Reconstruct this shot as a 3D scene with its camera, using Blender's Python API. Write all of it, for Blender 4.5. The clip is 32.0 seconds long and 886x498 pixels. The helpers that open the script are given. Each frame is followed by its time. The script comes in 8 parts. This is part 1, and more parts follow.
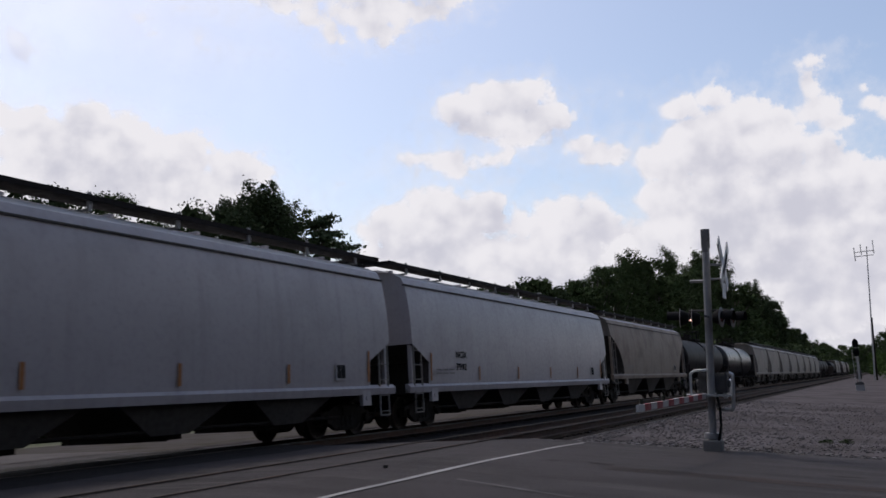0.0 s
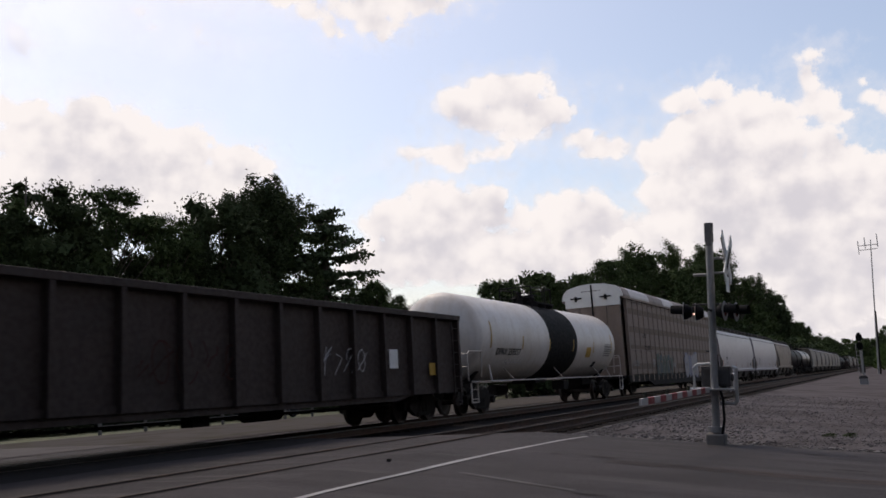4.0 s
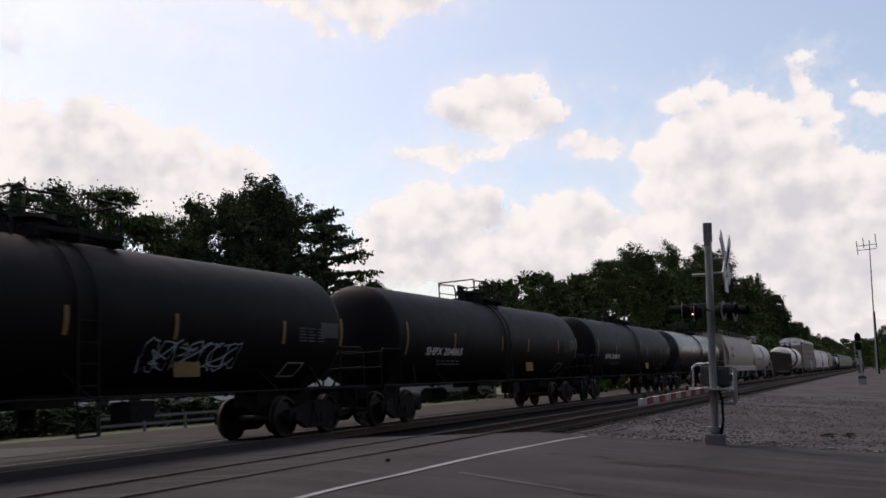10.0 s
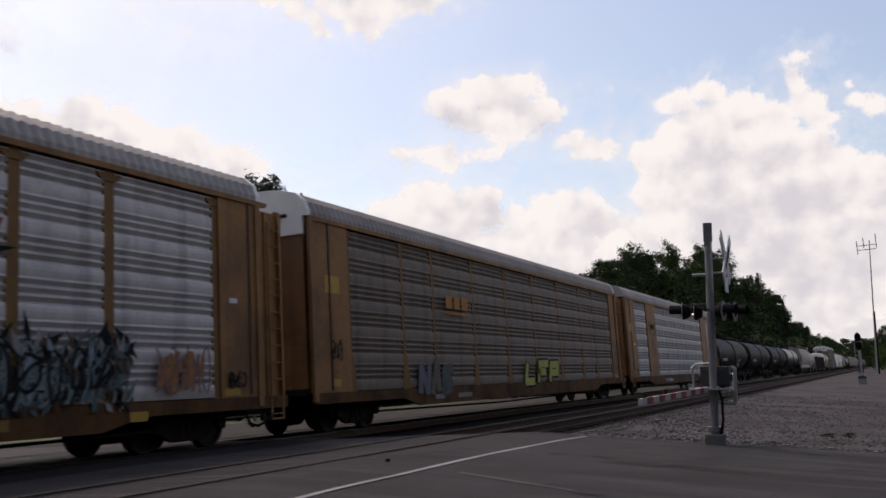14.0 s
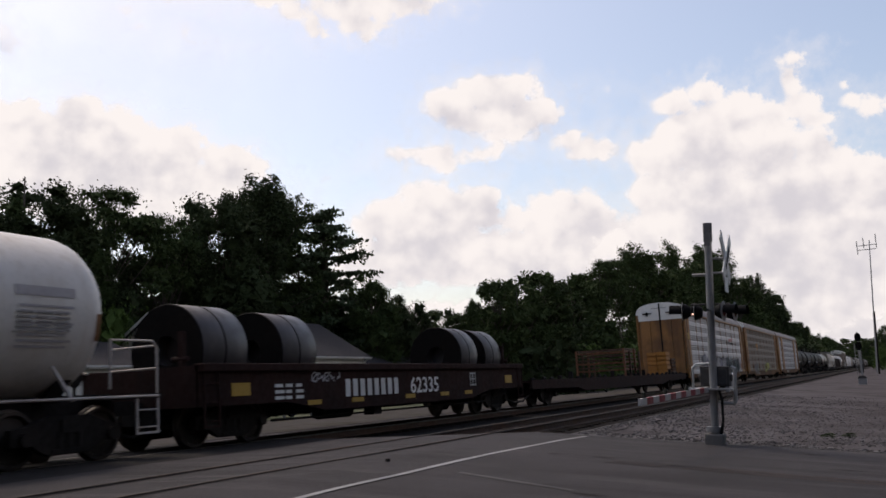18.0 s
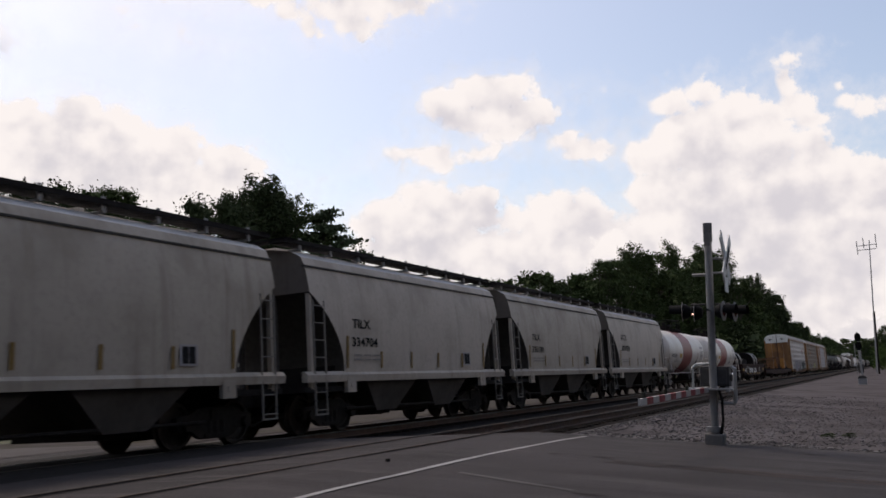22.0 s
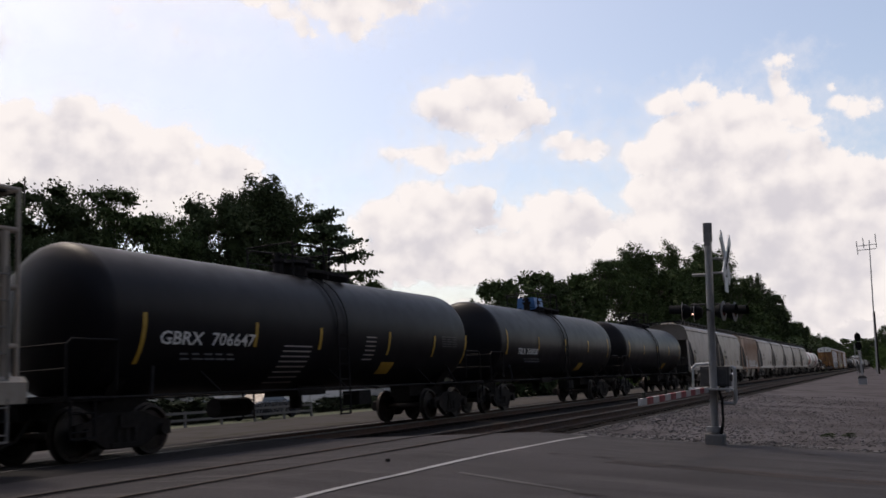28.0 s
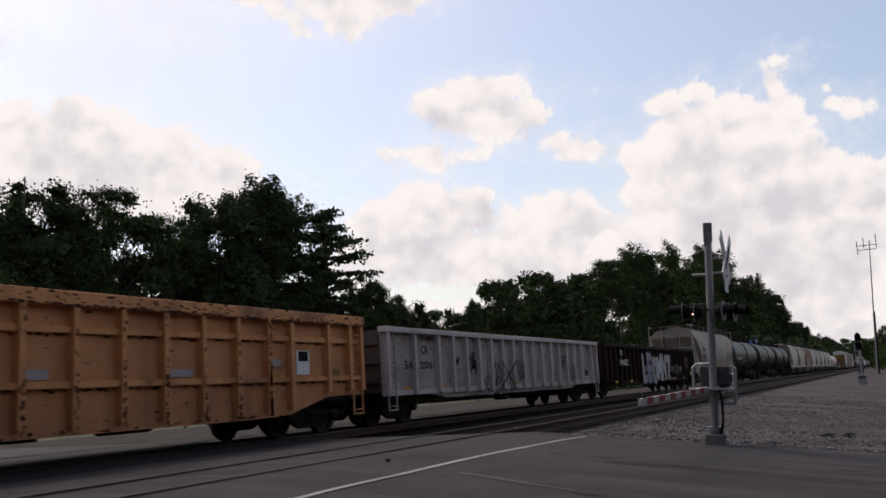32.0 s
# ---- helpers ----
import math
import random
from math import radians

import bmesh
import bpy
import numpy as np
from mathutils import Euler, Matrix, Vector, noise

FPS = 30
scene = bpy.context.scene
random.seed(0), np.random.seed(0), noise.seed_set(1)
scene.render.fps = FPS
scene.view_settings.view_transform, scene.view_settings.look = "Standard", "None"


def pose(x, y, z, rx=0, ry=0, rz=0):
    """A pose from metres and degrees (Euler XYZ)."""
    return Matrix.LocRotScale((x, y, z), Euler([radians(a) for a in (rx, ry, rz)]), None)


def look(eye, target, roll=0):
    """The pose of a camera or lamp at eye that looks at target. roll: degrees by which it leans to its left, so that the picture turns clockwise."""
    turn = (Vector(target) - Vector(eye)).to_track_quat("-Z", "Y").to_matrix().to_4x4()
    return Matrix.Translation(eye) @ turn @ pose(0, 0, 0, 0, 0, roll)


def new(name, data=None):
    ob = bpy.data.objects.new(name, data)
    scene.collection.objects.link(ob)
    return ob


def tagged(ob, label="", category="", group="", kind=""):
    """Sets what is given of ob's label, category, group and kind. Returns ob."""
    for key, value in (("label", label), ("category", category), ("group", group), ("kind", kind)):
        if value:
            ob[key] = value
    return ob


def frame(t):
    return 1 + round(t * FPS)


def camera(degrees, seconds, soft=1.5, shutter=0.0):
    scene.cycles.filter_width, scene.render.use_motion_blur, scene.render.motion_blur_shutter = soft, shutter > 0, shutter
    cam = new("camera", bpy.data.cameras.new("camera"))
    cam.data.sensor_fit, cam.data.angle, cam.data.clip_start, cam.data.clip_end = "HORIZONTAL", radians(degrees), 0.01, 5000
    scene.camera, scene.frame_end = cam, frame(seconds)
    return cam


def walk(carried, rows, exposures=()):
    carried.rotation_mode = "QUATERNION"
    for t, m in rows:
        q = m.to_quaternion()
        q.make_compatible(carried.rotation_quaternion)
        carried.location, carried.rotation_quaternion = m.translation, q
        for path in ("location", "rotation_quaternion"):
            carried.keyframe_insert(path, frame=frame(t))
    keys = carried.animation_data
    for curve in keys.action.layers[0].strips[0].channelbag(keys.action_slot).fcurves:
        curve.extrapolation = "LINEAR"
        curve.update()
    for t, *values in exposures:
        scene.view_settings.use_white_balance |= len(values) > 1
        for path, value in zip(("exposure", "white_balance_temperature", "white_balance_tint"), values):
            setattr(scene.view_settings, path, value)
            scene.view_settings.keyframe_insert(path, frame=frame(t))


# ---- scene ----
cam = camera(52.21, 32.0, soft=1.6, shutter=0.12)
PAN, TILT, ROLL, EYE_Z = 25.50, 8.86, -3.35, 0.86


def aim(pan, tilt, roll=ROLL):
    p, t = radians(pan), radians(tilt)
    way = Vector((-math.sin(p) * math.cos(t), math.cos(p) * math.cos(t), math.sin(t)))
    eye = Vector((0, 0, EYE_Z))
    return look(eye, eye + way, roll)


# the tripod settles in the first seconds and then stands still
SETTLE = [(0.0, -0.16, 0.38), (0.5, -0.17, 0.30), (1.0, -0.13, 0.20), (1.5, -0.11, 0.07), (2.0, 0.0, 0.065), (2.6, 0.0, 0.06),
          (3.1, 0.02, 0.05), (3.5, 0.10, 0.02), (4.2, 0.05, 0.0), (5.5, 0.0, 0.0), (32.0, 0.0, 0.0)]
walk(cam, [(t, aim(PAN + a, TILT + b)) for t, a, b in SETTLE], [(0, 0.63, 6650, 13), (1.0, 0.61, 6650, 13), (1.6, 0.75, 6650, 13), (3.0, 0.77, 7200, 14), (32, 0.77, 7250, 14)])

# ---- light: high sun behind the train, veiled by cloud, and the open sky
SUN_AZ, SUN_EL = 62.0, 58.0      # degrees to the left of the track's line, and above the horizon
world = bpy.data.worlds.new("sky")
scene.world = world
world.use_nodes = True
wn = world.node_tree.nodes
sky = wn.new("ShaderNodeTexSky")
sky.sky_type, sky.sun_disc = "NISHITA", False
sky.sun_elevation, sky.sun_rotation = radians(SUN_EL), radians(-SUN_AZ)
sky.air_density, sky.dust_density, sky.ozone_density = 1.0, 2.4, 1.0
world.node_tree.links.new(sky.outputs[0], wn["Background"].inputs[0])
wn["Background"].inputs[1].default_value = 0.10
sun = new("sun", bpy.data.lights.new("sun", "SUN"))
sun.data.energy, sun.data.angle, sun.data.color = 0.75, radians(9), (1.0, 0.95, 0.88)
_a, _e = radians(SUN_AZ), radians(SUN_EL)
sun.matrix_world = look((-math.sin(_a) * math.cos(_e) * 80, math.cos(_a) * math.cos(_e) * 80, math.sin(_e) * 80), (0, 0, 0))

SPEED = 18.015                   # metres a second, away from the camera along +y
TRACK_X, NEAR_X = -13.33, -7.95  # the train's track and the empty one


# ---- materials
def mix_rgb(nt, a, b, fac, mode="MIX"):
    n = nt.nodes.new("ShaderNodeMix")
    n.data_type, n.blend_type = "RGBA", mode
    for k, v in ((0, fac), (6, a), (7, b)):
        if hasattr(v, "is_output"):
            nt.links.new(v, n.inputs[k])
        elif k == 0:
            n.inputs[k].default_value = v
        else:
            n.inputs[k].default_value = (*v[:3], 1)
    return n.outputs[2]


def noise_tex(nt, vec, scale, detail=4.0, stretch=None, rough=0.55):
    if stretch:
        mp = nt.nodes.new("ShaderNodeMapping")
        mp.inputs["Scale"].default_value = stretch
        nt.links.new(vec, mp.inputs[0])
        vec = mp.outputs[0]
    n = nt.nodes.new("ShaderNodeTexNoise")
    n.inputs["Scale"].default_value, n.inputs["Detail"].default_value, n.inputs["Roughness"].default_value = scale, detail, rough
    nt.links.new(vec, n.inputs["Vector"])
    return n.outputs[0]


def ramp(nt, fac, lo, hi, a=0.0, b=1.0):
    n = nt.nodes.new("ShaderNodeMapRange")
    n.interpolation_type = "SMOOTHSTEP"
    n.inputs[1].default_value, n.inputs[2].default_value, n.inputs[3].default_value, n.inputs[4].default_value = lo, hi, a, b
    nt.links.new(fac, n.inputs[0])
    return n.outputs[0]


def mat(name, col, rough=0.6, metal=0.0, dirt=None, amount=0.35, grain=9.0, streak=0.0, bump=0.15, tone=0.0, coat=0.0, gloss=None, vary=0.1):
    """Paint, metal or mineral with stains at a large scale, grain at a small one and, with streak, runs of dirt down its height."""
    m = bpy.data.materials.new(name)
    m.use_nodes = True
    nt = m.node_tree
    p = nt.nodes["Principled BSDF"]
    vec = nt.nodes.new("ShaderNodeTexCoord").outputs["Object"]
    dirt = dirt or tuple(c * 0.45 for c in col)
    big = ramp(nt, noise_tex(nt, vec, 0.7, 5), 0.42, 0.72, 0, amount)
    fine = noise_tex(nt, vec, grain, 3)
    c = mix_rgb(nt, col, dirt, big)
    if streak:
        run = ramp(nt, noise_tex(nt, vec, 1.0, 4, (3.2, 3.2, 0.22)), 0.48, 0.75, 0, streak)
        c = mix_rgb(nt, c, dirt, run)
    c = mix_rgb(nt, c, tuple(x * 0.72 for x in col), ramp(nt, fine, 0.45, 0.75, 0, 0.35))
    if tone:
        info = nt.nodes.new("ShaderNodeObjectInfo")
        c = mix_rgb(nt, c, tuple(x * 0.5 for x in col), ramp(nt, info.outputs["Random"], 0, 1, 0, tone))
    nt.links.new(c, p.inputs["Base Color"])
    nt.links.new(ramp(nt, fine, 0.3, 0.7, max(rough - vary, 0.03), min(rough + vary, 1)), p.inputs["Roughness"])
    p.inputs["Metallic"].default_value = metal
    p.inputs["Coat Weight"].default_value = coat
    if gloss is not None:
        p.inputs["Specular IOR Level"].default_value = gloss
    if bump:
        b = nt.nodes.new("ShaderNodeBump")
        b.inputs["Strength"].default_value, b.inputs["Distance"].default_value = bump, 0.02
        nt.links.new(fine, b.inputs["Height"])
        nt.links.new(b.outputs[0], p.inputs["Normal"])
    return m


def glow_mat(name, col, power):
    m = mat(name, col, 0.3)
    p = m.node_tree.nodes["Principled BSDF"]
    p.inputs["Emission Color"].default_value, p.inputs["Emission Strength"].default_value = (*col, 1), power
    return m


RUST = (0.10, 0.045, 0.025)
GRIME = (0.035, 0.03, 0.027)
M_ASPHALT = mat("asphalt", (0.040, 0.0358, 0.0388), 0.92, dirt=(0.026, 0.024, 0.025), amount=0.9, grain=60, bump=0.4, gloss=0.18)
_nt = M_ASPHALT.node_tree
_vec = _nt.nodes["Texture Coordinate"].outputs["Object"]
_base = _nt.nodes["Principled BSDF"].inputs["Base Color"]
_c = mix_rgb(_nt, _base.links[0].from_socket, (0.023, 0.021, 0.0218), ramp(_nt, noise_tex(_nt, _vec, 1.0, 5, (0.14, 1.9, 1.0)), 0.44, 0.70, 0, 0.8))
_c = mix_rgb(_nt, _c, (0.060, 0.0545, 0.0550), ramp(_nt, noise_tex(_nt, _vec, 1.0, 6, (0.30, 3.3, 1.0), 0.65), 0.52, 0.70, 0, 0.85))
_nt.links.new(_c, _base)
M_PATCH = mat("patched asphalt", (0.022, 0.020, 0.020), 0.95, gloss=0.1, amount=0.4, grain=50, bump=0.4)
M_CONCRETE = mat("pale concrete", (0.085, 0.079, 0.078), 0.95, gloss=0.05, dirt=(0.05, 0.046, 0.044), amount=0.7, grain=30)
M_LINE_W = mat("worn white road paint", (0.30, 0.30, 0.30), 0.8, gloss=0.1, dirt=(0.09, 0.09, 0.09), amount=0.6, grain=25)
M_LINE_FAINT = mat("nearly worn-off white road paint", (0.10, 0.097, 0.098), 0.9, gloss=0.1, dirt=(0.05, 0.047, 0.049), amount=0.8, grain=25)
M_LINE_Y = mat("worn yellow road paint", (0.058, 0.046, 0.042), 0.9, gloss=0.1, dirt=(0.040, 0.036, 0.037), amount=0.95, grain=25)
M_GRAVEL = mat("grey gravel", (0.105, 0.097, 0.102), 1.0, dirt=(0.066, 0.060, 0.062), amount=0.9, grain=34, bump=0.3, gloss=0.0)
_nt = M_GRAVEL.node_tree
_vec = _nt.nodes["Texture Coordinate"].outputs["Object"]
_base = _nt.nodes["Principled BSDF"].inputs["Base Color"]
_c = mix_rgb(_nt, _base.links[0].from_socket, (0.055, 0.049, 0.051), ramp(_nt, noise_tex(_nt, _vec, 1.0, 5, (0.22, 0.55, 1.0)), 0.44, 0.68, 0, 0.85))
_c = mix_rgb(_nt, _c, (0.15, 0.142, 0.143), ramp(_nt, noise_tex(_nt, _vec, 9.0, 4, None, 0.7), 0.56, 0.70, 0, 0.6))
_nt.links.new(_c, _base)
M_STONE = mat("ballast stone", (0.027, 0.025, 0.0245), 0.95, gloss=0.05, dirt=(0.038, 0.035, 0.034), amount=0.6, grain=20, bump=0.5, tone=0.5)
M_GRASS = mat("dry summer grass", (0.045, 0.056, 0.022), 0.95, dirt=(0.10, 0.09, 0.05), amount=0.6, grain=40, bump=0.6)
M_SOIL = mat("pale trodden gravel", (0.075, 0.069, 0.067), 1.0, gloss=0.0, dirt=(0.05, 0.047, 0.03), amount=0.8, grain=20, bump=0.6)
M_RAIL = mat("rail steel", (0.07, 0.045, 0.035), 0.75, 0.1, gloss=0.2, dirt=RUST, amount=0.5)
M_RAILTOP = mat("polished rail head", (0.11, 0.10, 0.095), 0.6, 0.5, amount=0.3, bump=0.05)
M_RAILDULL = mat("dull rail head", (0.045, 0.037, 0.034), 0.75, 0.0, gloss=0.15, dirt=RUST, amount=0.4)
M_BED = mat("oily track bed", (0.015, 0.013, 0.0125), 1.0, gloss=0.02, dirt=(0.015, 0.013, 0.012), amount=0.6, grain=14, bump=0.8)
M_TIE = mat("creosoted tie", (0.018, 0.014, 0.012), 0.95, gloss=0.05, grain=20, bump=0.6, tone=0.5)
M_TRUCK = mat("grimy cast steel", (0.016, 0.014, 0.013), 0.85, gloss=0.15, dirt=(0.03, 0.022, 0.018), amount=0.5)
M_WHEEL = mat("worn wheel steel", (0.022, 0.018, 0.016), 0.6, 0.3, dirt=RUST, amount=0.5)
M_UNDER = mat("dark underframe", (0.016, 0.014, 0.014), 0.85, gloss=0.15, amount=0.4)
M_GALV = mat("galvanised steel", (0.50, 0.51, 0.52), 0.45, 0.7, dirt=(0.3, 0.3, 0.3), amount=0.4)
M_ALU = mat("weathered aluminium", (0.25, 0.25, 0.255), 0.55, 0.3, dirt=(0.25, 0.25, 0.25), amount=0.4)
M_BLACK = mat("flat black paint", (0.010, 0.010, 0.011), 0.75, gloss=0.08, amount=0.3)
M_WHITE = mat("white paint", (0.72, 0.72, 0.70), 0.5, dirt=(0.45, 0.43, 0.4), amount=0.3)
M_RED = mat("red reflective sheet", (0.26, 0.022, 0.026), 0.45, amount=0.2)
M_YELLOW = mat("yellow reflective tape", (0.42, 0.25, 0.03), 0.6, amount=0.5)
M_LETTER_K = mat("black stencil paint", (0.013, 0.013, 0.014), 0.75, gloss=0.1, amount=0.2)
M_LETTER_W = mat("white stencil paint", (0.68, 0.68, 0.67), 0.6, dirt=(0.3, 0.3, 0.3), amount=0.4)


# ---- mesh helpers
def part(name, bm, material, parent=None, label="", smooth=False, bevel=0.0):
    """Links a bmesh as one mesh object, under a thing or a part if there is one."""
    me = bpy.data.meshes.new(name)
    bm.normal_update()
    bm.to_mesh(me)
    bm.free()
    return put(name, me, material, parent, label, smooth, bevel)


def put(name, me, material, parent=None, label="", smooth=False, bevel=0.0, at=None):
    if material and not me.materials:
        me.materials.append(material)
    if smooth:
        me.shade_smooth()
        me.set_sharp_from_angle(angle=radians(35))
    ob = new(name, me)
    if parent:
        ob.parent = parent
    if at is not None:
        ob.matrix_basis = at
    if bevel:
        b = ob.modifiers.new("bevel", "BEVEL")
        b.width, b.segments, b.limit_method = bevel, 2, "ANGLE"
    if label:
        ob["label"] = label
    return ob


def thing(name, label, category, group="", kind="", at=None):
    ob = new(name)
    ob.empty_display_size = 0.3
    tagged(ob, label, category, group, kind)
    if at is not None:
        ob.matrix_basis = at
    return ob


def box(bm, x0, x1, y0, y1, z0, z1):
    v = [bm.verts.new((x, y, z)) for z in (z0, z1) for y in (y0, y1) for x in (x0, x1)]
    for f in ((0, 2, 3, 1), (4, 5, 7, 6), (0, 1, 5, 4), (2, 6, 7, 3), (0, 4, 6, 2), (1, 3, 7, 5)):
        bm.faces.new([v[i] for i in f])


def rod(bm, a, b, r, seg=8, r2=None):
    a, b = Vector(a), Vector(b)
    r2 = r if r2 is None else r2
    q = (b - a).to_track_quat("Z", "Y")
    rings = []
    for c, rad in ((a, r), (b, r2)):
        rings.append([bm.verts.new(c + q @ Vector((math.cos(k * math.tau / seg) * rad, math.sin(k * math.tau / seg) * rad, 0))) for k in range(seg)])
    for k in range(seg):
        bm.faces.new((rings[0][k], rings[0][(k + 1) % seg], rings[1][(k + 1) % seg], rings[1][k]))
    bm.faces.new(rings[0][::-1])
    bm.faces.new(rings[1])


def pipe(bm, pts, r, seg=6):
    """One bent tube through the points."""
    pts = [Vector(p) for p in pts]
    ways = [(b - a).normalized() for a, b in zip(pts, pts[1:])]
    side = ways[0].orthogonal().normalized()
    rings = []
    for k, p in enumerate(pts):
        a, b = ways[max(k - 1, 0)], ways[min(k, len(ways) - 1)]
        t = (a + b).normalized() if (a + b).length > 1e-4 else b
        side = (side - t * side.dot(t)).normalized() if (side - t * side.dot(t)).length > 1e-4 else t.orthogonal().normalized()
        up = t.cross(side)
        wide = r / max(0.6, math.sqrt(max(0.0, (1 + a.dot(b)) / 2)))
        rings.append([p + (side * math.cos(q * math.tau / seg) + up * math.sin(q * math.tau / seg)) * wide for q in range(seg)])
    loft(bm, rings)


def loft(bm, rings, caps=True):
    """Joins closed rings of equally many points into a skin."""
    vs = [[bm.verts.new(p) for p in ring] for ring in rings]
    n = len(vs[0])
    for a, b in zip(vs, vs[1:]):
        for k in range(n):
            bm.faces.new((a[k], a[(k + 1) % n], b[(k + 1) % n], b[k]))
    if caps:
        bm.faces.new(vs[0][::-1])
        bm.faces.new(vs[-1])


def prism(bm, outline, axis, a, b):
    """A flat outline of (u, v) pushed from a to b along the axis x, y or z."""
    def at(u, v, w):
        return {"x": (w, u, v), "y": (u, w, v), "z": (u, v, w)}[axis]
    loft(bm, [[at(u, v, a) for u, v in outline], [at(u, v, b) for u, v in outline]])


def turned(bm, profile, seg, axis="y"):
    """A lathe: (radius, along) pairs round the axis."""
    rings = []
    for r, h in profile:
        ring = []
        for k in range(seg):
            c, s = math.cos(k * math.tau / seg) * r, math.sin(k * math.tau / seg) * r
            ring.append({"y": (c, h, s), "z": (c, s, h), "x": (h, c, s)}[axis])
        rings.append(ring)
    loft(bm, rings)


MESHES = {}


def shared(key, make):
    """The one mesh of that key, built once."""
    if key not in MESHES:
        bm = bmesh.new()
        make(bm)
        bm.normal_update()
        me = bpy.data.meshes.new(key)
        bm.to_mesh(me)
        bm.free()
        MESHES[key] = me
    return MESHES[key]


def lettering(text, size, material, parent, x, y, z, width=None, name="lettering", slant=0.0):
    """Flat letters on a car's side that faces +x, reading towards +y."""
    cu = bpy.data.curves.new("letters", "FONT")
    cu.body, cu.size, cu.extrude, cu.shear, cu.resolution_u, cu.offset = text, size, 0.0015, slant, 2, size * 0.014
    tmp = bpy.data.objects.new("letters", cu)
    me = bpy.data.meshes.new_from_object(tmp)
    bpy.data.objects.remove(tmp)
    wide = max((v.co.x for v in me.vertices), default=1.0)
    k = (width / wide) if width else 1.0
    for v in me.vertices:
        v.co = Vector((v.co.z + 0.002, v.co.x * k, v.co.y))
    ob = put(name, me, material, parent, at=pose(x, y, z))
    return ob


def bars(bm, x, y, z, width, rows, h=0.06, gap=0.05, seed=1, words=3):
    """Lines of writing too small to read: plain bars."""
    rnd = random.Random(seed)
    for r in range(rows):
        u = 0.0
        for w in range(words):
            ln = width / words * rnd.uniform(0.55, 0.92)
            box(bm, x, x + 0.003, y + u, y + u + ln, z - r * (h + gap), z - r * (h + gap) + h)
            u += width / words


# ---- sky backdrop: cumulus banks far beyond, drifting slowly
def cloud(lobes, radius, seed, rate=1.7, thin=1.0):
    """A heap of round lobes (bearing, height and radii in degrees) on the far sky; rate: its drift in degrees over the clip."""
    az = [a + s * r * 1.5 for a, e, r, q in lobes for s in (-1, 1)]
    el = [e + s * q * 1.6 for a, e, r, q in lobes for s in (-1, 1)]
    a0, a1, e0, e1 = min(az) - 3, max(az) + 3, max(min(el) - 2, 0.2), max(el) + 2
    nu, nv = 16, 8
    bm = bmesh.new()
    uv = bm.loops.layers.uv.new("UVMap")
    grid = []
    for j in range(nv + 1):
        for i in range(nu + 1):
            a, e = a0 + (a1 - a0) * i / nu, e0 + (e1 - e0) * j / nv
            ar, er = radians(a), radians(e)
            v = bm.verts.new((-math.sin(ar) * math.cos(er) * radius, math.cos(ar) * math.cos(er) * radius, math.sin(er) * radius))
            grid.append((v, a, e))
    for j in range(nv):
        for i in range(nu):
            q = [grid[j * (nu + 1) + i], grid[j * (nu + 1) + i + 1], grid[(j + 1) * (nu + 1) + i + 1], grid[(j + 1) * (nu + 1) + i]]
            f = bm.faces.new([k[0] for k in q])
            for lp, k in zip(f.loops, q):
                lp[uv].uv = (k[1], k[2])
    m = bpy.data.materials.new("sunlit cloud")
    m.use_nodes = True
    nt = m.node_tree
    for n in list(nt.nodes):
        nt.nodes.remove(n)
    N, L = nt.nodes.new, nt.links.new

    def vm(op, a, b=None):
        n = N("ShaderNodeVectorMath")
        n.operation = op
        for k, v in ((0, a), (1, b)):
            if v is None:
                continue
            if hasattr(v, "is_output"):
                L(v, n.inputs[k])
            else:
                n.inputs[k].default_value = v
        return n.outputs["Value"] if op == "LENGTH" else n.outputs[0]

    def mt(op, a, b=0.0, c=0.0):
        n = N("ShaderNodeMath")
        n.operation = op
        for k, v in ((0, a), (1, b), (2, c)):
            if hasattr(v, "is_output"):
                L(v, n.inputs[k])
            else:
                n.inputs[k].default_value = v
        return n.outputs[0]

    uvn = N("ShaderNodeUVMap")
    uvn.uv_map = "UVMap"
    pos = vm("ADD", uvn.outputs[0], (0, 0, seed * 3.7))

    def fbm(scale, detail, rough=0.6, vec=pos):
        n = N("ShaderNodeTexNoise")
        n.inputs["Scale"].default_value, n.inputs["Detail"].default_value, n.inputs["Roughness"].default_value = scale, detail, rough
        L(vec, n.inputs["Vector"])
        return n

    swirl = vm("MULTIPLY", vm("SUBTRACT", fbm(0.55, 4).outputs["Color"], (0.5, 0.5, 0.5)), (1.5, 1.1, 0))
    p2 = vm("ADD", uvn.outputs[0], swirl)

    def mass(at):
        """The depth inside the heap, in degrees: positive within a lobe."""
        total = None
        for a, e, r, q in lobes:
            d = vm("MULTIPLY", vm("SUBTRACT", at, (a, e, 0)), (1 / r, 1 / q, 0))
            v = mt("MULTIPLY", mt("SUBTRACT", 1.0, vm("LENGTH", d)), min(r, q))
            total = v if total is None else mt("SMOOTH_MAX", total, v, 0.55)
        return total
    dens = mass(p2)
    above = mass(vm("ADD", p2, (0.25, 0.85, 0)))
    vor = N("ShaderNodeTexVoronoi")
    vor.feature = "SMOOTH_F1"
    vor.inputs["Scale"].default_value, vor.inputs["Smoothness"].default_value = 0.95, 0.3
    L(vm("ADD", p2, (0, 0, seed * 1.3)), vor.inputs["Vector"])
    billow = mt("SUBTRACT", 0.40, vor.outputs["Distance"])
    puff = mt("SUBTRACT", fbm(1.1, 9, 0.62).outputs[0], 0.5)
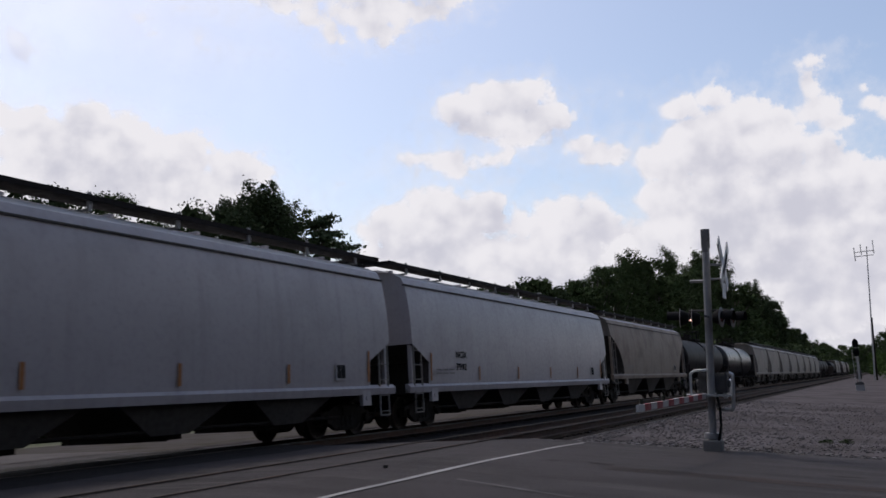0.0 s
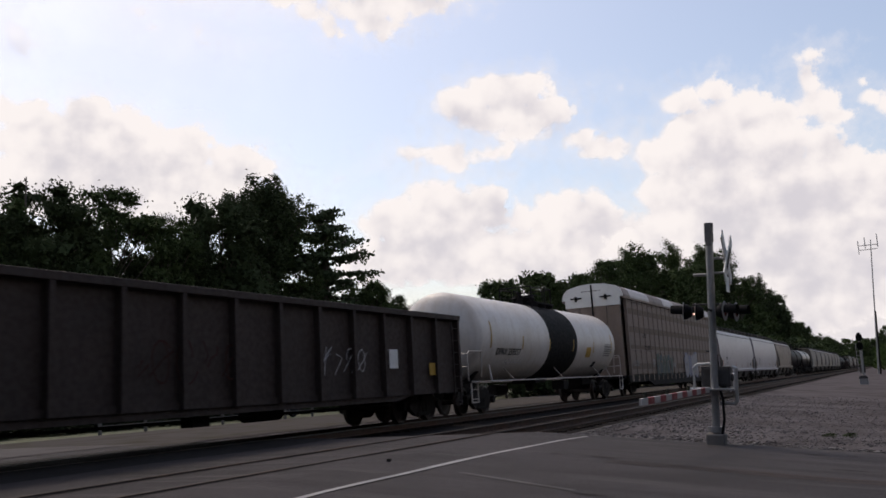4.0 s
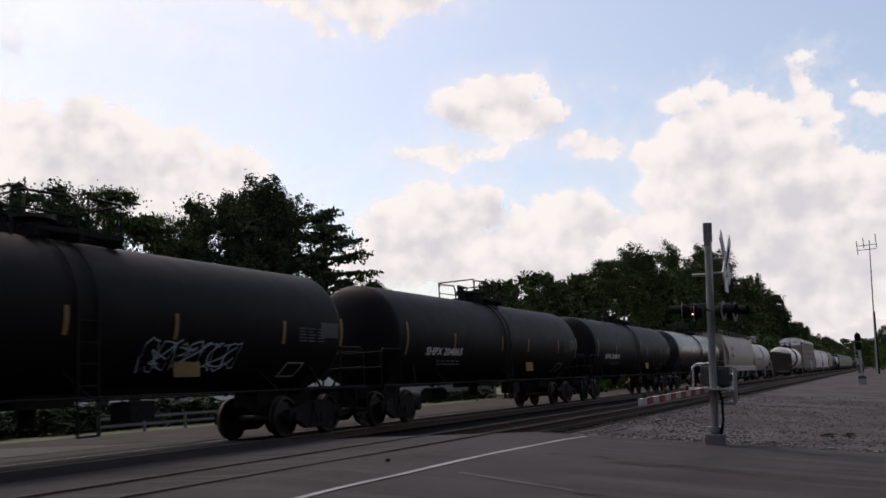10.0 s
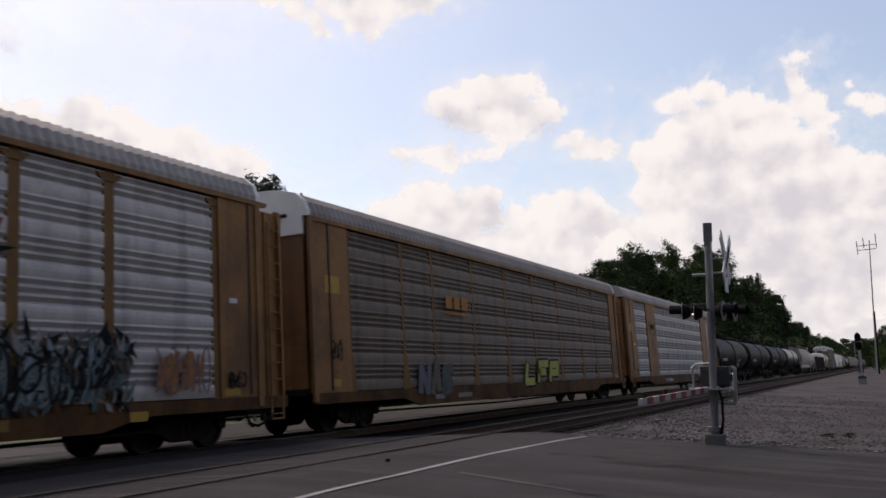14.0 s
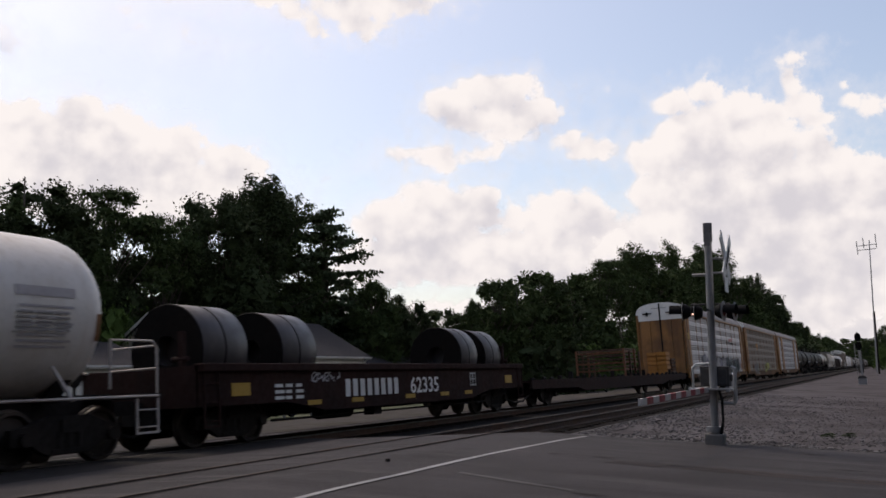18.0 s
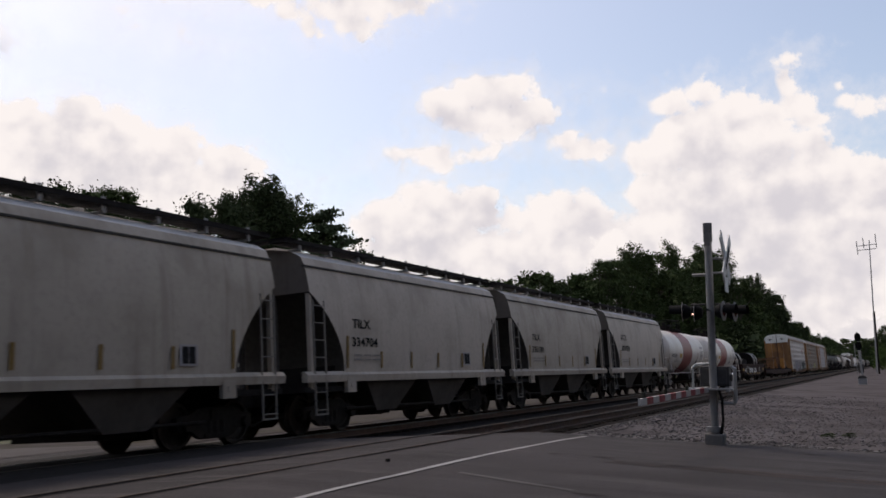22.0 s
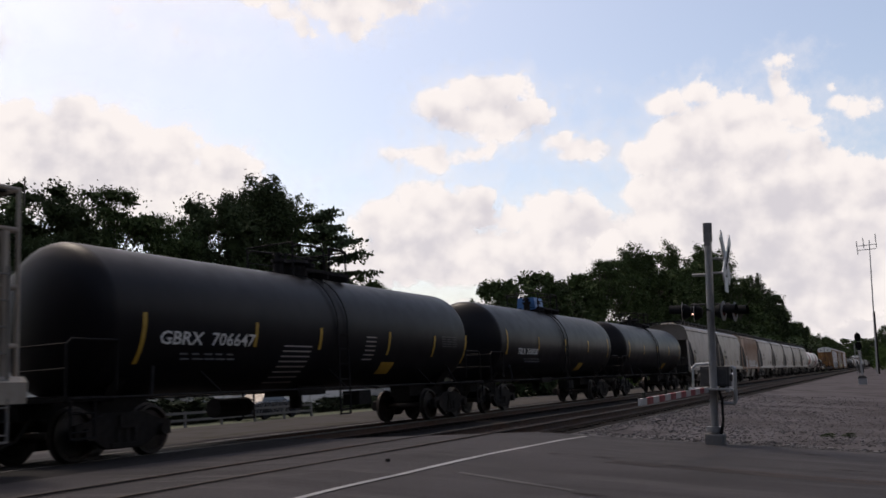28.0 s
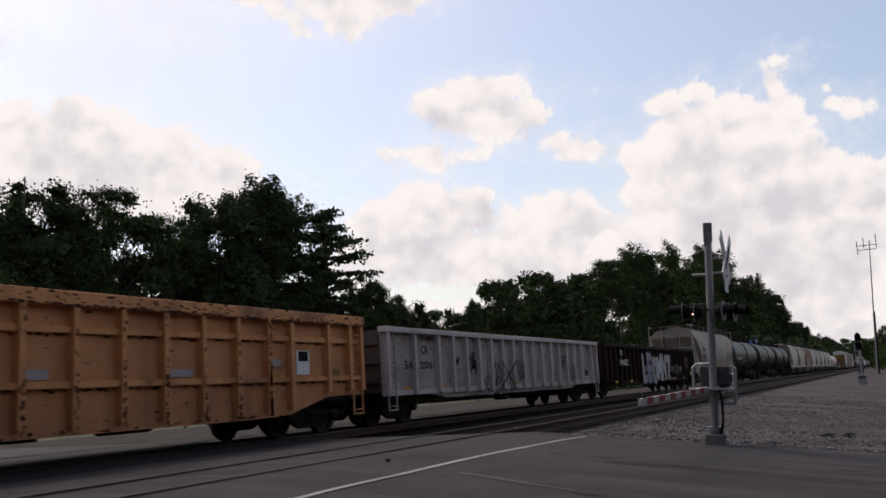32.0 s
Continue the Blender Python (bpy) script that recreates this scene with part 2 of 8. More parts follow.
    rag = mt("ADD", mt("MULTIPLY", billow, 0.42), mt("MULTIPLY", puff, 1.6 if thin < 1 else 1.15))
    body = mt("ADD", mt("ADD", dens, 0.17), rag)
    edge = ramp(nt, body, -0.10, 0.40 if thin == 1 else 0.9 if thin > 0.35 else 6.0, 0.0, thin)
    veil = ramp(nt, mt("ADD", dens, mt("MULTIPLY", puff, 3.0)), -1.3, 0.5, 0.0, 0.28 * thin)
    alpha = mt("MAXIMUM", edge, veil)
    # sunlight and self-shade put into the glow: thick parts and undersides greyer than rims
    lump = mt("SUBTRACT", fbm(0.36, 4, 0.5, vm("ADD", pos, (5.1, 0.6, 0))).outputs[0], 0.5)
    depth = mt("MINIMUM", above, 1.3)
    shade = ramp(nt, mt("ADD", mt("ADD", depth, mt("MULTIPLY", lump, 6.0)), mt("MULTIPLY", billow, -0.9)), -0.2, 2.6)
    col = mix_rgb(nt, (0.94, 0.95, 1.0), (0.665, 0.685, 0.785), shade)
    em = N("ShaderNodeEmission")
    em.inputs["Strength"].default_value = CLOUD_POWER
    L(col, em.inputs["Color"])
    tr = N("ShaderNodeBsdfTransparent")
    mx = N("ShaderNodeMixShader")
    L(alpha, mx.inputs[0]), L(tr.outputs[0], mx.inputs[1]), L(em.outputs[0], mx.inputs[2])
    out = N("ShaderNodeOutputMaterial")
    L(mx.outputs[0], out.inputs["Surface"])
    ob = part("cloud", bm, m, smooth=False)
    return tagged(ob, "white cumulus cloud with grey underside in a pale blue sky", "cloud", "clouds", "structure"), rate


CLOUD_POWER = 0.565
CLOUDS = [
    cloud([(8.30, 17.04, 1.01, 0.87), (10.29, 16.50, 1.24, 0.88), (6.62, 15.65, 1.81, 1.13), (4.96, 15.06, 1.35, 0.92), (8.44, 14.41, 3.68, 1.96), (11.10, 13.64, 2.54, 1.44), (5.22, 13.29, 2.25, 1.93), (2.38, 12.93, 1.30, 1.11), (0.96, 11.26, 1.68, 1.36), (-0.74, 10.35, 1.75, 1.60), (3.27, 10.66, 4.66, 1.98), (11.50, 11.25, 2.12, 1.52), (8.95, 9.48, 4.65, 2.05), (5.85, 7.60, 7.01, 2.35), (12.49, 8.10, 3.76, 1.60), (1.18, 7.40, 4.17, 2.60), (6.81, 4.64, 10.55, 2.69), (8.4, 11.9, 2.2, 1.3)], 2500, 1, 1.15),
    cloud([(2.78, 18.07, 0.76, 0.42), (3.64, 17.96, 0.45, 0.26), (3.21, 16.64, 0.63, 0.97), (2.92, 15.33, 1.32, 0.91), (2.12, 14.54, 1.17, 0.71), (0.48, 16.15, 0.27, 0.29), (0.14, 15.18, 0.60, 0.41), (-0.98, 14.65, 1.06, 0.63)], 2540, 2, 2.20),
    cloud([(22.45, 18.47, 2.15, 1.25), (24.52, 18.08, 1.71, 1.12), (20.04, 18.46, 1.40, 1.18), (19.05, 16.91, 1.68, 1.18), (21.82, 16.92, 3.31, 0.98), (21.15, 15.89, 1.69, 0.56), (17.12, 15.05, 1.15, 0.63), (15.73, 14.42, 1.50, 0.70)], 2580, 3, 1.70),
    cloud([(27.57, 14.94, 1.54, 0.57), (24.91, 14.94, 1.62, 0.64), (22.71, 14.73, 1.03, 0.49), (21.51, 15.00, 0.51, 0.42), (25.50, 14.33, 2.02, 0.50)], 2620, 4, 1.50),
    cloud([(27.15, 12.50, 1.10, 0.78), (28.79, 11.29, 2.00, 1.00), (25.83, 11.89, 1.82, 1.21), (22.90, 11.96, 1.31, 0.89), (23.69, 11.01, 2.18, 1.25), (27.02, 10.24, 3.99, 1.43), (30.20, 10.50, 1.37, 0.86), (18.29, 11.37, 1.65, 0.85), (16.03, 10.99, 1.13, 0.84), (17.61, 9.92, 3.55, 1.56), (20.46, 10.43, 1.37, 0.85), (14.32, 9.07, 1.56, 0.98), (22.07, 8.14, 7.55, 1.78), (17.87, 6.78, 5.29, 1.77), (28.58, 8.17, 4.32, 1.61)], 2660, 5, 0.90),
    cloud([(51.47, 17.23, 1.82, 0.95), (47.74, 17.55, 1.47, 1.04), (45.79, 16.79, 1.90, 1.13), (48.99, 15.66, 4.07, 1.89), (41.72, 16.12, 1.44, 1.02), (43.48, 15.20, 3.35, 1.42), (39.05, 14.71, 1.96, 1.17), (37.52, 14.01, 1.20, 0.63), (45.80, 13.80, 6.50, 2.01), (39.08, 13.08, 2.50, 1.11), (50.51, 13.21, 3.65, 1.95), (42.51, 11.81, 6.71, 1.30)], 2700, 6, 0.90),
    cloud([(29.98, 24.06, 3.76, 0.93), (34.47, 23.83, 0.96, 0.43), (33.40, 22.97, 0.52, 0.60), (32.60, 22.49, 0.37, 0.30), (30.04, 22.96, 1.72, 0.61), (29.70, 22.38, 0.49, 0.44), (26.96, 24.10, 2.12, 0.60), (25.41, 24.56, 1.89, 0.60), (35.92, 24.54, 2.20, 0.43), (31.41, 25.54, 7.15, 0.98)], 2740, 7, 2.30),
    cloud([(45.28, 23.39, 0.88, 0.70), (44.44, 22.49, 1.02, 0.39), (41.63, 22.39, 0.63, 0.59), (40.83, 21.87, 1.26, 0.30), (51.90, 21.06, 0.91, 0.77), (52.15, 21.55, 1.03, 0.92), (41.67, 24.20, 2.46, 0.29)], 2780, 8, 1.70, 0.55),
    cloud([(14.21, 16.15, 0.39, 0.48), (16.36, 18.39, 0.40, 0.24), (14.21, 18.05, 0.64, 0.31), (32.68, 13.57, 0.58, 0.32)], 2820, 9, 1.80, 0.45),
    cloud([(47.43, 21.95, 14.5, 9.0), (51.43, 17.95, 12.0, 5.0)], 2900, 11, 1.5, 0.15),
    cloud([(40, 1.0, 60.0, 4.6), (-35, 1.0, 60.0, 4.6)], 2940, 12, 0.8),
]
# unseen glowing cumulus added round the rest of the sky as neutral fill light
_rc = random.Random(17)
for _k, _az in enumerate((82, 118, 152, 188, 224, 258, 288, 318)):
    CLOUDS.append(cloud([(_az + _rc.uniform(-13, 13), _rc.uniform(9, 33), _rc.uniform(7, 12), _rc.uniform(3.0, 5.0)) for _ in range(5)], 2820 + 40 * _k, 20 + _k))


# ---- ground, road and tracks
def lie(x, y=0.0):
    """The height of the ground: level at the tracks, falling away to the roadside."""
    return 0.0 if x < -6.3 else max(-0.09 * (x + 6.3), -0.62)


ROAD_Y0, ROAD_Y1 = 6.9, 16.9     # the road crosses the tracks between these


def sheet(name, xs, ys, lift, material, label, depth=0.0):
    bm = bmesh.new()
    v = [[bm.verts.new((x, y, lift(x, y))) for y in ys] for x in xs]
    for i in range(len(xs) - 1):
        for j in range(len(ys) - 1):
            bm.faces.new((v[i][j], v[i + 1][j], v[i + 1][j + 1], v[i][j + 1]))
    ob = part(name, bm, material, label=label, smooth=True)
    return tagged(ob, label, name.replace("_", " "), kind="structure")


def ground_z(x, y):
    z = lie(x) - 0.10
    if x < -16.5:
        z = -0.12 - min((-16.5 - x) * 0.01, 0.1)
    if ROAD_Y0 - 0.6 < y < ROAD_Y1 + 0.3:
        z -= 0.12
    elif -11.5 < x < -5.6:
        z -= 0.24
    elif -15.6 < x <= -11.5:
        z -= 0.30
    far = math.hypot(x, y)
    if far < 120 and y > ROAD_Y1 + 1.5 and x > -5.2:
        z += 0.05 * noise.noise((x * 0.5, y * 0.3, 0)) + 0.10 * noise.noise((x * 0.12, y * 0.09, 3))
    return z


xs = [-4200, -1200, -400, -150, -80, -50, -35, -25, -20, -17, -16, -15.6, -15.5, -14, -12.5, -11.5, -11.4, -10, -8, -6.5, -5.7, -5.6, -5.2] + [-5 + 0.5 * k for k in range(21)] + [7, 10, 16, 30, 60, 150, 400, 1200, 4200]
ys = [-4200, -1200, -400, -120, -40, -15, -6, 0, 3, 5, 6.2, 6.4] + [7 + k for k in range(10)] + [17.15, 17.3, 18, 18.6] + [19.5 + 1.2 * k for k in range(45)] + [76, 85, 100, 130, 180, 260, 400, 800, 2000, 4600]
ground = sheet("ground", xs, ys, ground_z, M_GRAVEL, "grey gravel and bare soil ground beside the railway")
sheet("grass_verge", [-300, -140, -90, -60, -45, -36, -30, -27], [-120, -20, 0, 20, 40, 60, 90, 140, 300, 700], lambda x, y: -0.14 + 0.05 * noise.noise((x * 0.2, y * 0.2, 1)), M_GRASS, "dark mown grass beyond the railway")

for y_list in ([17.3, 20, 26, 34, 44, 60, 90, 140, 300, 700], [-120, -40, -10, 2, 6.3]):
    sheet("far_verge", [-27.2, -24, -21, -18.5, -16.4], y_list, lambda x, y: -0.085 + 0.02 * noise.noise((x * 0.4, y * 0.4, 5)), M_SOIL, "pale trodden gravel with weeds beyond the tracks")

# road: asphalt carriageway with the crossing between the rails
road_xs = [-60, -35, -22, -16.4, -14.6] + [-13, -11, -9.4, -8.6, -7.2, -6.3] + [-5.8 + 0.6 * k for k in range(16)] + [5, 8, 14, 30]


def road_z(x, y):
    crown = 0.05 * (1 - ((y - 11.9) / 5.0) ** 2)
    return lie(x) - 0.045 + (crown if x > -5.8 else 0.0) + 0.012 * noise.noise((x * 0.5, y * 0.5, 7))


road = sheet("road", road_xs, [ROAD_Y0 + (ROAD_Y1 - ROAD_Y0) * k / 16 for k in range(17)], road_z, M_ASPHALT, "worn grey asphalt road over the level crossing")
far_apron = sheet("far_apron", [-34, -28, -22, -18.5, -17.2], [6.2, 8, 12, 16, 17.4], lambda x, y: -0.03, M_CONCRETE, "pale concrete apron beyond the tracks")


def stripe(name, x0, x1, y0, y1, material, label, n=10):
    bm = bmesh.new()
    a = Vector((x1 - x0, y1 - y0, 0))
    side = Vector((-a.y, a.x, 0)).normalized() * STRIPE_W / 2
    prev = None
    for k in range(n + 1):
        c = Vector((x0, y0, 0)) + a * k / n
        w = side * (1 + 0.25 * noise.noise((k * 0.9, x0, y0)))
        row = [bm.verts.new((*(c + s * w).xy, road_z(*(c + s * w).xy) + 0.006)) for s in (-1, 1)]
        if prev:
            bm.faces.new((prev[0], row[0], row[1], prev[1]))
        prev = row
    ob = part(name, bm, material)
    return tagged(ob, label, "road marking", kind="structure")


STRIPE_W = 0.085
stripe("stop_line", -5.40, -5.16, 6.9, 16.5, M_LINE_W, "thin worn white stop line on the asphalt", 24)
stripe("edge_line", -4.81, -3.17, 10.18, 9.53, M_LINE_FAINT, "short faded white line on the asphalt", 6)
STRIPE_W = 0.10
stripe("centre_line", -3.6, 6.0, 12.55, 12.05, M_LINE_Y, "faded double yellow centre line", 20)
stripe("centre_line", -3.6, 6.0, 12.30, 11.80, M_LINE_Y, "faded double yellow centre line", 20)
STRIPE_W = 0.22


def scar(x, y, ln, wd, seed):
    """A ragged dark scar where the asphalt was cut or has sunk."""
    rnd = random.Random(seed)
    bm = bmesh.new()
    n = 18
    rim = []
    for k in range(n):
        a = math.tau * k / n
        r = rnd.uniform(0.55, 1.0)
        px, py = x + math.cos(a) * ln / 2 * r, y + math.sin(a) * wd / 2 * r
        rim.append(bm.verts.new((px, py, road_z(px, py) + 0.005)))
    mid = bm.verts.new((x, y, road_z(x, y) + 0.005))
    for k in range(n):
        bm.faces.new((mid, rim[k], rim[(k + 1) % n]))
    return tagged(part("asphalt_scar", bm, M_PATCH), "ragged dark scar in the asphalt", "road wear", kind="structure")


for x, y, ln, wd in ((-4.5, 12.83, 0.26, 0.14), (-3.75, 12.86, 0.5, 0.16), (-2.95, 9.36, 0.55, 0.10), (-3.2, 14.9, 0.35, 0.12), (-1.2, 15.6, 0.5, 0.12), (-0.6, 13.4, 0.6, 0.10)):
    scar(x, y, ln, wd, int(x * 100))
# the white line beyond the farther rail
STRIPE_W = 0.10
stripe("stop_line", -14.9, -14.98, 9.0, 15.4, M_LINE_W, "thin worn white line beyond the crossing", 16)


def rail_outline(x):
    half = [(0.07, 0), (0.07, 0.015), (0.012, 0.03), (0.012, 0.125), (0.036, 0.14)]
    return [(x + a, b - 0.172) for a, b in half] + [(x - a, b - 0.172) for a, b in half[::-1]]


def track(cx, top, name, head):
    th = thing(name, "railway track of steel rails on dark timber ties", "railway track", kind="structure")
    for s in (-1, 1):
        bm = bmesh.new()
        x = cx + s * 0.752
        prism(bm, [(a, b + top) for a, b in rail_outline(x)], "y", -120, 900)
        rail = part("rail", bm, M_RAIL, th)
        bm = bmesh.new()
        prism(bm, [(x - 0.036, top - 0.030), (x + 0.036, top - 0.030), (x + 0.034, top - 0.004), (x + 0.02, top), (x - 0.02, top), (x - 0.034, top - 0.004)], "y", -120, 900)
        part("rail_head", bm, head, rail, "running surface")
    me = shared("tie", lambda bm: box(bm, -1.3, 1.3, -0.115, 0.115, -0.16, 0.0))
    y = 17.4
    k = 0
    while k < 90:
        put("tie", me, M_TIE, th, at=pose(cx, y, top - 0.170, 0, 0, random.uniform(-1.2, 1.2)))
        y += 0.56
        k += 1
    bm = bmesh.new()
    while y < 400:
        box(bm, cx - 1.3, cx + 1.3, y - 0.115, y + 0.115, top - 0.33, top - 0.17)
        y += 0.56
    part("far_ties", bm, M_TIE, th)["kind"] = "stuff"
    return th


track(TRACK_X, 0.0, "railway_track", M_RAILTOP)
track(NEAR_X, -0.02, "railway_track", M_RAILDULL)


# panel colour darkened to carry the shade under the passing train
bm = bmesh.new()
for pts in ([(-0.66, -0.2), (0.66, -0.2), (0.66, -0.012), (-0.66, -0.012)], [(0.80, -0.2), (2.6, -0.2), (2.6, -0.06), (1.9, -0.014), (0.80, -0.008)], [(-2.6, -0.2), (-0.80, -0.2), (-0.80, -0.008), (-1.9, -0.014), (-2.6, -0.06)]):
    prism(bm, [(TRACK_X + a, b) for a, b in pts], "y", ROAD_Y0, ROAD_Y1)
tagged(part("crossing_panel", bm, M_PATCH), "dark rubber and asphalt crossing panels between the rails", "crossing panel", kind="structure")

# dark flangeways along the rails through the road
for cx in (TRACK_X, NEAR_X):
    for s in (-1, 1):
        for q in (-1, 1):
            if cx == TRACK_X or q < 0:
                continue
            STRIPE_W = 0.05 if cx == NEAR_X else 0.09
            xx = cx + s * 0.752 + q * 0.07
            stripe("flangeway", xx, xx, ROAD_Y0, ROAD_Y1, M_PATCH, "dark rubber flangeway beside the rail", 4)


# shoulder of ballast: a bank under each track, and loose stones on it
def bank(cx, top, name):
    bm = bmesh.new()
    prof = [(-3.1, -0.62), (-1.9, -0.24), (-1.2, -0.20), (1.2, -0.20), (1.9, -0.24), (3.0, -0.62)]
    ysb = [ROAD_Y1 + 0.2 + 0.5 * k for k in range(90)] + [70, 90, 130, 220, 420, 900]
    rings = []
    for y in ysb:
        rings.append([bm.verts.new((cx + a, y, top + b + 0.03 * noise.noise((cx + a * 2, y * 1.5, 2)))) for a, b in prof])
    for a, b in zip(rings, rings[1:]):
        for k in range(len(prof) - 1):
            f = bm.faces.new((a[k], a[k + 1], b[k + 1], b[k]))
            f.material_index = 0 if k in (1, 2, 3) else 1
    prev = None
    for y in (-120, -40, 0, ROAD_Y0 - 0.2):
        row = [bm.verts.new((cx + a, y, top + b)) for a, b in prof]
        if prev:
            for k in range(len(prof) - 1):
                bm.faces.new((prev[k], prev[k + 1], row[k + 1], row[k]))
        prev = row
    ob = part(name, bm, M_BED, smooth=True)
    ob.data.materials.append(M_STONE)
    return tagged(ob, "bank of crushed grey ballast under the track", "ballast", kind="structure")


bank(TRACK_X, 0.0, "ballast_bank")
bank(NEAR_X, -0.02, "ballast_bank")


def pebble(bm, c, r, rnd):
    """A broken stone: a squashed, uneven eight-cornered lump."""
    vs = []
    for z in (-1, 1):
        for y in (-1, 1):
            for x in (-1, 1):
                k = r * rnd.uniform(0.55, 1.0)
                vs.append(bm.verts.new((c[0] + x * k, c[1] + y * k, c[2] + z * k * 0.7)))
    for f in ((0, 2, 3, 1), (4, 5, 7, 6), (0, 1, 5, 4), (2, 6, 7, 3), (0, 4, 6, 2), (1, 3, 7, 5)):
        bm.faces.new([vs[i] for i in f])


def pebbles(name, n, area, seed, r0, r1, label, dense=1.6, fade=1.0):
    rnd = random.Random(seed)
    verts, faces = [], []
    for _ in range(n):
        x = area[0] + (area[1] - area[0]) * rnd.random() ** fade
        y = area[2] + (area[3] - area[2]) * rnd.random() ** dense
        z = max(ground_z(x, y), bank_z(x)) + 0.0
        r = rnd.uniform(r0, r1)
        b = len(verts)
        turn = rnd.uniform(0, 3.14)
        ca, sa = math.cos(turn), math.sin(turn)
        for sz in (-1, 1):
            for sy in (-1, 1):
                for sx in (-1, 1):
                    k = r * rnd.uniform(0.5, 1.0)
                    u, w = sx * k, sy * k
                    verts.append((x + u * ca - w * sa, y + u * sa + w * ca, z + sz * k * 0.5))
        faces += [tuple(b + i for i in f) for f in ((0, 2, 3, 1), (4, 5, 7, 6), (0, 1, 5, 4), (2, 6, 7, 3), (0, 4, 6, 2), (1, 3, 7, 5))]
    me = bpy.data.meshes.new(name)
    me.from_pydata(verts, [], faces)
    ob = put(name, me, M_PEBBLE)
    return tagged(ob, label, "ballast", kind="stuff")


def bank_z(x):
    d = abs(x - NEAR_X)
    if d > 3.0:
        return -9
    return -0.02 + (-0.20 if d < 1.2 else -0.22 - max(d - 1.9, 0) * 0.36)


M_PEBBLE = mat("loose ballast", (0.185, 0.176, 0.178), 0.95, gloss=0.05, dirt=(0.06, 0.057, 0.054), amount=0.5, grain=8, bump=0.3)
_nt = M_PEBBLE.node_tree
_geo = _nt.nodes.new("ShaderNodeNewGeometry")
_base = _nt.nodes["Principled BSDF"].inputs["Base Color"]
_nt.links.new(mix_rgb(_nt, _base.links[0].from_socket, (0.042, 0.040, 0.041), ramp(_nt, _geo.outputs["Random Per Island"], 0.35, 0.95, 0, 0.9)), _base)
pebbles("loose_ballast", 14000, (-6.3, 0.5, 17.1, 45), 11, 0.010, 0.034, "loose crushed grey ballast stones beside the track", 2.2, 2.6)
pebbles("loose_ballast", 700, (-6.4, 0.0, 16.95, 18.0), 13, 0.022, 0.058, "larger ballast stones heaped along the road's edge", 1.6, 1.4)
pebbles("loose_gravel", 5000, (-4.2, 4.0, 17.0, 40), 12, 0.006, 0.016, "scattered gravel on the bare ground", 2.0)


# ---- the freight train
M_PLATEDULL = mat("grey painted-out patch", (0.36, 0.34, 0.35), 0.8, dirt=(0.25, 0.18, 0.14), amount=0.5)
WHEELSETS, CARS = [], []


def wheelset_mesh(bm):
    rod(bm, (-1.0, 0, 0), (1.0, 0, 0), 0.08, 10)
    for s in (-1, 1):
        prof = [(0.10, s * 0.66), (0.36, s * 0.70), (0.42, s * 0.68), (0.495, s * 0.69), (0.495, s * 0.715), (0.46, s * 0.73), (0.455, s * 0.82), (0.40, s * 0.825), (0.36, s * 0.76), (0.15, s * 0.78), (0.14, s * 0.86), (0.08, s * 0.86)]
        turned(bm, prof if s > 0 else prof, 22, "x")


def side_frame_mesh(bm):
    out = [(-1.12, 0.36), (-1.12, 0.62), (-0.80, 0.66), (-0.42, 0.80), (0.42, 0.80), (0.80, 0.66), (1.12, 0.62), (1.12, 0.36), (0.74, 0.36), (0.52, 0.22), (0.36, 0.17), (-0.36, 0.17), (-0.52, 0.22), (-0.74, 0.36)]
    prism(bm, out, "x", -0.07, 0.07)
    for y in (-0.89, 0.89):
        rod(bm, (-0.08, y, 0.46), (0.17, y, 0.46), 0.115, 12)
    for y in (-0.2, 0.0, 0.2):
        rod(bm, (0.02, y, 0.28), (0.02, y, 0.56), 0.085, 8)
    box(bm, -0.02, 0.10, -0.36, 0.36, 0.20, 0.27)


def bolster_mesh(bm):
    box(bm, -1.12, 1.12, -0.18, 0.18, 0.52, 0.74)
    rod(bm, (0, 0, 0.7), (0, 0, 0.92), 0.22, 12)
    box(bm, -0.9, 0.9, -0.75, -0.62, 0.38, 0.48)
    box(bm, -0.9, 0.9, 0.62, 0.75, 0.38, 0.48)


def trucks(car, half):
    for y in (-half, half):
        tr = put("truck", shared("truck bolster", bolster_mesh), M_TRUCK, car, at=pose(0, y, 0))
        for s in (-1, 1):
            put("side_frame", shared("side frame", side_frame_mesh), M_TRUCK, tr, at=pose(s * 1.0, 0, 0, 0, 0, 0 if s > 0 else 180))
        for dy in (-0.89, 0.89):
            ws = put("wheelset", shared("wheelset", wheelset_mesh), M_WHEEL, tr, smooth=False)
            ws.matrix_parent_inverse = Matrix.Translation((0, dy, 0.46))
            WHEELSETS.append(ws)
    for s in (-1, 1):
        bm = bmesh.new()
        e = car["half"]
        box(bm, -0.09, 0.09, min(s * (e - 0.75), s * (e - 0.12)), max(s * (e - 0.75), s * (e - 0.12)), 0.78, 0.95)
        prism(bm, [(-0.16, s * (e - 0.25)), (0.16, s * (e - 0.25)), (0.18, s * (e + 0.02)), (0.02, s * (e + 0.06)), (-0.12, s * (e - 0.02))], "z", 0.72, 1.0)
        pipe(bm, [(0.45, s * (e - 0.7), 0.85), (0.4, s * (e - 0.35), 0.42), (0.3, s * (e - 0.1), 0.30), (0.1, s * (e + 0.0), 0.36)], 0.03)
        part("coupler", bm, M_TRUCK, car)


def new_car(name, label, tail, head, group):
    car = thing(name, label, "rail car", group)
    car["half"] = (head - tail) / 2
    CARS.append((car, (head + tail) / 2))
    return car


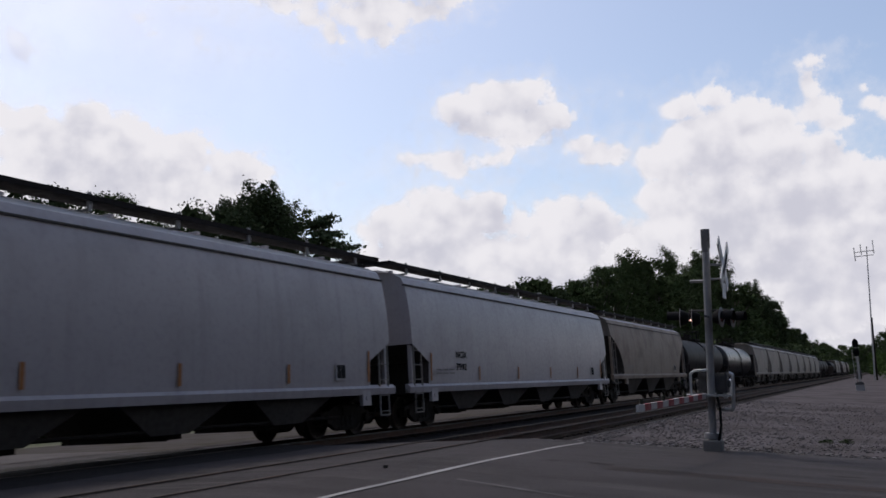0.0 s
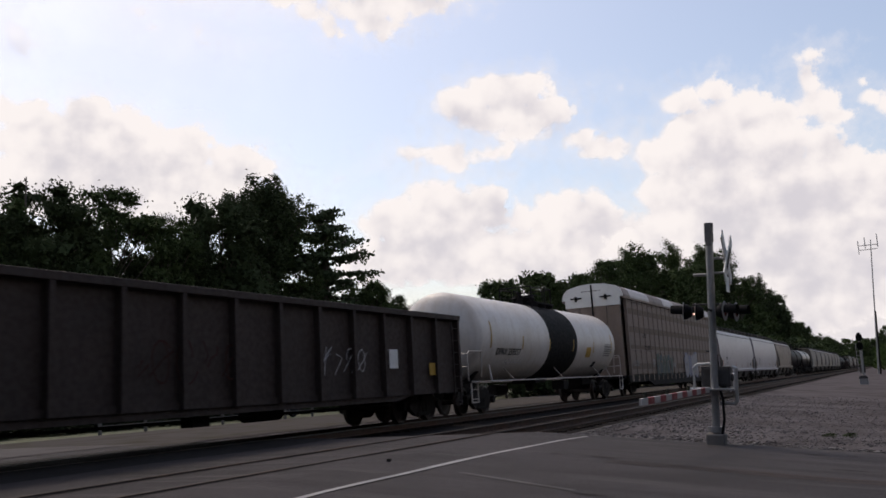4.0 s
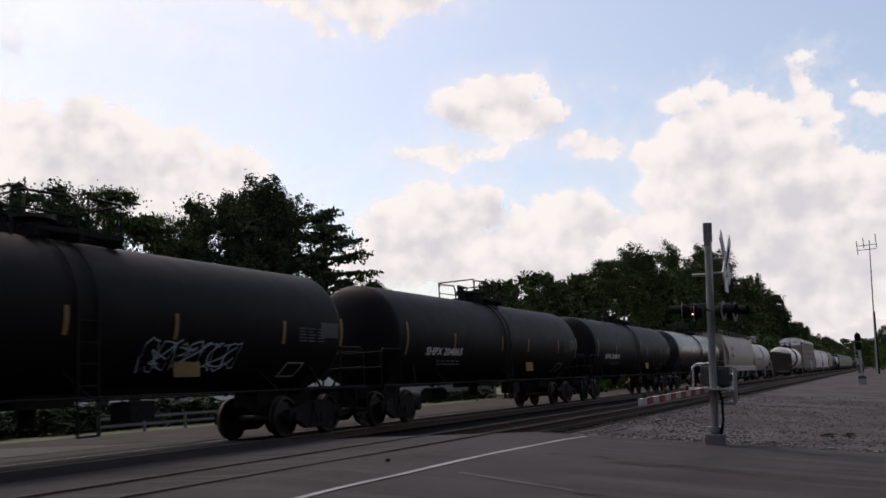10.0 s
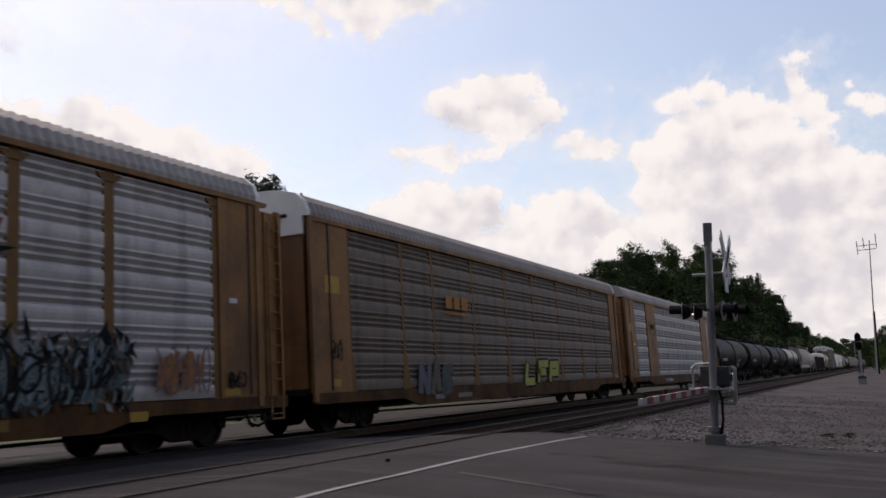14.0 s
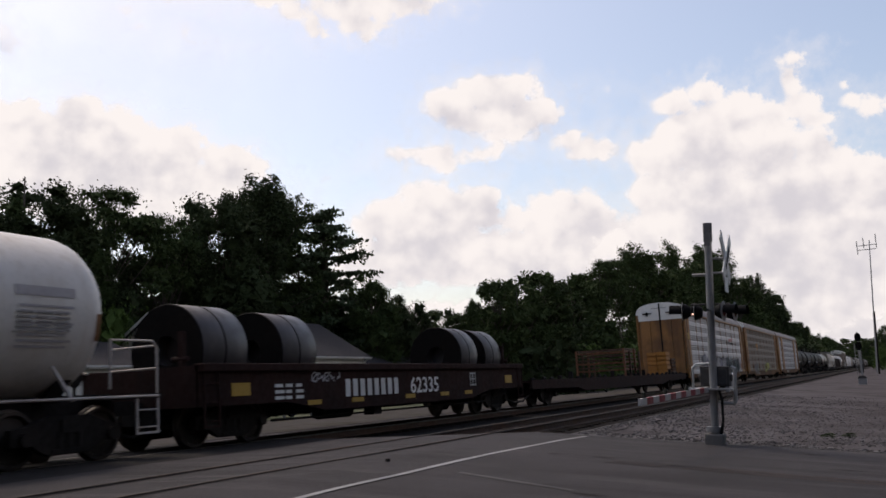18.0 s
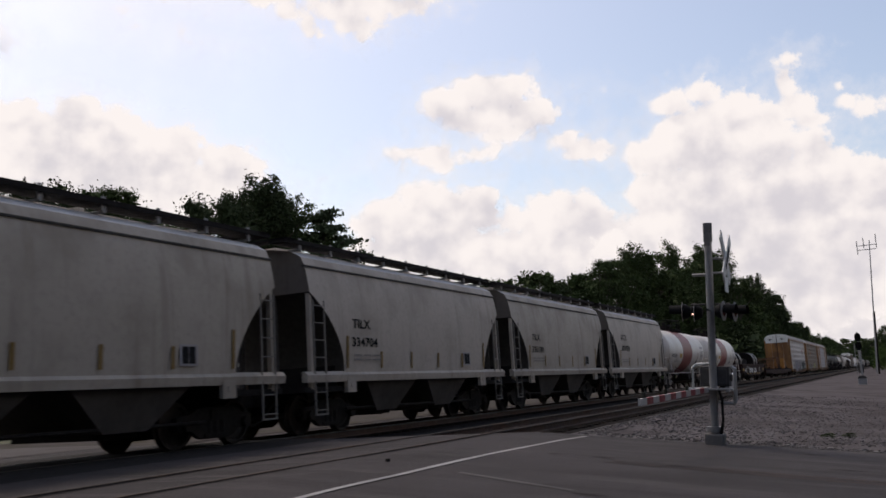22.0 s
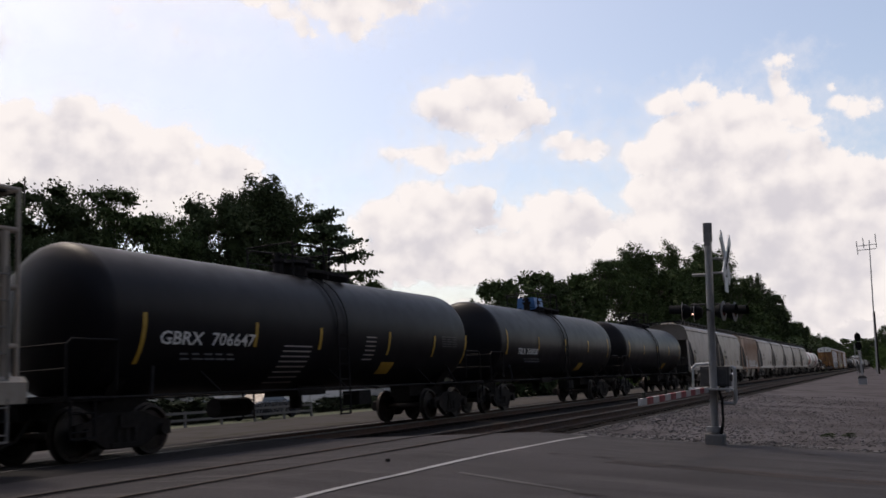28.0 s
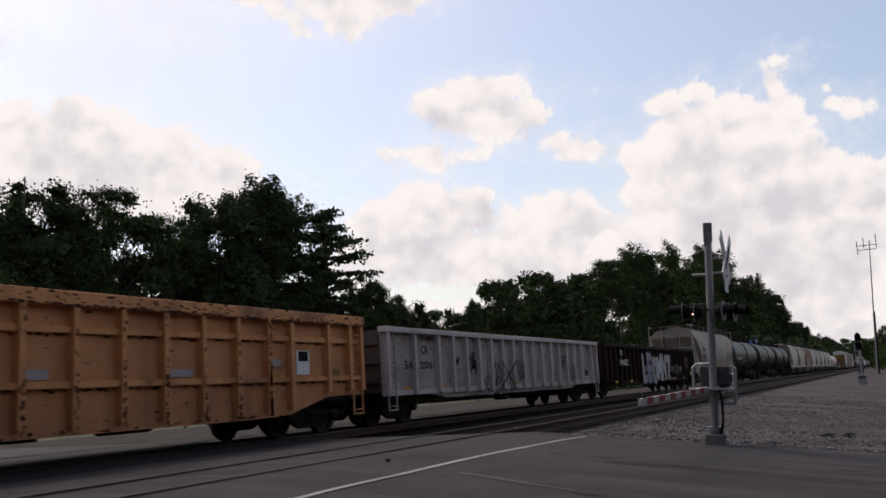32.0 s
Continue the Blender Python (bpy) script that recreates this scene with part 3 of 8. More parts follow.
def ladder(car, material, x, y, z0, z1, along="y", width=0.42, name="ladder", rung=0.36, r=0.016):
    bm = bmesh.new()
    d = Vector((0, width / 2, 0)) if along == "y" else Vector((width / 2, 0, 0))
    c = Vector((x, y, 0))
    w, q = width / 2 + 0.018, 0.036
    frame_out = [(-w, z1), (-w, z0), (w, z0), (w, z1), (w - q, z1), (w - q, z0 + q), (-w + q, z0 + q), (-w + q, z1)]
    if along == "y":
        prism(bm, [(y + a, b) for a, b in frame_out], "x", x - 0.018, x + 0.018)
    else:
        prism(bm, [(x + a, b) for a, b in frame_out], "y", y - 0.018, y + 0.018)
    lad = part(name, bm, material, car)
    me = shared("rung %s %.2f %.3f %s" % (along, width, r, material.name), lambda b: rod(b, -d, d, r, 6))
    z = z0 + 0.12
    while z < z1:
        put("rung", me, material, lad, at=pose(x, y, z))
        z += rung
    return lad


def running_board(car, material, x, y0, y1, z, width=0.32, posts=9, drop=0.26):
    bm = bmesh.new()
    box(bm, x - width / 2, x + width / 2, y0, y1, z - 0.06, z + 0.04)
    rb = part("running_board", bm, material, car, "dark steel grating walkway")
    me = shared("board bracket %.2f" % drop, lambda b: (box(b, -0.17, 0.20, -0.03, 0.03, -drop, -drop + 0.05), box(b, 0.15, 0.19, -0.04, 0.04, -drop, 0.10)))
    for k in range(posts):
        put("bracket", me, M_ALU, rb, at=pose(x, y0 + (y1 - y0) * (k + 0.5) / posts, z))
    return rb


def hopper_car(tail, head, paint, label, bays=3, eave=3.90, roof=4.42, sill=1.36, cut=1.38, z_top=3.28, z_knee=1.50, ribs=0, marks=(), ink=M_LETTER_K, tape=6, end_dark=True, bulge=0.06, board=4.52, sill_paint=None, arc=True, inset_end=0.66, name="covered_hopper", apron=0.16, tuck=0.0, end_paint=None, low_paint=None, tape_paint=None):
    car = new_car(name, label, tail, head, "freight train")
    half = car["half"]
    e = half - inset_end                 # end of the roof
    sill_paint = sill_paint or paint
    # body: a loft of cross sections along the car; its floor rises in slope sheets at both ends
    bm = bmesh.new()
    rings = []
    steps = [0.0, 0.12, 0.3, 0.5, 0.68, 0.82, 0.91, 0.965, 0.99, 0.999]
    inset = [cut * q for q in steps] + [cut + 0.01]
    stations = [-e + d for d in inset] + [-e + cut + 0.01 + (2 * e - 2 * cut - 0.02) * k / 8 for k in range(1, 8)] + [e - d for d in inset[::-1]]
    for y in stations:
        d = (e - abs(y)) / cut
        lift = z_top - (z_top - z_knee) * (0.45 * d + 0.55 * (1 - math.sqrt(1 - d * d)) if arc else d) if d < 1 else sill
        wide = 1.54
        pts = []
        for j in range(8):
            z = lift + (eave - lift) * j / 7
            q = (z - sill) / (eave - sill)
            pts.append((wide + bulge * math.sin(math.pi * q) - 0.10 * max(q, 0) ** 4 - tuck * max(0.0, 1 - q / 0.26), z))
        pts += [(1.34, eave + (roof - eave) * 0.42), (1.05, eave + (roof - eave) * 0.74), (0.55, roof - 0.05), (0.0, roof)]
        rings.append([(x, y, z) for x, z in pts] + [(-x, y, z) for x, z in pts[-2::-1]])
    loft(bm, rings)
    bmesh.ops.recalc_face_normals(bm, faces=bm.faces)
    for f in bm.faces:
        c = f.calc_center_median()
        # slope-sheet undersides and end sheets get dark paints that stand for shade
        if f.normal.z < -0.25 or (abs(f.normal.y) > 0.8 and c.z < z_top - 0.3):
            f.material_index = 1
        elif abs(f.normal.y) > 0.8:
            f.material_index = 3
        # up-facing roof faces take a lighter paint: skylight put into the colour
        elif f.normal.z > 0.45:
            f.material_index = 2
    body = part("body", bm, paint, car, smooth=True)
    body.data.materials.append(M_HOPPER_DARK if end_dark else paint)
    body.data.materials.append(paint if ribs or tuck else M_ROOFLIT)
    body.data.materials.append(end_paint or (M_ENDSHADE if end_dark else paint))
    if ribs:
        rib = shared("hopper rib %.2f" % eave, lambda b: box(b, 0, 0.07, -0.045, 0.045, sill, eave - 0.02))
        for k in range(ribs):
            put("rib", rib, paint, body, at=pose(1.53, -e + cut + 0.1 + (2 * e - 2 * cut - 0.2) * k / (ribs - 1), 0))
    # eave strip and roof edge; the strip is painted dark as the eave's shadow
    if tuck:                              # pale gusset plates under the slope sheets
        for s in (-1, 1):
            for sx in (-1, 1):
                bm = bmesh.new()
                prism(bm, [(s * (half - 0.72), sill - 0.30), (s * (e - cut - 0.05), sill - 0.30), (s * (e - cut - 0.05), sill + 0.05), (s * (e - 0.05), z_top - 0.2), (s * (half - 0.95), z_top - 0.3), (s * (half - 0.72), 1.7)], "x", *sorted((sx * 1.40, sx * 1.44)))
                part("gusset_plate", bm, paint, car)
    for s in () if tuck else (-1, 1):
        bm = bmesh.new()
        box(bm, *sorted((s * 1.38, s * 1.475)), -e - 0.02, e + 0.02, eave - 0.02, eave + 0.02)
        part("eave_rail", bm, M_HOPPER_DARK, car)
    bm = bmesh.new()
    box(bm, -0.30, 0.30, -e + 0.5, e - 0.5, roof - 0.02, roof + 0.10)
    for k in range(bays * 2):
        y = -e + 1.2 + (2 * e - 2.4) * k / (bays * 2 - 1)
        box(bm, -0.42, 0.42, y - 0.05, y + 0.05, roof + 0.0, roof + 0.14)
    part("hatch_cover", bm, paint, car)
    for s in (-1, 1):
        running_board(car, M_UNDER, s * 0.95, -half + 0.30, half - 0.30, board, width=0.5, drop=board - (roof - 0.10))
    for s in (-1, 1):
        bm = bmesh.new()
        box(bm, -1.2, 1.2, *sorted((s * (half - 0.70), s * (half - 0.30))), board, board + 0.05)
        part("end_walkway", bm, M_UNDER, car)
    # side sills and end platforms
    for s in (-1, 1):
        bm = bmesh.new()
        prism(bm, [(s * 1.44, sill - apron), (s * 1.58, sill - apron), (s * 1.61, sill + 0.0), (s * 1.52, sill + 0.09), (s * 1.44, sill + 0.09)], "y", -half + 0.42, half - 0.42)
        part("side_sill", bm, sill_paint, car)
        bm = bmesh.new()
        y0, y1 = sorted((s * (half - 0.42), s * (half - 2.2)))
        box(bm, -1.5, 1.5, y0, y1, 0.98, 1.10)
        box(bm, -0.35, 0.35, y0, y1, 0.72, 0.98)
        part("end_platform", bm, M_UNDER, car)
        # end sheet posts and braces in the dark gap under the slope sheet
        for x in (-1.46, -0.5, 0.5, 1.46):
            bm = bmesh.new()
            box(bm, x - 0.05, x + 0.05, *sorted((s * (half - 0.80), s * (half - 0.70))), 1.05, z_top + 0.1)
            part("end_post", bm, paint if abs(x) > 1 else M_HOPPER_DARK, car)
        bm = bmesh.new()
        box(bm, -1.30, 1.30, *sorted((s * (half - cut - 0.62), s * (half - cut - 0.72))), 1.1, z_knee + 0.1)
        part("bulkhead", bm, M_UNDER, car)
        for sx in (-1, 1):
            bm = bmesh.new()
            box(bm, *sorted((sx * 1.50, sx * 1.60)), *sorted((s * (half - cut - 0.72), s * (half - cut - 1.12))), sill - 0.42, sill - 0.02)
            rod(bm, (sx * 1.50, s * (half - cut - 0.92), sill - 0.24), (sx * 1.62, s * (half - cut - 0.92), sill - 0.24), 0.07, 10)
            part("jacking_pad", bm, sill_paint, car)
            ladder(car, M_LADDER, sx * 1.57, s * (half - 0.98), 0.45, min(z_top, 3.1), rung=0.40, width=0.46)
        bm = bmesh.new()
        turned(bm, [(0.20, s * (half - 0.62)), (0.24, s * (half - 0.60)), (0.20, s * (half - 0.58))], 14, "y")
        bmesh.ops.translate(bm, verts=bm.verts, vec=(-0.7, 0, 2.1))
        part("brake_wheel", bm, M_UNDER, car)
    if inset_end > 1:
        for s in (-1, 1):
            for x in (-1.45, -0.6, 0.6, 1.45):
                bm = bmesh.new()
                pipe(bm, [(x, s * (half - 0.5), 1.05), (x, s * (half - 0.5), board - 0.05)], 0.035)
                part("cage_post", bm, paint, car)
            for z in (1.9, 2.8, 3.7, board - 0.06):
                bm = bmesh.new()
                pipe(bm, [(1.45, s * (e - 0.1), z), (1.45, s * (half - 0.5), z), (-1.45, s * (half - 0.5), z), (-1.45, s * (e - 0.1), z)], 0.028)
                part("cage_rail", bm, paint, car)
    # discharge hoppers and outlet gates; hopper paint darkened for the shade under the sill
    span = 2 * (half - 2.9)
    for k in range(bays):
        c = -span / 2 + span * (k + 0.5) / bays
        w = span / bays / 2 - 0.28
        bm = bmesh.new()
        top = [(-1.46, c - w, sill - 0.1), (1.46, c - w, sill - 0.1), (1.46, c + w, sill - 0.1), (-1.46, c + w, sill - 0.1)]
        low = [(-1.22, c - 0.52, 0.44), (1.22, c - 0.52, 0.44), (1.22, c + 0.52, 0.44), (-1.22, c + 0.52, 0.44)]
        loft(bm, [low, top])
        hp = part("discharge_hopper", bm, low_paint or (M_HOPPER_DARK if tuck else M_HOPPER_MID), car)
        bm = bmesh.new()
        box(bm, -1.0, 1.0, c - 0.54, c + 0.54, 0.34, 0.44)
        rod(bm, (-0.95, c + 0.2, 0.36), (0.95, c + 0.2, 0.36), 0.045, 8)
        part("outlet_gate", bm, M_TRUCK, hp)
    bm = bmesh.new()
    pipe(bm, [(1.2, -half + 2.6, 0.55), (1.2, half - 2.6, 0.50)], 0.04)
    part("brake_pipe", bm, M_TRUCK, car)
    # yellow reflector strips
    for k in range(tape):
        y = -e + cut + 0.12 + (2 * e - 2 * cut - 0.24) * k / max(tape - 1, 1)
        z = sill + 0.16
        bm = bmesh.new()
        box(bm, 0, 0.006, -0.045, 0.045, 0, 0.78 if k in (0, tape - 1) else 0.42)
        xx = 1.54 + bulge * math.sin(math.pi * 0.18) + 0.012
        put_ob = part("reflector", bm, tape_paint or M_YELLOW_DULL, car)
        put_ob.matrix_basis = pose(xx - tuck * 0.85, y, z, 14 if tuck else 0, 2.2 + 60 * tuck, 0)
    for text, size, y, z, width in marks:
        q = (z + size * 0.4 - sill) / (eave - sill)
        xx = 1.54 + bulge * math.sin(math.pi * q) - 0.10 * max(q, 0) ** 4 + 0.02
        lettering(text, size, ink, car, xx, y, z, width)
    bm = bmesh.new()
    bars(bm, 1.60 + bulge * 0.3 - tuck, -e + cut + 0.4, sill + 0.46, 1.3, 2, 0.035, 0.07, 5, 3)
    part("stencil", bm, M_FAINT, car)["kind"] = "stuff"
    bm = bmesh.new()
    for q in (-1.60, -1.41):
        box(bm, 1.575 + bulge * 0.4 - tuck, 1.579 + bulge * 0.4 - tuck, e - cut + q, e - cut + q + 0.17, sill + 0.26, sill + 0.58)
    part("data_plate", bm, ink, car)["kind"] = "stuff"
    bm = bmesh.new()
    box(bm, 1.570 + bulge * 0.4 - tuck, 1.574 + bulge * 0.4 - tuck, e - cut - 1.66, e - cut - 1.18, sill + 0.22, sill + 0.62)
    part("data_plate", bm, M_PLATEDULL, car)
    trucks(car, half - 2.1)
    return car


def tank_car(tail, head, paint, label, r=1.43, axis=2.50, band=None, band_w=1.5, band_paint=None, marks=(), ink=M_LETTER_W, rails=None, side_rail=False, top="platform", tape=5, head_gap=0.95, placard=None, tape_paint=None, collar=None, bow=0.62, plain=False, tapes=None, spots=(), flat_placard=False):
    car = new_car("tank_car", label, tail, head, "freight train")
    half = car["half"]
    e = half - head_gap
    rails = rails or M_UNDER
    bm = bmesh.new()
    dome = [(math.sin(radians(a)) * r, -math.cos(radians(a)) * bow) for a in (6, 20, 35, 50, 64, 76, 85)]
    cyl0 = -e + bow
    prof = [(q, cyl0 + h) for q, h in dome] + [(r, cyl0 + 0.02)] + [(r, cyl0 + (2 * -cyl0) * k / 6) for k in range(1, 6)] + [(r, -cyl0 - 0.02)] + [(q, -cyl0 - h) for q, h in dome[::-1]]
    turned(bm, prof, 48, "y")
    shell = part("tank", bm, paint, car, smooth=True)
    shell.location.z = axis
    if band is not None:
        bm = bmesh.new()
        turned(bm, [(r - 0.01, band - band_w / 2 - 0.01), (r + 0.012, band - band_w / 2), (r + 0.012, band + band_w / 2), (r - 0.01, band + band_w / 2 + 0.01)], 48, "y")
        bd = part("band", bm, band_paint, shell, "painted band round the middle", smooth=True)
    if collar:
        bm = bmesh.new()
        turned(bm, [(r - 0.01, -0.55), (r + 0.02, -0.54), (r + 0.02, 0.54), (r - 0.01, 0.55)], 48, "y")
        part("band", bm, collar, shell, "strap under the ladder", smooth=True)
    # stub sills, saddles and end platforms
    for s in (-1, 1):
        bm = bmesh.new()
        y0, y1 = sorted((s * (half - 0.45), s * (half - 3.4)))
        box(bm, -0.33, 0.33, y0, y1, 0.74, 1.14)
        box(bm, -1.5, 1.5, *sorted((s * (half - 0.42), s * (half - 1.15))), 1.02, 1.10)
        part("end_sill", bm, M_UNDER, car)
        bm = bmesh.new()
        yb = s * (half - 2.1)
        arc = [(math.sin(radians(a)) * (r + 0.02), axis - math.cos(radians(a)) * (r + 0.02)) for a in range(-40, 41, 10)]
        prism(bm, arc + [(0.6, 1.0), (-0.6, 1.0)], "y", yb - 0.16, yb + 0.16)
        part("saddle", bm, M_UNDER, car)
        # safety rails of the end platform
        for sx in (-1, 1):
            bm = bmesh.new()
            x = sx * 1.42
            ya, yb2 = s * (half - 0.45), s * (half - 1.55)
            pipe(bm, [(x, ya, 1.05), (x, ya, 1.94), (x, ya - s * 0.12, 2.04), (x, yb2, 2.04), (x * 0.985, yb2, 1.2)], 0.022, 8)
            pipe(bm, [(x, ya, 1.55), (x * 0.2, ya, 1.55)], 0.022)
            pipe(bm, [(x, ya, 1.96), (x * 0.2, ya, 1.96)], 0.018)
            part("handrail", bm, rails, car)
            bm = bmesh.new()
            y2 = s * (half - 2.35)
            pipe(bm, [(x, y2, 1.02), (x * 0.86, y2 - s * 0.25, 1.6)], 0.035)
            part("saddle_brace", bm, rails, car)
            ladder(car, rails, sx * 1.48, s * (half - 0.75), 0.40, 1.05, width=0.5, rung=0.3)
        bm = bmesh.new()
        turned(bm, [(0.17, s * (half - 0.60)), (0.21, s * (half - 0.58)), (0.17, s * (half - 0.56))], 14, "y")
        bmesh.ops.translate(bm, verts=bm.verts, vec=(-0.5, 0, 1.5))
        pipe(bm, [(-0.5, s * (half - 0.59), 1.1), (-0.5, s * (half - 0.59), 1.5)], 0.03)
        part("brake_wheel", bm, M_UNDER, car)
    # running rail along the lower side
    for sx in (-1, 1):
        bm = bmesh.new()
        pipe(bm, [(sx * 1.50, -half + 0.5, 1.06), (sx * 1.50, half - 0.5, 1.06)], 0.024)
        for k in range(3):
            y = -half + 4.2 + (2 * half - 8.4) * k / 2
            pipe(bm, [(sx * 1.50, y, 1.06), (sx * 1.22, y - 0.3, 1.5)], 0.022)
        part("side_rail", bm, rails if side_rail else M_UNDER, car)
    # top platform, manway and fittings
    t = axis + r
    bm = bmesh.new()
    for y in (-0.45, 0.5, 1.45):
        box(bm, -0.62, 0.76, y - 0.04, y + 0.04, t - 0.1, t + 0.098)
    for x in (-0.64, 0.74):
        box(bm, x, x + 0.04, -0.5, 1.5, t + 0.02, t + 0.09)
    pf = part("top_platform", bm, M_UNDER, car)
    for k in range(5):                    # open grating strips
        bm = bmesh.new()
        box(bm, -0.62 + 0.27 * k, -0.47 + 0.27 * k, -0.5, 1.5, t + 0.10, t + 0.14)
        part("grating_strip", bm, M_UNDER, pf)
    rm = rails if top != "dark" else M_UNDER
    for s in (-1, 1):
        for pts, rr in (([(s * 0.68, -0.9, t - 0.15), (s * 0.68, -0.9, t + 0.55), (s * 0.68, -0.75, t + 0.66), (s * 0.68, 0.30, t + 0.70), (s * 0.68, 0.45, t + 0.58), (s * 0.68, 0.5, t)], 0.024),
                        ([(s * 0.68, 0.72, t), (s * 0.68, 0.72, t + 0.74), (s * 0.68, 1.5, t + 0.72), (s * 0.68, 1.5, t - 0.1)], 0.024),
                        ([(s * 0.68, -0.9, t + 0.34), (s * 0.68, 0.48, t + 0.36)], 0.018)):
            bm = bmesh.new()
            pipe(bm, pts, rr)
            part("guard_rail", bm, rm, pf)
    for y in (-0.9, 1.5):
        bm = bmesh.new()
        pipe(bm, [(-0.68, y, t + 0.55), (-0.68, y, t + 0.70), (0.68, y, t + 0.70), (0.68, y, t + 0.55)], 0.024)
        part("guard_rail", bm, rm, pf)
    bm = bmesh.new()
    turned(bm, [(0.05, t + 0.40), (0.42, t + 0.38), (0.46, t + 0.30), (0.34, t + 0.26), (0.36, t - 0.1), (0.1, t - 0.1)], 18, "z")
    part("manway", bm, paint if top == "pale" else M_UNDER, pf, smooth=True)
    for y in (-0.7, 0.6):
        bm = bmesh.new()
        rod(bm, (0.1, y, t - 0.1), (0.1, y, t + 0.30), 0.13, 10)
        rod(bm, (0.1, y, t + 0.28), (0.1, y, t + 0.36), 0.18, 10)
        rod(bm, (0.1, y, t + 0.36), (0.1, y, t + 0.52), 0.09, 10)
        rod(bm, (-0.05, y, t + 0.46), (0.25, y, t + 0.46), 0.04, 8)
        part("valve", bm, M_UNDER, pf)
    if top == "pale":
        bm = bmesh.new()
        turned(bm, [(0.52, t - 0.1), (0.48, t + 0.12), (0.40, t + 0.42), (0.36, t + 0.46), (0.05, t + 0.50)], 20, "z")
        part("bonnet", bm, paint, pf, "pale conical bonnet over the valves", smooth=True)
    for sx in () if plain else (-1, 1):
        ladder(car, rails if side_rail else M_UNDER, sx * (r + 0.03), 0.0, 0.42, axis + 0.15, width=0.44)
        for d in (-0.22, 0.22):
            bm = bmesh.new()
            pipe(bm, [(sx * math.cos(radians(a)) * (r + 0.05), d, axis + math.sin(radians(a)) * (r + 0.05)) for a in range(5, 72, 11)], 0.02)
            part("ladder_top", bm, rails if side_rail else M_UNDER, car)
    # bottom outlet
    bm = bmesh.new()
    box(bm, -0.5, 0.5, -0.6, 0.6, axis - r - 0.14, axis - r + 0.1)
    rod(bm, (0, 0, axis - r - 0.45), (0, 0, axis - r), 0.16, 12)
    part("bottom_outlet", bm, M_UNDER, car)
    bm = bmesh.new()
    rod(bm, (-0.75, -2.2, 0.75), (-0.75, -1.0, 0.75), 0.22, 12)
    part("brake_reservoir", bm, M_UNDER, car)
    bm = bmesh.new()
    box(bm, 0.5, 1.0, 1.4, 2.0, 0.62, 0.98)
    part("brake_valve", bm, M_UNDER, car)

    def skin(u, z, lift=0.012):
        a = math.asin(max(-1, min(1, (z - axis) / r)))
        return math.cos(a) * (r + lift), a
    def decal(name, y0, y1, z0, z1, material, lift=0.012, slant=0.0):
        """A patch laid on the curve of the tank."""
        bm = bmesh.new()
        prev = None
        for j in range(5):
            a = math.asin(max(-1, min(1, (z0 + (z1 - z0) * j / 4 - axis) / r)))
            dy = slant * j / 4
            row = [bm.verts.new((math.cos(a) * (r + lift), y + dy, axis + math.sin(a) * (r + lift))) for y in (y0, y1)]
            if prev:
                bm.faces.new((prev[0], prev[1], row[1], row[0]))
            prev = row
        part(name, bm, material, car)

    if tapes is None:
        tapes = [(cyl0 + 0.5 + (-2 * cyl0 - 1.0) * k / max(tape - 1, 1), axis - 0.1, 0.85 if k in (0, tape - 1) else 0.5) for k in range(tape)]
    for y, zc, ln in tapes:
        decal("reflector", y - 0.05, y + 0.05, zc - ln / 2, zc + ln / 2, tape_paint or M_YELLOW, 0.016)
    for name, y0, y1, z0, z1, m, sl in spots:
        decal(name, y0, y1, z0, z1, m, 0.014, sl)
    for text, size, y, z, width in marks:
        x, a = skin(0, z + size * 0.36, 0.025)
        ob = lettering(text, size, ink, car, x, y, z, width)
        ob.matrix_basis = pose(x + 0.36 * size * math.sin(a), y, z, 0, -math.degrees(a), 0)
    bm = bmesh.new()
    x, a = skin(0, axis - 0.55, 0.03)
    x2, _ = skin(0, axis - 0.35, 0.03)
    if marks:
        bars(bm, x2, marks[0][2] + 0.5, marks[0][3] - 0.2, 1.7, 2, 0.035, 0.06, 4, 5)
    bars(bm, x2 + 0.03, e - 2.3, axis - 0.08, 1.1, 5, 0.03, 0.04, 6, 3)
    part("stencil", bm, M_FAINT if ink is M_LETTER_K else M_FAINTDARK, car)["kind"] = "stuff"
    if flat_placard:
        bm = bmesh.new()
        xp = skin(0, 1.71, 0.006)[0]
        box(bm, xp, xp + 0.012, 2.29, 3.02, 1.39, 1.71)
        for yb in (2.5, 2.8):
            box(bm, xp - 0.25, xp, yb - 0.02, yb + 0.02, 1.44, 1.48)
        part("placard", bm, M_YELLOW_DULL, car)
    elif placard:
        decal("placard", 2.3, 3.0, axis - 1.10, axis - 0.80, placard)
    trucks(car, half - 2.1)
    return car


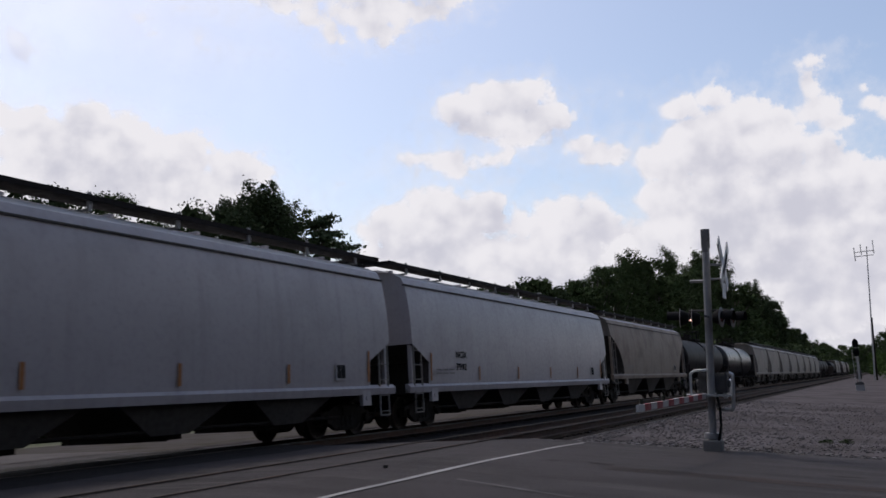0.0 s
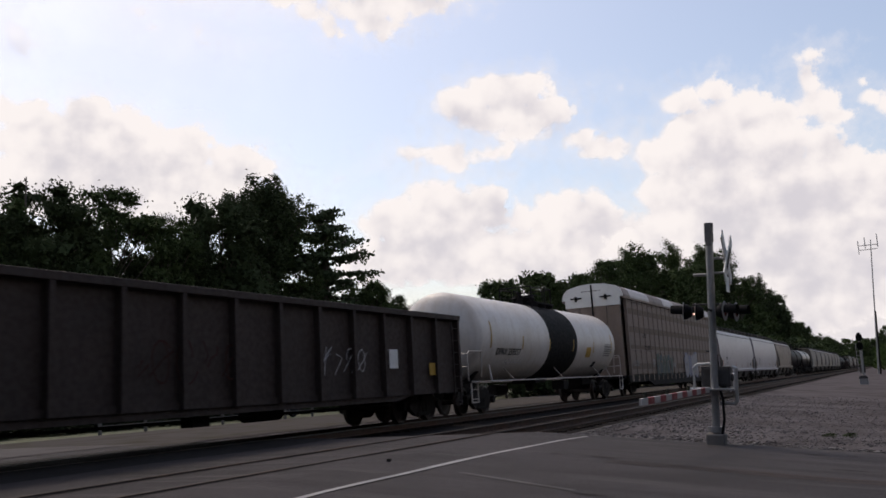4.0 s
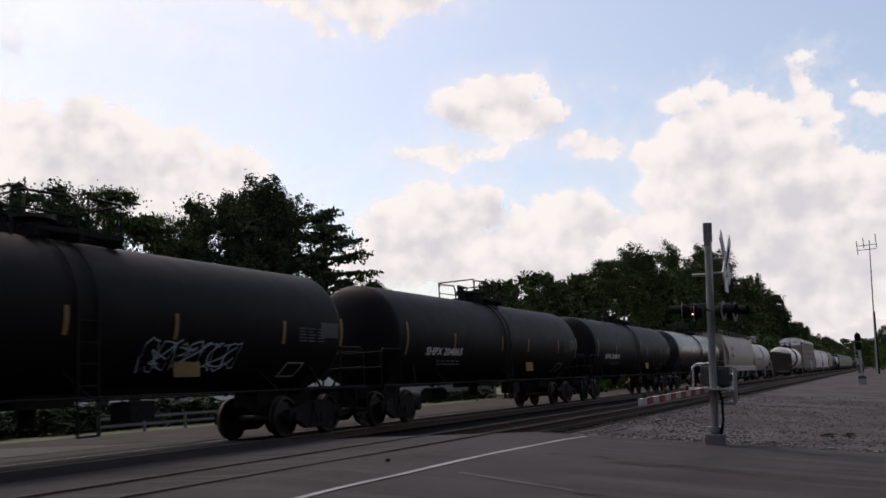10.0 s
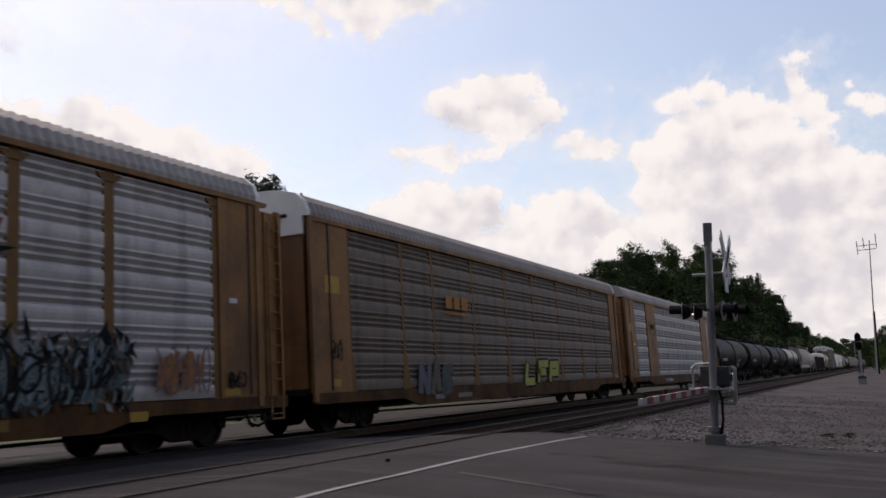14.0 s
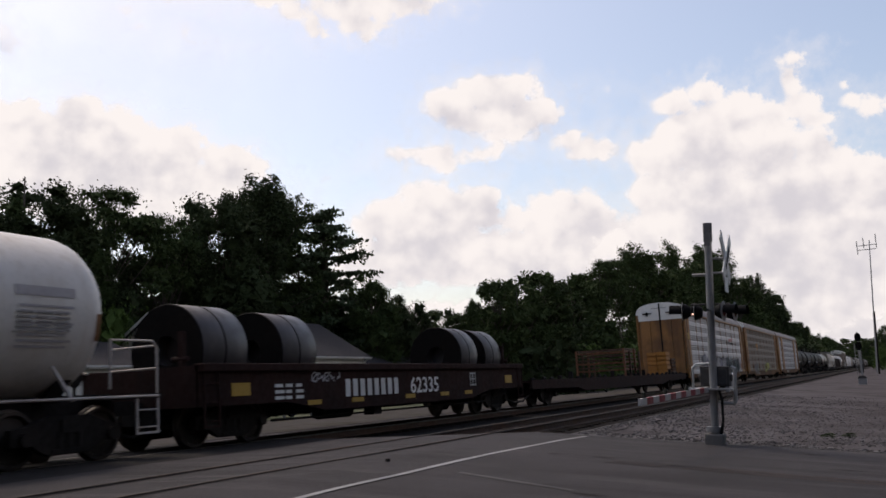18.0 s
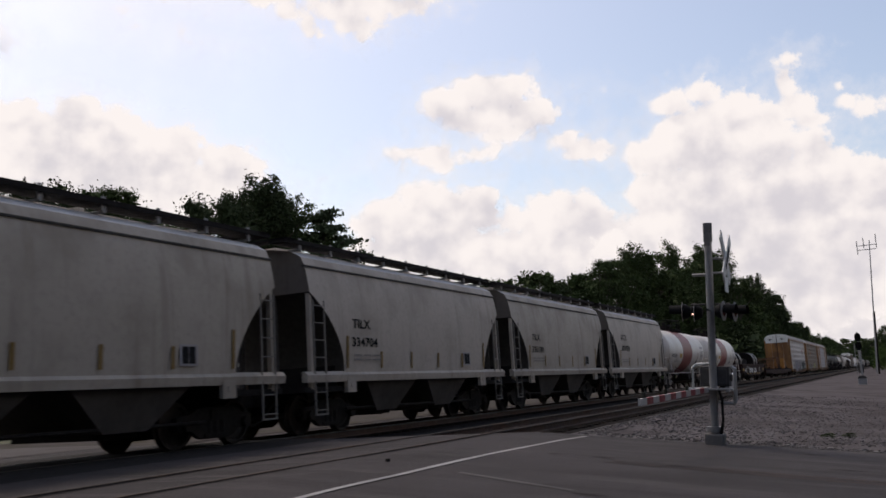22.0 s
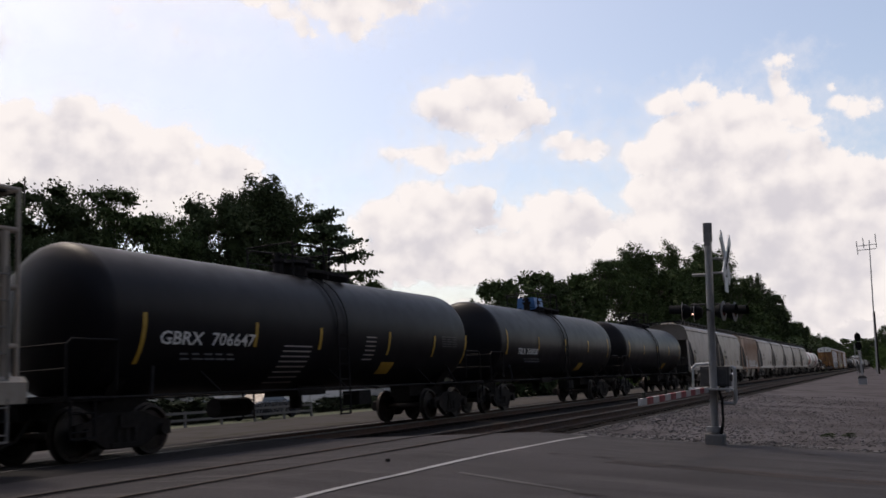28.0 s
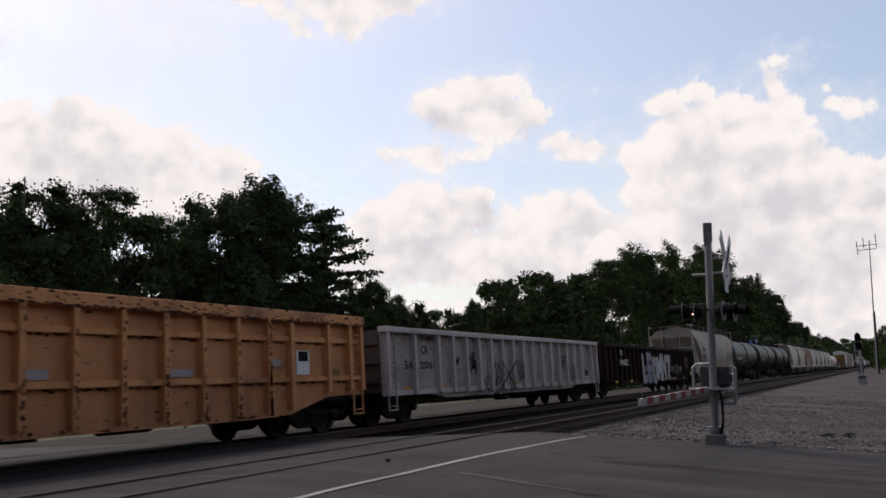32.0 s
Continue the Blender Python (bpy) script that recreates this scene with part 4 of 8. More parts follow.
def autorack(tail, head, sheet_m, frame_m, roof_m, label, ys=(), wide_at=(), marks=(), decals=(), fine=False, ink=M_LETTER_K, eave=5.08, end_m=None, cap_m=None, flush=False, bright=()):
    car = new_car("auto_carrier", label, tail, head, "freight train")
    half = car["half"]
    e = half - 0.55
    eh = e if fine == 2 else e - 0.94     # the roof and side walls stop short of the leading end frame
    base = 1.06 if fine == 2 else 0.95
    end_m = end_m or frame_m
    # deck and side sills of the flat car under the rack
    bm = bmesh.new()
    box(bm, -1.45, 1.45, -half + 0.45, half - 0.45, 0.92, 1.06)
    box(bm, -0.4, 0.4, -half + 0.5, half - 0.5, 0.55, 0.92)
    part("deck", bm, M_UNDER, car)
    for s in (-1, 1):
        bm = bmesh.new()
        out = [(-e, 0.70), (-e + 4.2, 0.70), (-e + 5.2, 0.48), (e - 5.2, 0.48), (e - 4.2, 0.70), (e, 0.70), (e, base), (-e, base)]
        prism(bm, out, "x", *sorted((s * 1.50, s * 1.60)))
        part("side_sill", bm, M_UNDER if fine == 2 else M_RACKSILL, car)
    # corrugated roof, arched
    bm = bmesh.new()
    arc = [(1.60, eave), (1.60, eave + 0.12), (1.50, eave + 0.38), (1.26, eave + 0.58), (0.7, eave + 0.72), (0, eave + 0.77)]
    rings = []
    n = 230
    for k in range(n + 1):
        y = -e - 0.1 + (e + eh + 0.2) * k / n
        d = 0.0 if k % 2 else -0.032
        ring = [(x + (d if x > 1 else 0), y, z + (d if z > eave + 0.2 else 0)) for x, z in arc]
        rings.append(ring + [(-x, y, z) for x, z, in ((q[0], q[2]) for q in ring[-2::-1])])
    loft(bm, rings)
    if fine == 2:                         # some lighter, newer sheets among the brown ones
        for f in bm.faces:
            y = f.calc_center_median().y
            if any(a < y < b for a, b in bright):
                f.material_index = 1
    roof = part("roof", bm, roof_m, car)
    if fine == 2:
        roof.data.materials.append(M_ROOFNEW)
    for s in (-1, 1):
        bm = bmesh.new()
        box(bm, *sorted((s * 1.54, s * 1.63)), -e, eh + (0.0 if fine == 2 else 0.3), eave - 0.10, eave + 0.0)
        part("top_chord", bm, frame_m, car)
    # posts and perforated, corrugated screens between them
    post = shared("rack post", lambda b: (box(b, 0.0, 0.045, -0.12, 0.12, 0.95, 4.98), prism(b, [(-0.30, 4.92), (0.30, 4.92), (0.16, 4.78), (-0.16, 4.78)], "x", 0.0, 0.065)))
    flat_post = shared("flat rack post", lambda b: box(b, 0.0, 0.03, -0.075, 0.075, 0.95, 4.98))
    flared = shared("flared rack post", lambda b: (box(b, 0.0, 0.045, -0.075, 0.075, 0.95, 4.98), prism(b, [(-0.22, 4.92), (0.22, 4.92), (0.10, 4.80), (-0.10, 4.80)], "x", 0.0, 0.065), prism(b, [(-0.23, 0.95), (0.23, 0.95), (0.09, 1.85), (-0.09, 1.85)], "x", 0.0, 0.062)))
    slim = shared("slim rack post", lambda b: (box(b, 0.03, 0.075, -0.045, 0.045, 1.06, 4.98), box(b, 0.03, 0.112, -0.075, 0.075, 0.74, 1.10)))

    def screen_mesh(w):
        """A screen: bands of deep corrugation between plain perforated bands."""
        def make(b):
            low = 1.12 if fine == 2 else 0.97
            prev, rows = None, [(low, 0.0)]
            pitch = 0.96 if fine == 2 else 0.60
            deep, lip = (-0.015, 0.0) if fine == 2 else (-0.04, 0.008)
            n = int((eave - 0.13 - low) / pitch)
            pitch = (eave - 0.13 - low) / n
            for g in range(n):
                u = low + g * pitch
                if fine == 2:             # four tiers of plain panels, each with a groove and a ledge
                    rows += [(u + 0.04, lip), (u + pitch - 0.13, lip), (u + pitch - 0.12, deep), (u + pitch - 0.09, deep), (u + pitch - 0.08, 0.008), (u + pitch - 0.01, 0.008)]
                else:                     # a plain perforated band, then three rolled ridges
                    rows += [(u + 0.01, lip - 0.006), (u + pitch * 0.10, lip), (u + pitch * 0.20, lip + 0.003), (u + pitch * 0.30, lip), (u + pitch * 0.36, lip - 0.010)]
                    for q in range(3):
                        v0, st = u + pitch * (0.37 + 0.207 * q), pitch * 0.207
                        rows += [(v0 + st * 0.10, deep), (v0 + st * 0.30, deep), (v0 + st * 0.82, lip), (v0 + st * 0.97, lip)]
            for zz, x in rows:
                row = [b.verts.new((x, y, zz)) for y in (-w / 2, w / 2)]
                if prev:
                    b.faces.new((prev[0], prev[1], row[1], row[0]))
                prev = row
            box(b, -0.12, -0.08, -w / 2, w / 2, low, eave - 0.12)
        return shared("screen %.2f %d" % (w, fine), make)
    for sx in (-1, 1):
        for y in ys:
            put("post", slim if fine == 2 else flared if fine else flat_post if flush else post, frame_m if flush or fine == 2 else M_RACKPOST, car, at=pose(sx * 1.50, y, 0, 0, 0, 0 if sx > 0 else 180))
        for k in range(len(ys) - 1):
            c, w = (ys[k] + ys[k + 1]) / 2, ys[k + 1] - ys[k] - (0.14 if flush or fine else 0.23)
            if k in wide_at:
                bm = bmesh.new()
                box(bm, *sorted((sx * 1.46, sx * 1.585)), c - w / 2 - 0.06, c + w / 2 + 0.06, base, eave - 0.1)
                part("solid_panel", bm, frame_m, car)
            else:
                me_s = screen_mesh(w)
                ob = put("screen", me_s, None, car, at=pose(sx * 1.55, c, 0, 0, 0, 0 if sx > 0 else 180))
                if fine == 2 and sx > 0:  # darker perforated strips, one to a tier
                    strip = shared("vent strip %.2f" % w, lambda b: box(b, 0.0, 0.004, -w / 2, w / 2, 0.0, 0.30))
                    for tier in range(4):
                        put("vent_strip", strip, M_RACKVENT, car, at=pose(1.551, c, 1.36 + tier * 0.958))
                if not me_s.materials:
                    me_s.materials.append(None)
                ob.material_slots[0].link = "OBJECT"
                ob.material_slots[0].material = sheet_m
        # end panels
        for s in (-1, 1):
            bm = bmesh.new()
            box(bm, *sorted((sx * 1.46, sx * 1.59)), *sorted((ys[-1] + 0.05 if s > 0 else ys[0] - 0.05, s * (e - 0.55) if fine == 2 else eh if s > 0 else -e)), base, eave)
            part("end_panel", bm, end_m, car)
            if fine == 2:                 # the end bay is set back, with a few ochre grab bars
                bm = bmesh.new()
                box(bm, *sorted((sx * 1.22, sx * 1.30)), *sorted((s * (e - 0.56), s * e)), base, eave)
                part("end_bay", bm, end_m, car)
                bm = bmesh.new()
                box(bm, *sorted((sx * 1.46, sx * 1.61)), *sorted((s * (e - 0.62), s * (e - 0.50))), 0.74, eave)
                part("corner_post", bm, end_m, car)
                for z in (1.35, 1.9, 2.45) if sx > 0 else ():
                    bm = bmesh.new()
                    pipe(bm, [(1.30, s * (e - 0.48), z), (1.36, s * (e - 0.46), z), (1.36, s * (e - 0.06), z), (1.30, s * (e - 0.04), z)], 0.018)
                    part("grab_bar", bm, M_YELLOW_RUST, car)
            if fine != 2:                 # a seam, a low yellow plate, a corner post and the open end frame
                bm = bmesh.new()
                ym = (ys[-1] + eh) / 2 + 0.35 if s > 0 else (ys[0] - e) / 2 - 0.1
                box(bm, *sorted((sx * 1.59, sx * 1.612)), ym - 0.03, ym + 0.03, base + 0.05, eave - 0.1)
                part("seam", bm, M_FRAME_BROWN, car)
                bm = bmesh.new()
                yc = -e if s < 0 else eh
                box(bm, *sorted((sx * 1.56, sx * 1.63)), yc - 0.08, yc + 0.08, base - 0.2, eave)
                part("corner_post", bm, frame_m, car)
                if s > 0:
                    bm = bmesh.new()
                    box(bm, *sorted((sx * 1.30, sx * 1.50)), eh + 0.10, e - 0.12, base, eave - 0.16)
                    box(bm, *sorted((sx * 1.34, sx * 1.56)), e - 0.14, e - 0.04, base - 0.1, eave - 0.12)
                    box(bm, *sorted((sx * 1.50, sx * 1.53)), eh + 0.34, eh + 0.40, base, eave - 0.16)
                    part("end_frame", bm, M_RACKSILL if sx < 0 else frame_m, car)
                if sx > 0:
                    for y0, y1, z0, z1 in ((-e + 0.52, -e + 1.15, 3.30, 3.72), (-e + 0.70, -e + 1.10, 1.08, 1.26)) if s < 0 else ((ys[-1] + 0.14, ys[-1] + 0.62, 0.99, 1.14),):
                        bm = bmesh.new()
                        box(bm, 1.59, 1.598, y0, y1, z0, z1)
                        part("yellow_plate", bm, M_YELLOW, car)
            if fine != 2 and (s > 0 or not fine):
                ladder(car, frame_m, sx * (1.64 if s < 0 else 1.585), s * (e - 0.35), 0.45, eave - 0.4 if fine or s > 0 else 1.5, width=0.4)
    for s in (-1, 1):
        # folding end doors under an arched end cap
        for q in range(4):
            bm = bmesh.new()
            x0 = -1.42 + 0.71 * q
            yc = -e if s < 0 else eh
            box(bm, x0 + 0.01, x0 + 0.70, *sorted((yc - s * 0.02, yc + s * (0.06 if q % 2 else 0.10))), base, eave - 0.12)
            part("end_door", bm, end_m, car)
        bm = bmesh.new()
        prism(bm, [(x, z) for x, z in arc] + [(-x, z) for x, z in arc[-2::-1]], "y", *sorted((yc, yc + s * 0.12)))
        if cap_m:
            box(bm, -1.45, 1.45, *sorted((yc + s * 0.02, yc + s * 0.12)), eave - 0.42, eave)
        part("end_cap", bm, cap_m or roof_m, car)
        if cap_m:
            for x in (-0.85, 0.72):
                bm = bmesh.new()
                box(bm, x - 0.30, x + 0.30, *sorted((yc + s * 0.12, yc + s * 0.17)), eave + 0.02, eave + 0.09)
                box(bm, x - 0.06, x + 0.06, *sorted((yc + s * 0.12, yc + s * 0.20)), eave - 0.10, eave + 0.16)
                part("latch", bm, M_UNDER, car)
            bm = bmesh.new()
            bars(bm, 0.0, -0.55, 0.0, 1.1, 1, 0.05, 0.05, 3, 6)
            ob = part("stencil", bm, M_FAINT, car)
            ob["kind"] = "stuff"
            ob.matrix_basis = pose(0, yc + s * 0.125, eave + 0.36, 0, 0, 90 * s)
        bm = bmesh.new()
        box(bm, -0.04, 0.04, *sorted((yc + s * 0.08, yc + s * 0.16)), base, eave + 0.7)
        part("door_bar", bm, M_UNDER, car)
    for text, size, y, z, width in marks:
        lettering(text, size, ink, car, 1.64, y, z, width)
    for d in decals:
        d(car)
    bm = bmesh.new()
    rod(bm, (0.5, -1.0, 0.62), (0.5, 0.2, 0.62), 0.2, 12)
    pipe(bm, [(1.2, -half + 4, 0.42), (1.2, -2, 0.34), (1.2, half - 4, 0.42)], 0.03)
    part("brake_gear", bm, M_UNDER, car)
    trucks(car, half - 3.1)
    return car


def gondola(tail, head, paint, label, top=2.62, ribs=13, marks=(), decals=(), ink=M_LETTER_W, deep=False, name="gondola_car", floor=0.78, rib_paint=None, end_paint=None):
    car = new_car(name, label, tail, head, "freight train")
    half = car["half"]
    e = half - 0.55
    for s in (-1, 1):
        bm = bmesh.new()
        if deep:
            out = [(-e, 0.90), (-e + 1.5, 0.86), (-e + 3.0, 0.52), (-e + 4.2, 0.48), (e - 4.2, 0.48), (e - 3.0, 0.52), (e - 1.5, 0.86), (e, 0.90), (e, top), (-e, top)]
        else:
            out = [(-e, floor), (-e + 2.8, floor), (-e + 3.8, floor - 0.14), (e - 3.8, floor - 0.14), (e - 2.8, floor), (e, floor), (e, top), (-e, top)]
        prism(bm, out, "x", *sorted((s * 1.48, s * 1.53)))
        part("side", bm, paint, car)
        bm = bmesh.new()
        box(bm, *sorted((s * 1.46, s * 1.70)), -e - 0.02, e + 0.02, top - 0.02, top + (0.22 if deep else 0.13))
        part("top_chord", bm, rib_paint or paint, car, bevel=0.015)
        for z0, z1, d in (((top - 0.45, top - 0.34, 1.62), (1.23, 1.34, 1.64)) if deep else ((floor, floor + 0.14, 1.58),)):
            bm = bmesh.new()
            box(bm, *sorted((s * 1.50, s * d)), -e, e, z0, z1)
            part("chord", bm, rib_paint or paint, car)
        low = 0.62 if deep else floor
        rib = shared("gondola rib %.2f %.2f" % (low, top), lambda b: prism(b, [(-0.07, low), (0.07, low), (0.055, top), (-0.055, top)], "x", 0.0, 0.17))
        short = shared("gondola rib short %.2f" % top, lambda b: prism(b, [(-0.07, 0.98), (0.07, 0.98), (0.055, top), (-0.055, top)], "x", 0.0, 0.17))
        for y in (ribs if type(ribs) is list else [-e + 0.12 + (2 * e - 0.24) * k / (ribs - 1) for k in range(ribs)]):
            put("rib", short if deep and abs(y) > e - 2.9 else rib, rib_paint or paint, car, at=pose(s * 1.52, y, 0, 0, 0, 0 if s > 0 else 180))
        bm = bmesh.new()
        y0, y1 = sorted((s * e, s * (e - 0.10)))
        box(bm, -1.5, 1.5, y0, y1, floor, top + 0.05)
        for z in (1.2, 1.7, 2.2):
            box(bm, -1.5, 1.5, *sorted((s * (e - 0.02), s * (e + 0.08))), z - 0.07, z + 0.07)
        part("end_wall", bm, end_paint or paint, car)
        for sx in (-1, 1):
            ladder(car, paint, sx * 1.64, s * (e - 0.32), 0.40, top - 0.05, width=0.42)
    bm = bmesh.new()
    box(bm, -1.5, 1.5, -e, e, floor, floor + 0.1)
    box(bm, -0.4, 0.4, -half + 0.5, half - 0.5, 0.62, floor)
    part("floor", bm, M_UNDER, car)
    bm = bmesh.new()
    rod(bm, (0.7, 1.4, 0.58), (0.7, 2.6, 0.58), 0.18, 12)
    box(bm, 0.9, 1.2, -0.8, -0.3, 0.42, 0.62)
    pipe(bm, [(1.1, -e + 3.5, 0.55), (1.1, e - 3.5, 0.55)], 0.03)
    part("brake_gear", bm, M_UNDER, car)
    for text, size, y, z, width in marks:
        lettering(text, size, ink, car, 1.70, y, z, width)
    for d in decals:
        d(car)
    trucks(car, half - 2.1)
    return car


def swirl_paint(y, z, width, height, colours, seed, x=1.60, halo=None, edge=M_LETTER_K):
    """Spray paint: fat, leaning, overlapping letter shapes with a dark outline and thin highlights."""
    def make(car):
        rnd = random.Random(seed)
        letters = max(3, int(width / (height * 0.62)))
        step = width / letters
        if halo:
            bm = bmesh.new()
            n = 40
            out = []
            for k in range(n):
                a = math.tau * k / n
                rr = 1 + 0.16 * math.sin(3 * a + seed) + rnd.uniform(-0.12, 0.12)
                cx, cz = math.copysign(abs(math.cos(a)) ** 0.5, math.cos(a)), math.copysign(abs(math.sin(a)) ** 0.5, math.sin(a))
                out.append((y + width / 2 + cx * width * 0.53 * rr, max(z - 0.12, z + height / 2 + cz * height * 0.58 * rr)))
            bm.faces.new([bm.verts.new((x + 0.0015, p, q)) for p, q in out])
            part("graffiti", bm, halo, car, "sprayed backing colour")
        for c in range(letters):
            u, lean, tall = y + step * (c + 0.5), rnd.uniform(-0.1, 0.35), height * rnd.uniform(0.72, 1.1)
            wide, mid = step * rnd.uniform(0.68, 0.98), z + height * 0.5
            base = [(-0.5, -0.5), (-0.1, -0.42), (0.05, -0.5), (0.5, -0.46), (0.40, -0.1), (0.52, 0.12), (0.42, 0.5), (0.1, 0.40), (-0.12, 0.5), (-0.52, 0.44), (-0.38, 0.08), (-0.54, -0.15)]
            base = [(p + rnd.uniform(-0.09, 0.09), q + rnd.uniform(-0.09, 0.09)) for p, q in base]
            lift = 0.0012 * (c % 4)
            for grow, m, up in ((1.16, edge, 0.003), (1.0, colours[c % len(colours)], 0.008)):
                bm = bmesh.new()
                bm.faces.new([bm.verts.new((x + up + lift, u + (p + lean * q) * wide * grow, max(z - 0.1, mid + q * tall * (1 + (grow - 1) * 0.6)))) for p, q in base])
                bmesh.ops.triangulate(bm, faces=bm.faces)
                part("graffiti", bm, m, car, "sprayed graffiti shape")
            for k in range(6):            # dark cuts and thin highlights inside the shape
                p0, q0 = rnd.uniform(-0.3, 0.3), rnd.uniform(-0.3, 0.25)
                ang = rnd.choice((0.1, 1.3, 1.7, 2.6)) + rnd.uniform(-0.2, 0.2)
                ln = rnd.uniform(0.16, 0.34)
                a = (u + (p0 + lean * q0) * wide, mid + q0 * tall)
                b = (a[0] + math.cos(ang) * ln * wide, a[1] + math.sin(ang) * ln * tall)
                bm = bmesh.new()
                ribbon(bm, [a, b], 0.10 * min(step, height) * rnd.uniform(0.6, 1.3), x + 0.013 + lift)
                part("graffiti_cut", bm, M_LETTER_K if k < 4 else colours[-1], car)
    return make


LETTER_STROKES = {
    "L": [[(0, 1), (0, 0), (0.8, 0)]], "F": [[(0, 0), (0, 1), (0.85, 1)], [(0, 0.52), (0.62, 0.52)]],
    "P": [[(0, 0), (0, 1), (0.75, 1), (0.75, 0.48), (0, 0.48)]], "E": [[(0.8, 0), (0, 0), (0, 1), (0.8, 1)], [(0, 0.5), (0.6, 0.5)]],
    "U": [[(0, 1), (0, 0), (0.75, 0), (0.75, 1)]], "D": [[(0, 0), (0, 1), (0.55, 1), (0.8, 0.7), (0.8, 0.3), (0.55, 0), (0, 0)]],
    "M": [[(0, 0), (0, 1), (0.45, 0.4), (0.9, 1), (0.9, 0)]], "N": [[(0, 0), (0, 1), (0.8, 0), (0.8, 1)]], "T": [[(0, 1), (0.9, 1)], [(0.45, 1), (0.45, 0)]],
    "V": [[(0, 1), (0.4, 0), (0.8, 1)]], "S": [[(0.8, 1), (0.1, 0.95), (0.05, 0.55), (0.75, 0.45), (0.75, 0.05), (0, 0)]],
    "A": [[(0, 0), (0.4, 1), (0.8, 0)], [(0.15, 0.35), (0.65, 0.35)]], "X": [[(0, 0), (0.9, 1)], [(0, 1), (0.9, 0)]], "O": [[(0.1, 0), (0, 0.3), (0, 0.7), (0.2, 1), (0.6, 1), (0.8, 0.7), (0.8, 0.3), (0.6, 0), (0.1, 0)]]}


def fat_letters(text, y, z, width, height, fills, seed, x=1.60, edge=M_LETTER_K, weight=0.26, lean=0.12, wild=0.06, backs=()):
    """Spray paint: heavy outlined letters, a shape for each stroke, over loose patches of backing colour."""
    def make(car):
        rnd = random.Random(seed)
        step = width / len(text)
        for k, m in enumerate(backs):
            for q in range(4):
                u, v = y + rnd.uniform(0, width * 0.9), z + rnd.uniform(0, height * 0.6)
                w, h = step * rnd.uniform(0.4, 0.9), height * rnd.uniform(0.25, 0.55)
                bm = bmesh.new()
                bm.faces.new([bm.verts.new((x + 0.001 + 0.0004 * (4 * k + q), u + w * p, min(z + height * 1.08, max(z - 0.05, v + h * r)))) for p, r in ((0, 0), (0.6 + rnd.uniform(-0.1, 0.1), -0.1), (1, 0.3), (0.9, 0.9), (0.3, 1.0), (-0.1, 0.5))])
                part("graffiti", bm, m, car, "sprayed backing patch")
        for c, ch in enumerate(text):
            tall = height * rnd.uniform(0.88, 1.08)
            u0, v0 = y + step * (c + 0.14), z + rnd.uniform(-0.03, 0.05) * height
            for pts in LETTER_STROKES[ch]:
                bend = [(u0 + (p * 0.8 + lean * r + rnd.uniform(-wild, wild)) * step, v0 + (r + rnd.uniform(-wild, wild)) * tall) for p, r in pts]
                for grow, m, up in ((1.5, edge, 0.006), (1.0, fills[c % len(fills)], 0.010)):
                    bm = bmesh.new()
                    a, b = Vector(bend[0]), Vector(bend[-1])
                    ext = weight * step * 0.25 * grow
                    run = [a - (Vector(bend[1]) - a).normalized() * ext] + [Vector(p) for p in bend[1:-1]] + [b + (b - Vector(bend[-2])).normalized() * ext]
                    for j, (p, q) in enumerate(zip(run, run[1:])):
                        way = (q - p).normalized() * weight * step * 0.32
                        ribbon(bm, [tuple(p - (way if j else way * 0)), tuple(q + (way if j < len(run) - 2 else way * 0))], weight * step * grow, x + up + 0.0006 * (c % 3) + 0.0003 * j)
                    part("graffiti", bm, m, car, "sprayed graffiti letter")
    return make


def blocks(rows, x, name, label=""):
    """Plain raised-paint shapes: (y, z, width, height, material, slant)."""
    def make(car):
        for y, z, w, h, m, sl in rows:
            bm = bmesh.new()
            prism(bm, [(y, z), (y + w, z), (y + w + sl, z + h), (y + sl, z + h)], "x", x, x + 0.004)
            part(name, bm, m, car, label)
    return make


def spike_paint(y, z, width, height, colours, seed, x=1.60, n=170):
    """Spray paint: a thicket of pointed leaf shapes."""
    def make(car):
        rnd = random.Random(seed)
        for c, m in enumerate(colours):
            bm = bmesh.new()
            for k in range(n // len(colours) // (3 if c == len(colours) - 1 else 1)):
                u, v = y + rnd.random() * width, z + height * rnd.betavariate(1.5, 1.8)
                a, ln, w = rnd.gauss(1.57, 0.7), height * rnd.uniform(0.18, 0.48), height * rnd.uniform(0.04, 0.11)
                if c == 0:
                    ln, w = ln * 1.3, w * 1.8
                dy, dz = math.cos(a), math.sin(a)
                d = x + 0.003 + 0.003 * c + 0.0004 * (k % 6)
                pts = [(u - dy * ln / 2, v - dz * ln / 2), (u - dz * w / 2, v + dy * w / 2), (u + dy * ln / 2, v + dz * ln / 2), (u + dz * w / 2, v - dy * w / 2)]
                bm.faces.new([bm.verts.new((d, p, max(q, z - 0.05))) for p, q in pts])
            part("graffiti", bm, m, car, "sprayed graffiti")["kind"] = "stuff"
    return make


def ribbon(bm, pts, width, x):
    prev = None
    for k, p in enumerate(pts):
        a, b = pts[max(k - 1, 0)], pts[min(k + 1, len(pts) - 1)]
        d = Vector((b[0] - a[0], b[1] - a[1]))
        d = d.normalized() if d.length > 1e-6 else Vector((1, 0))
        nrm = Vector((-d.y, d.x)) * width / 2
        row = [bm.verts.new((x, p[0] + s * nrm.x, p[1] + s * nrm.y)) for s in (-1, 1)]
        if prev:
            bm.faces.new((prev[0], row[0], row[1], prev[1]))
        prev = row


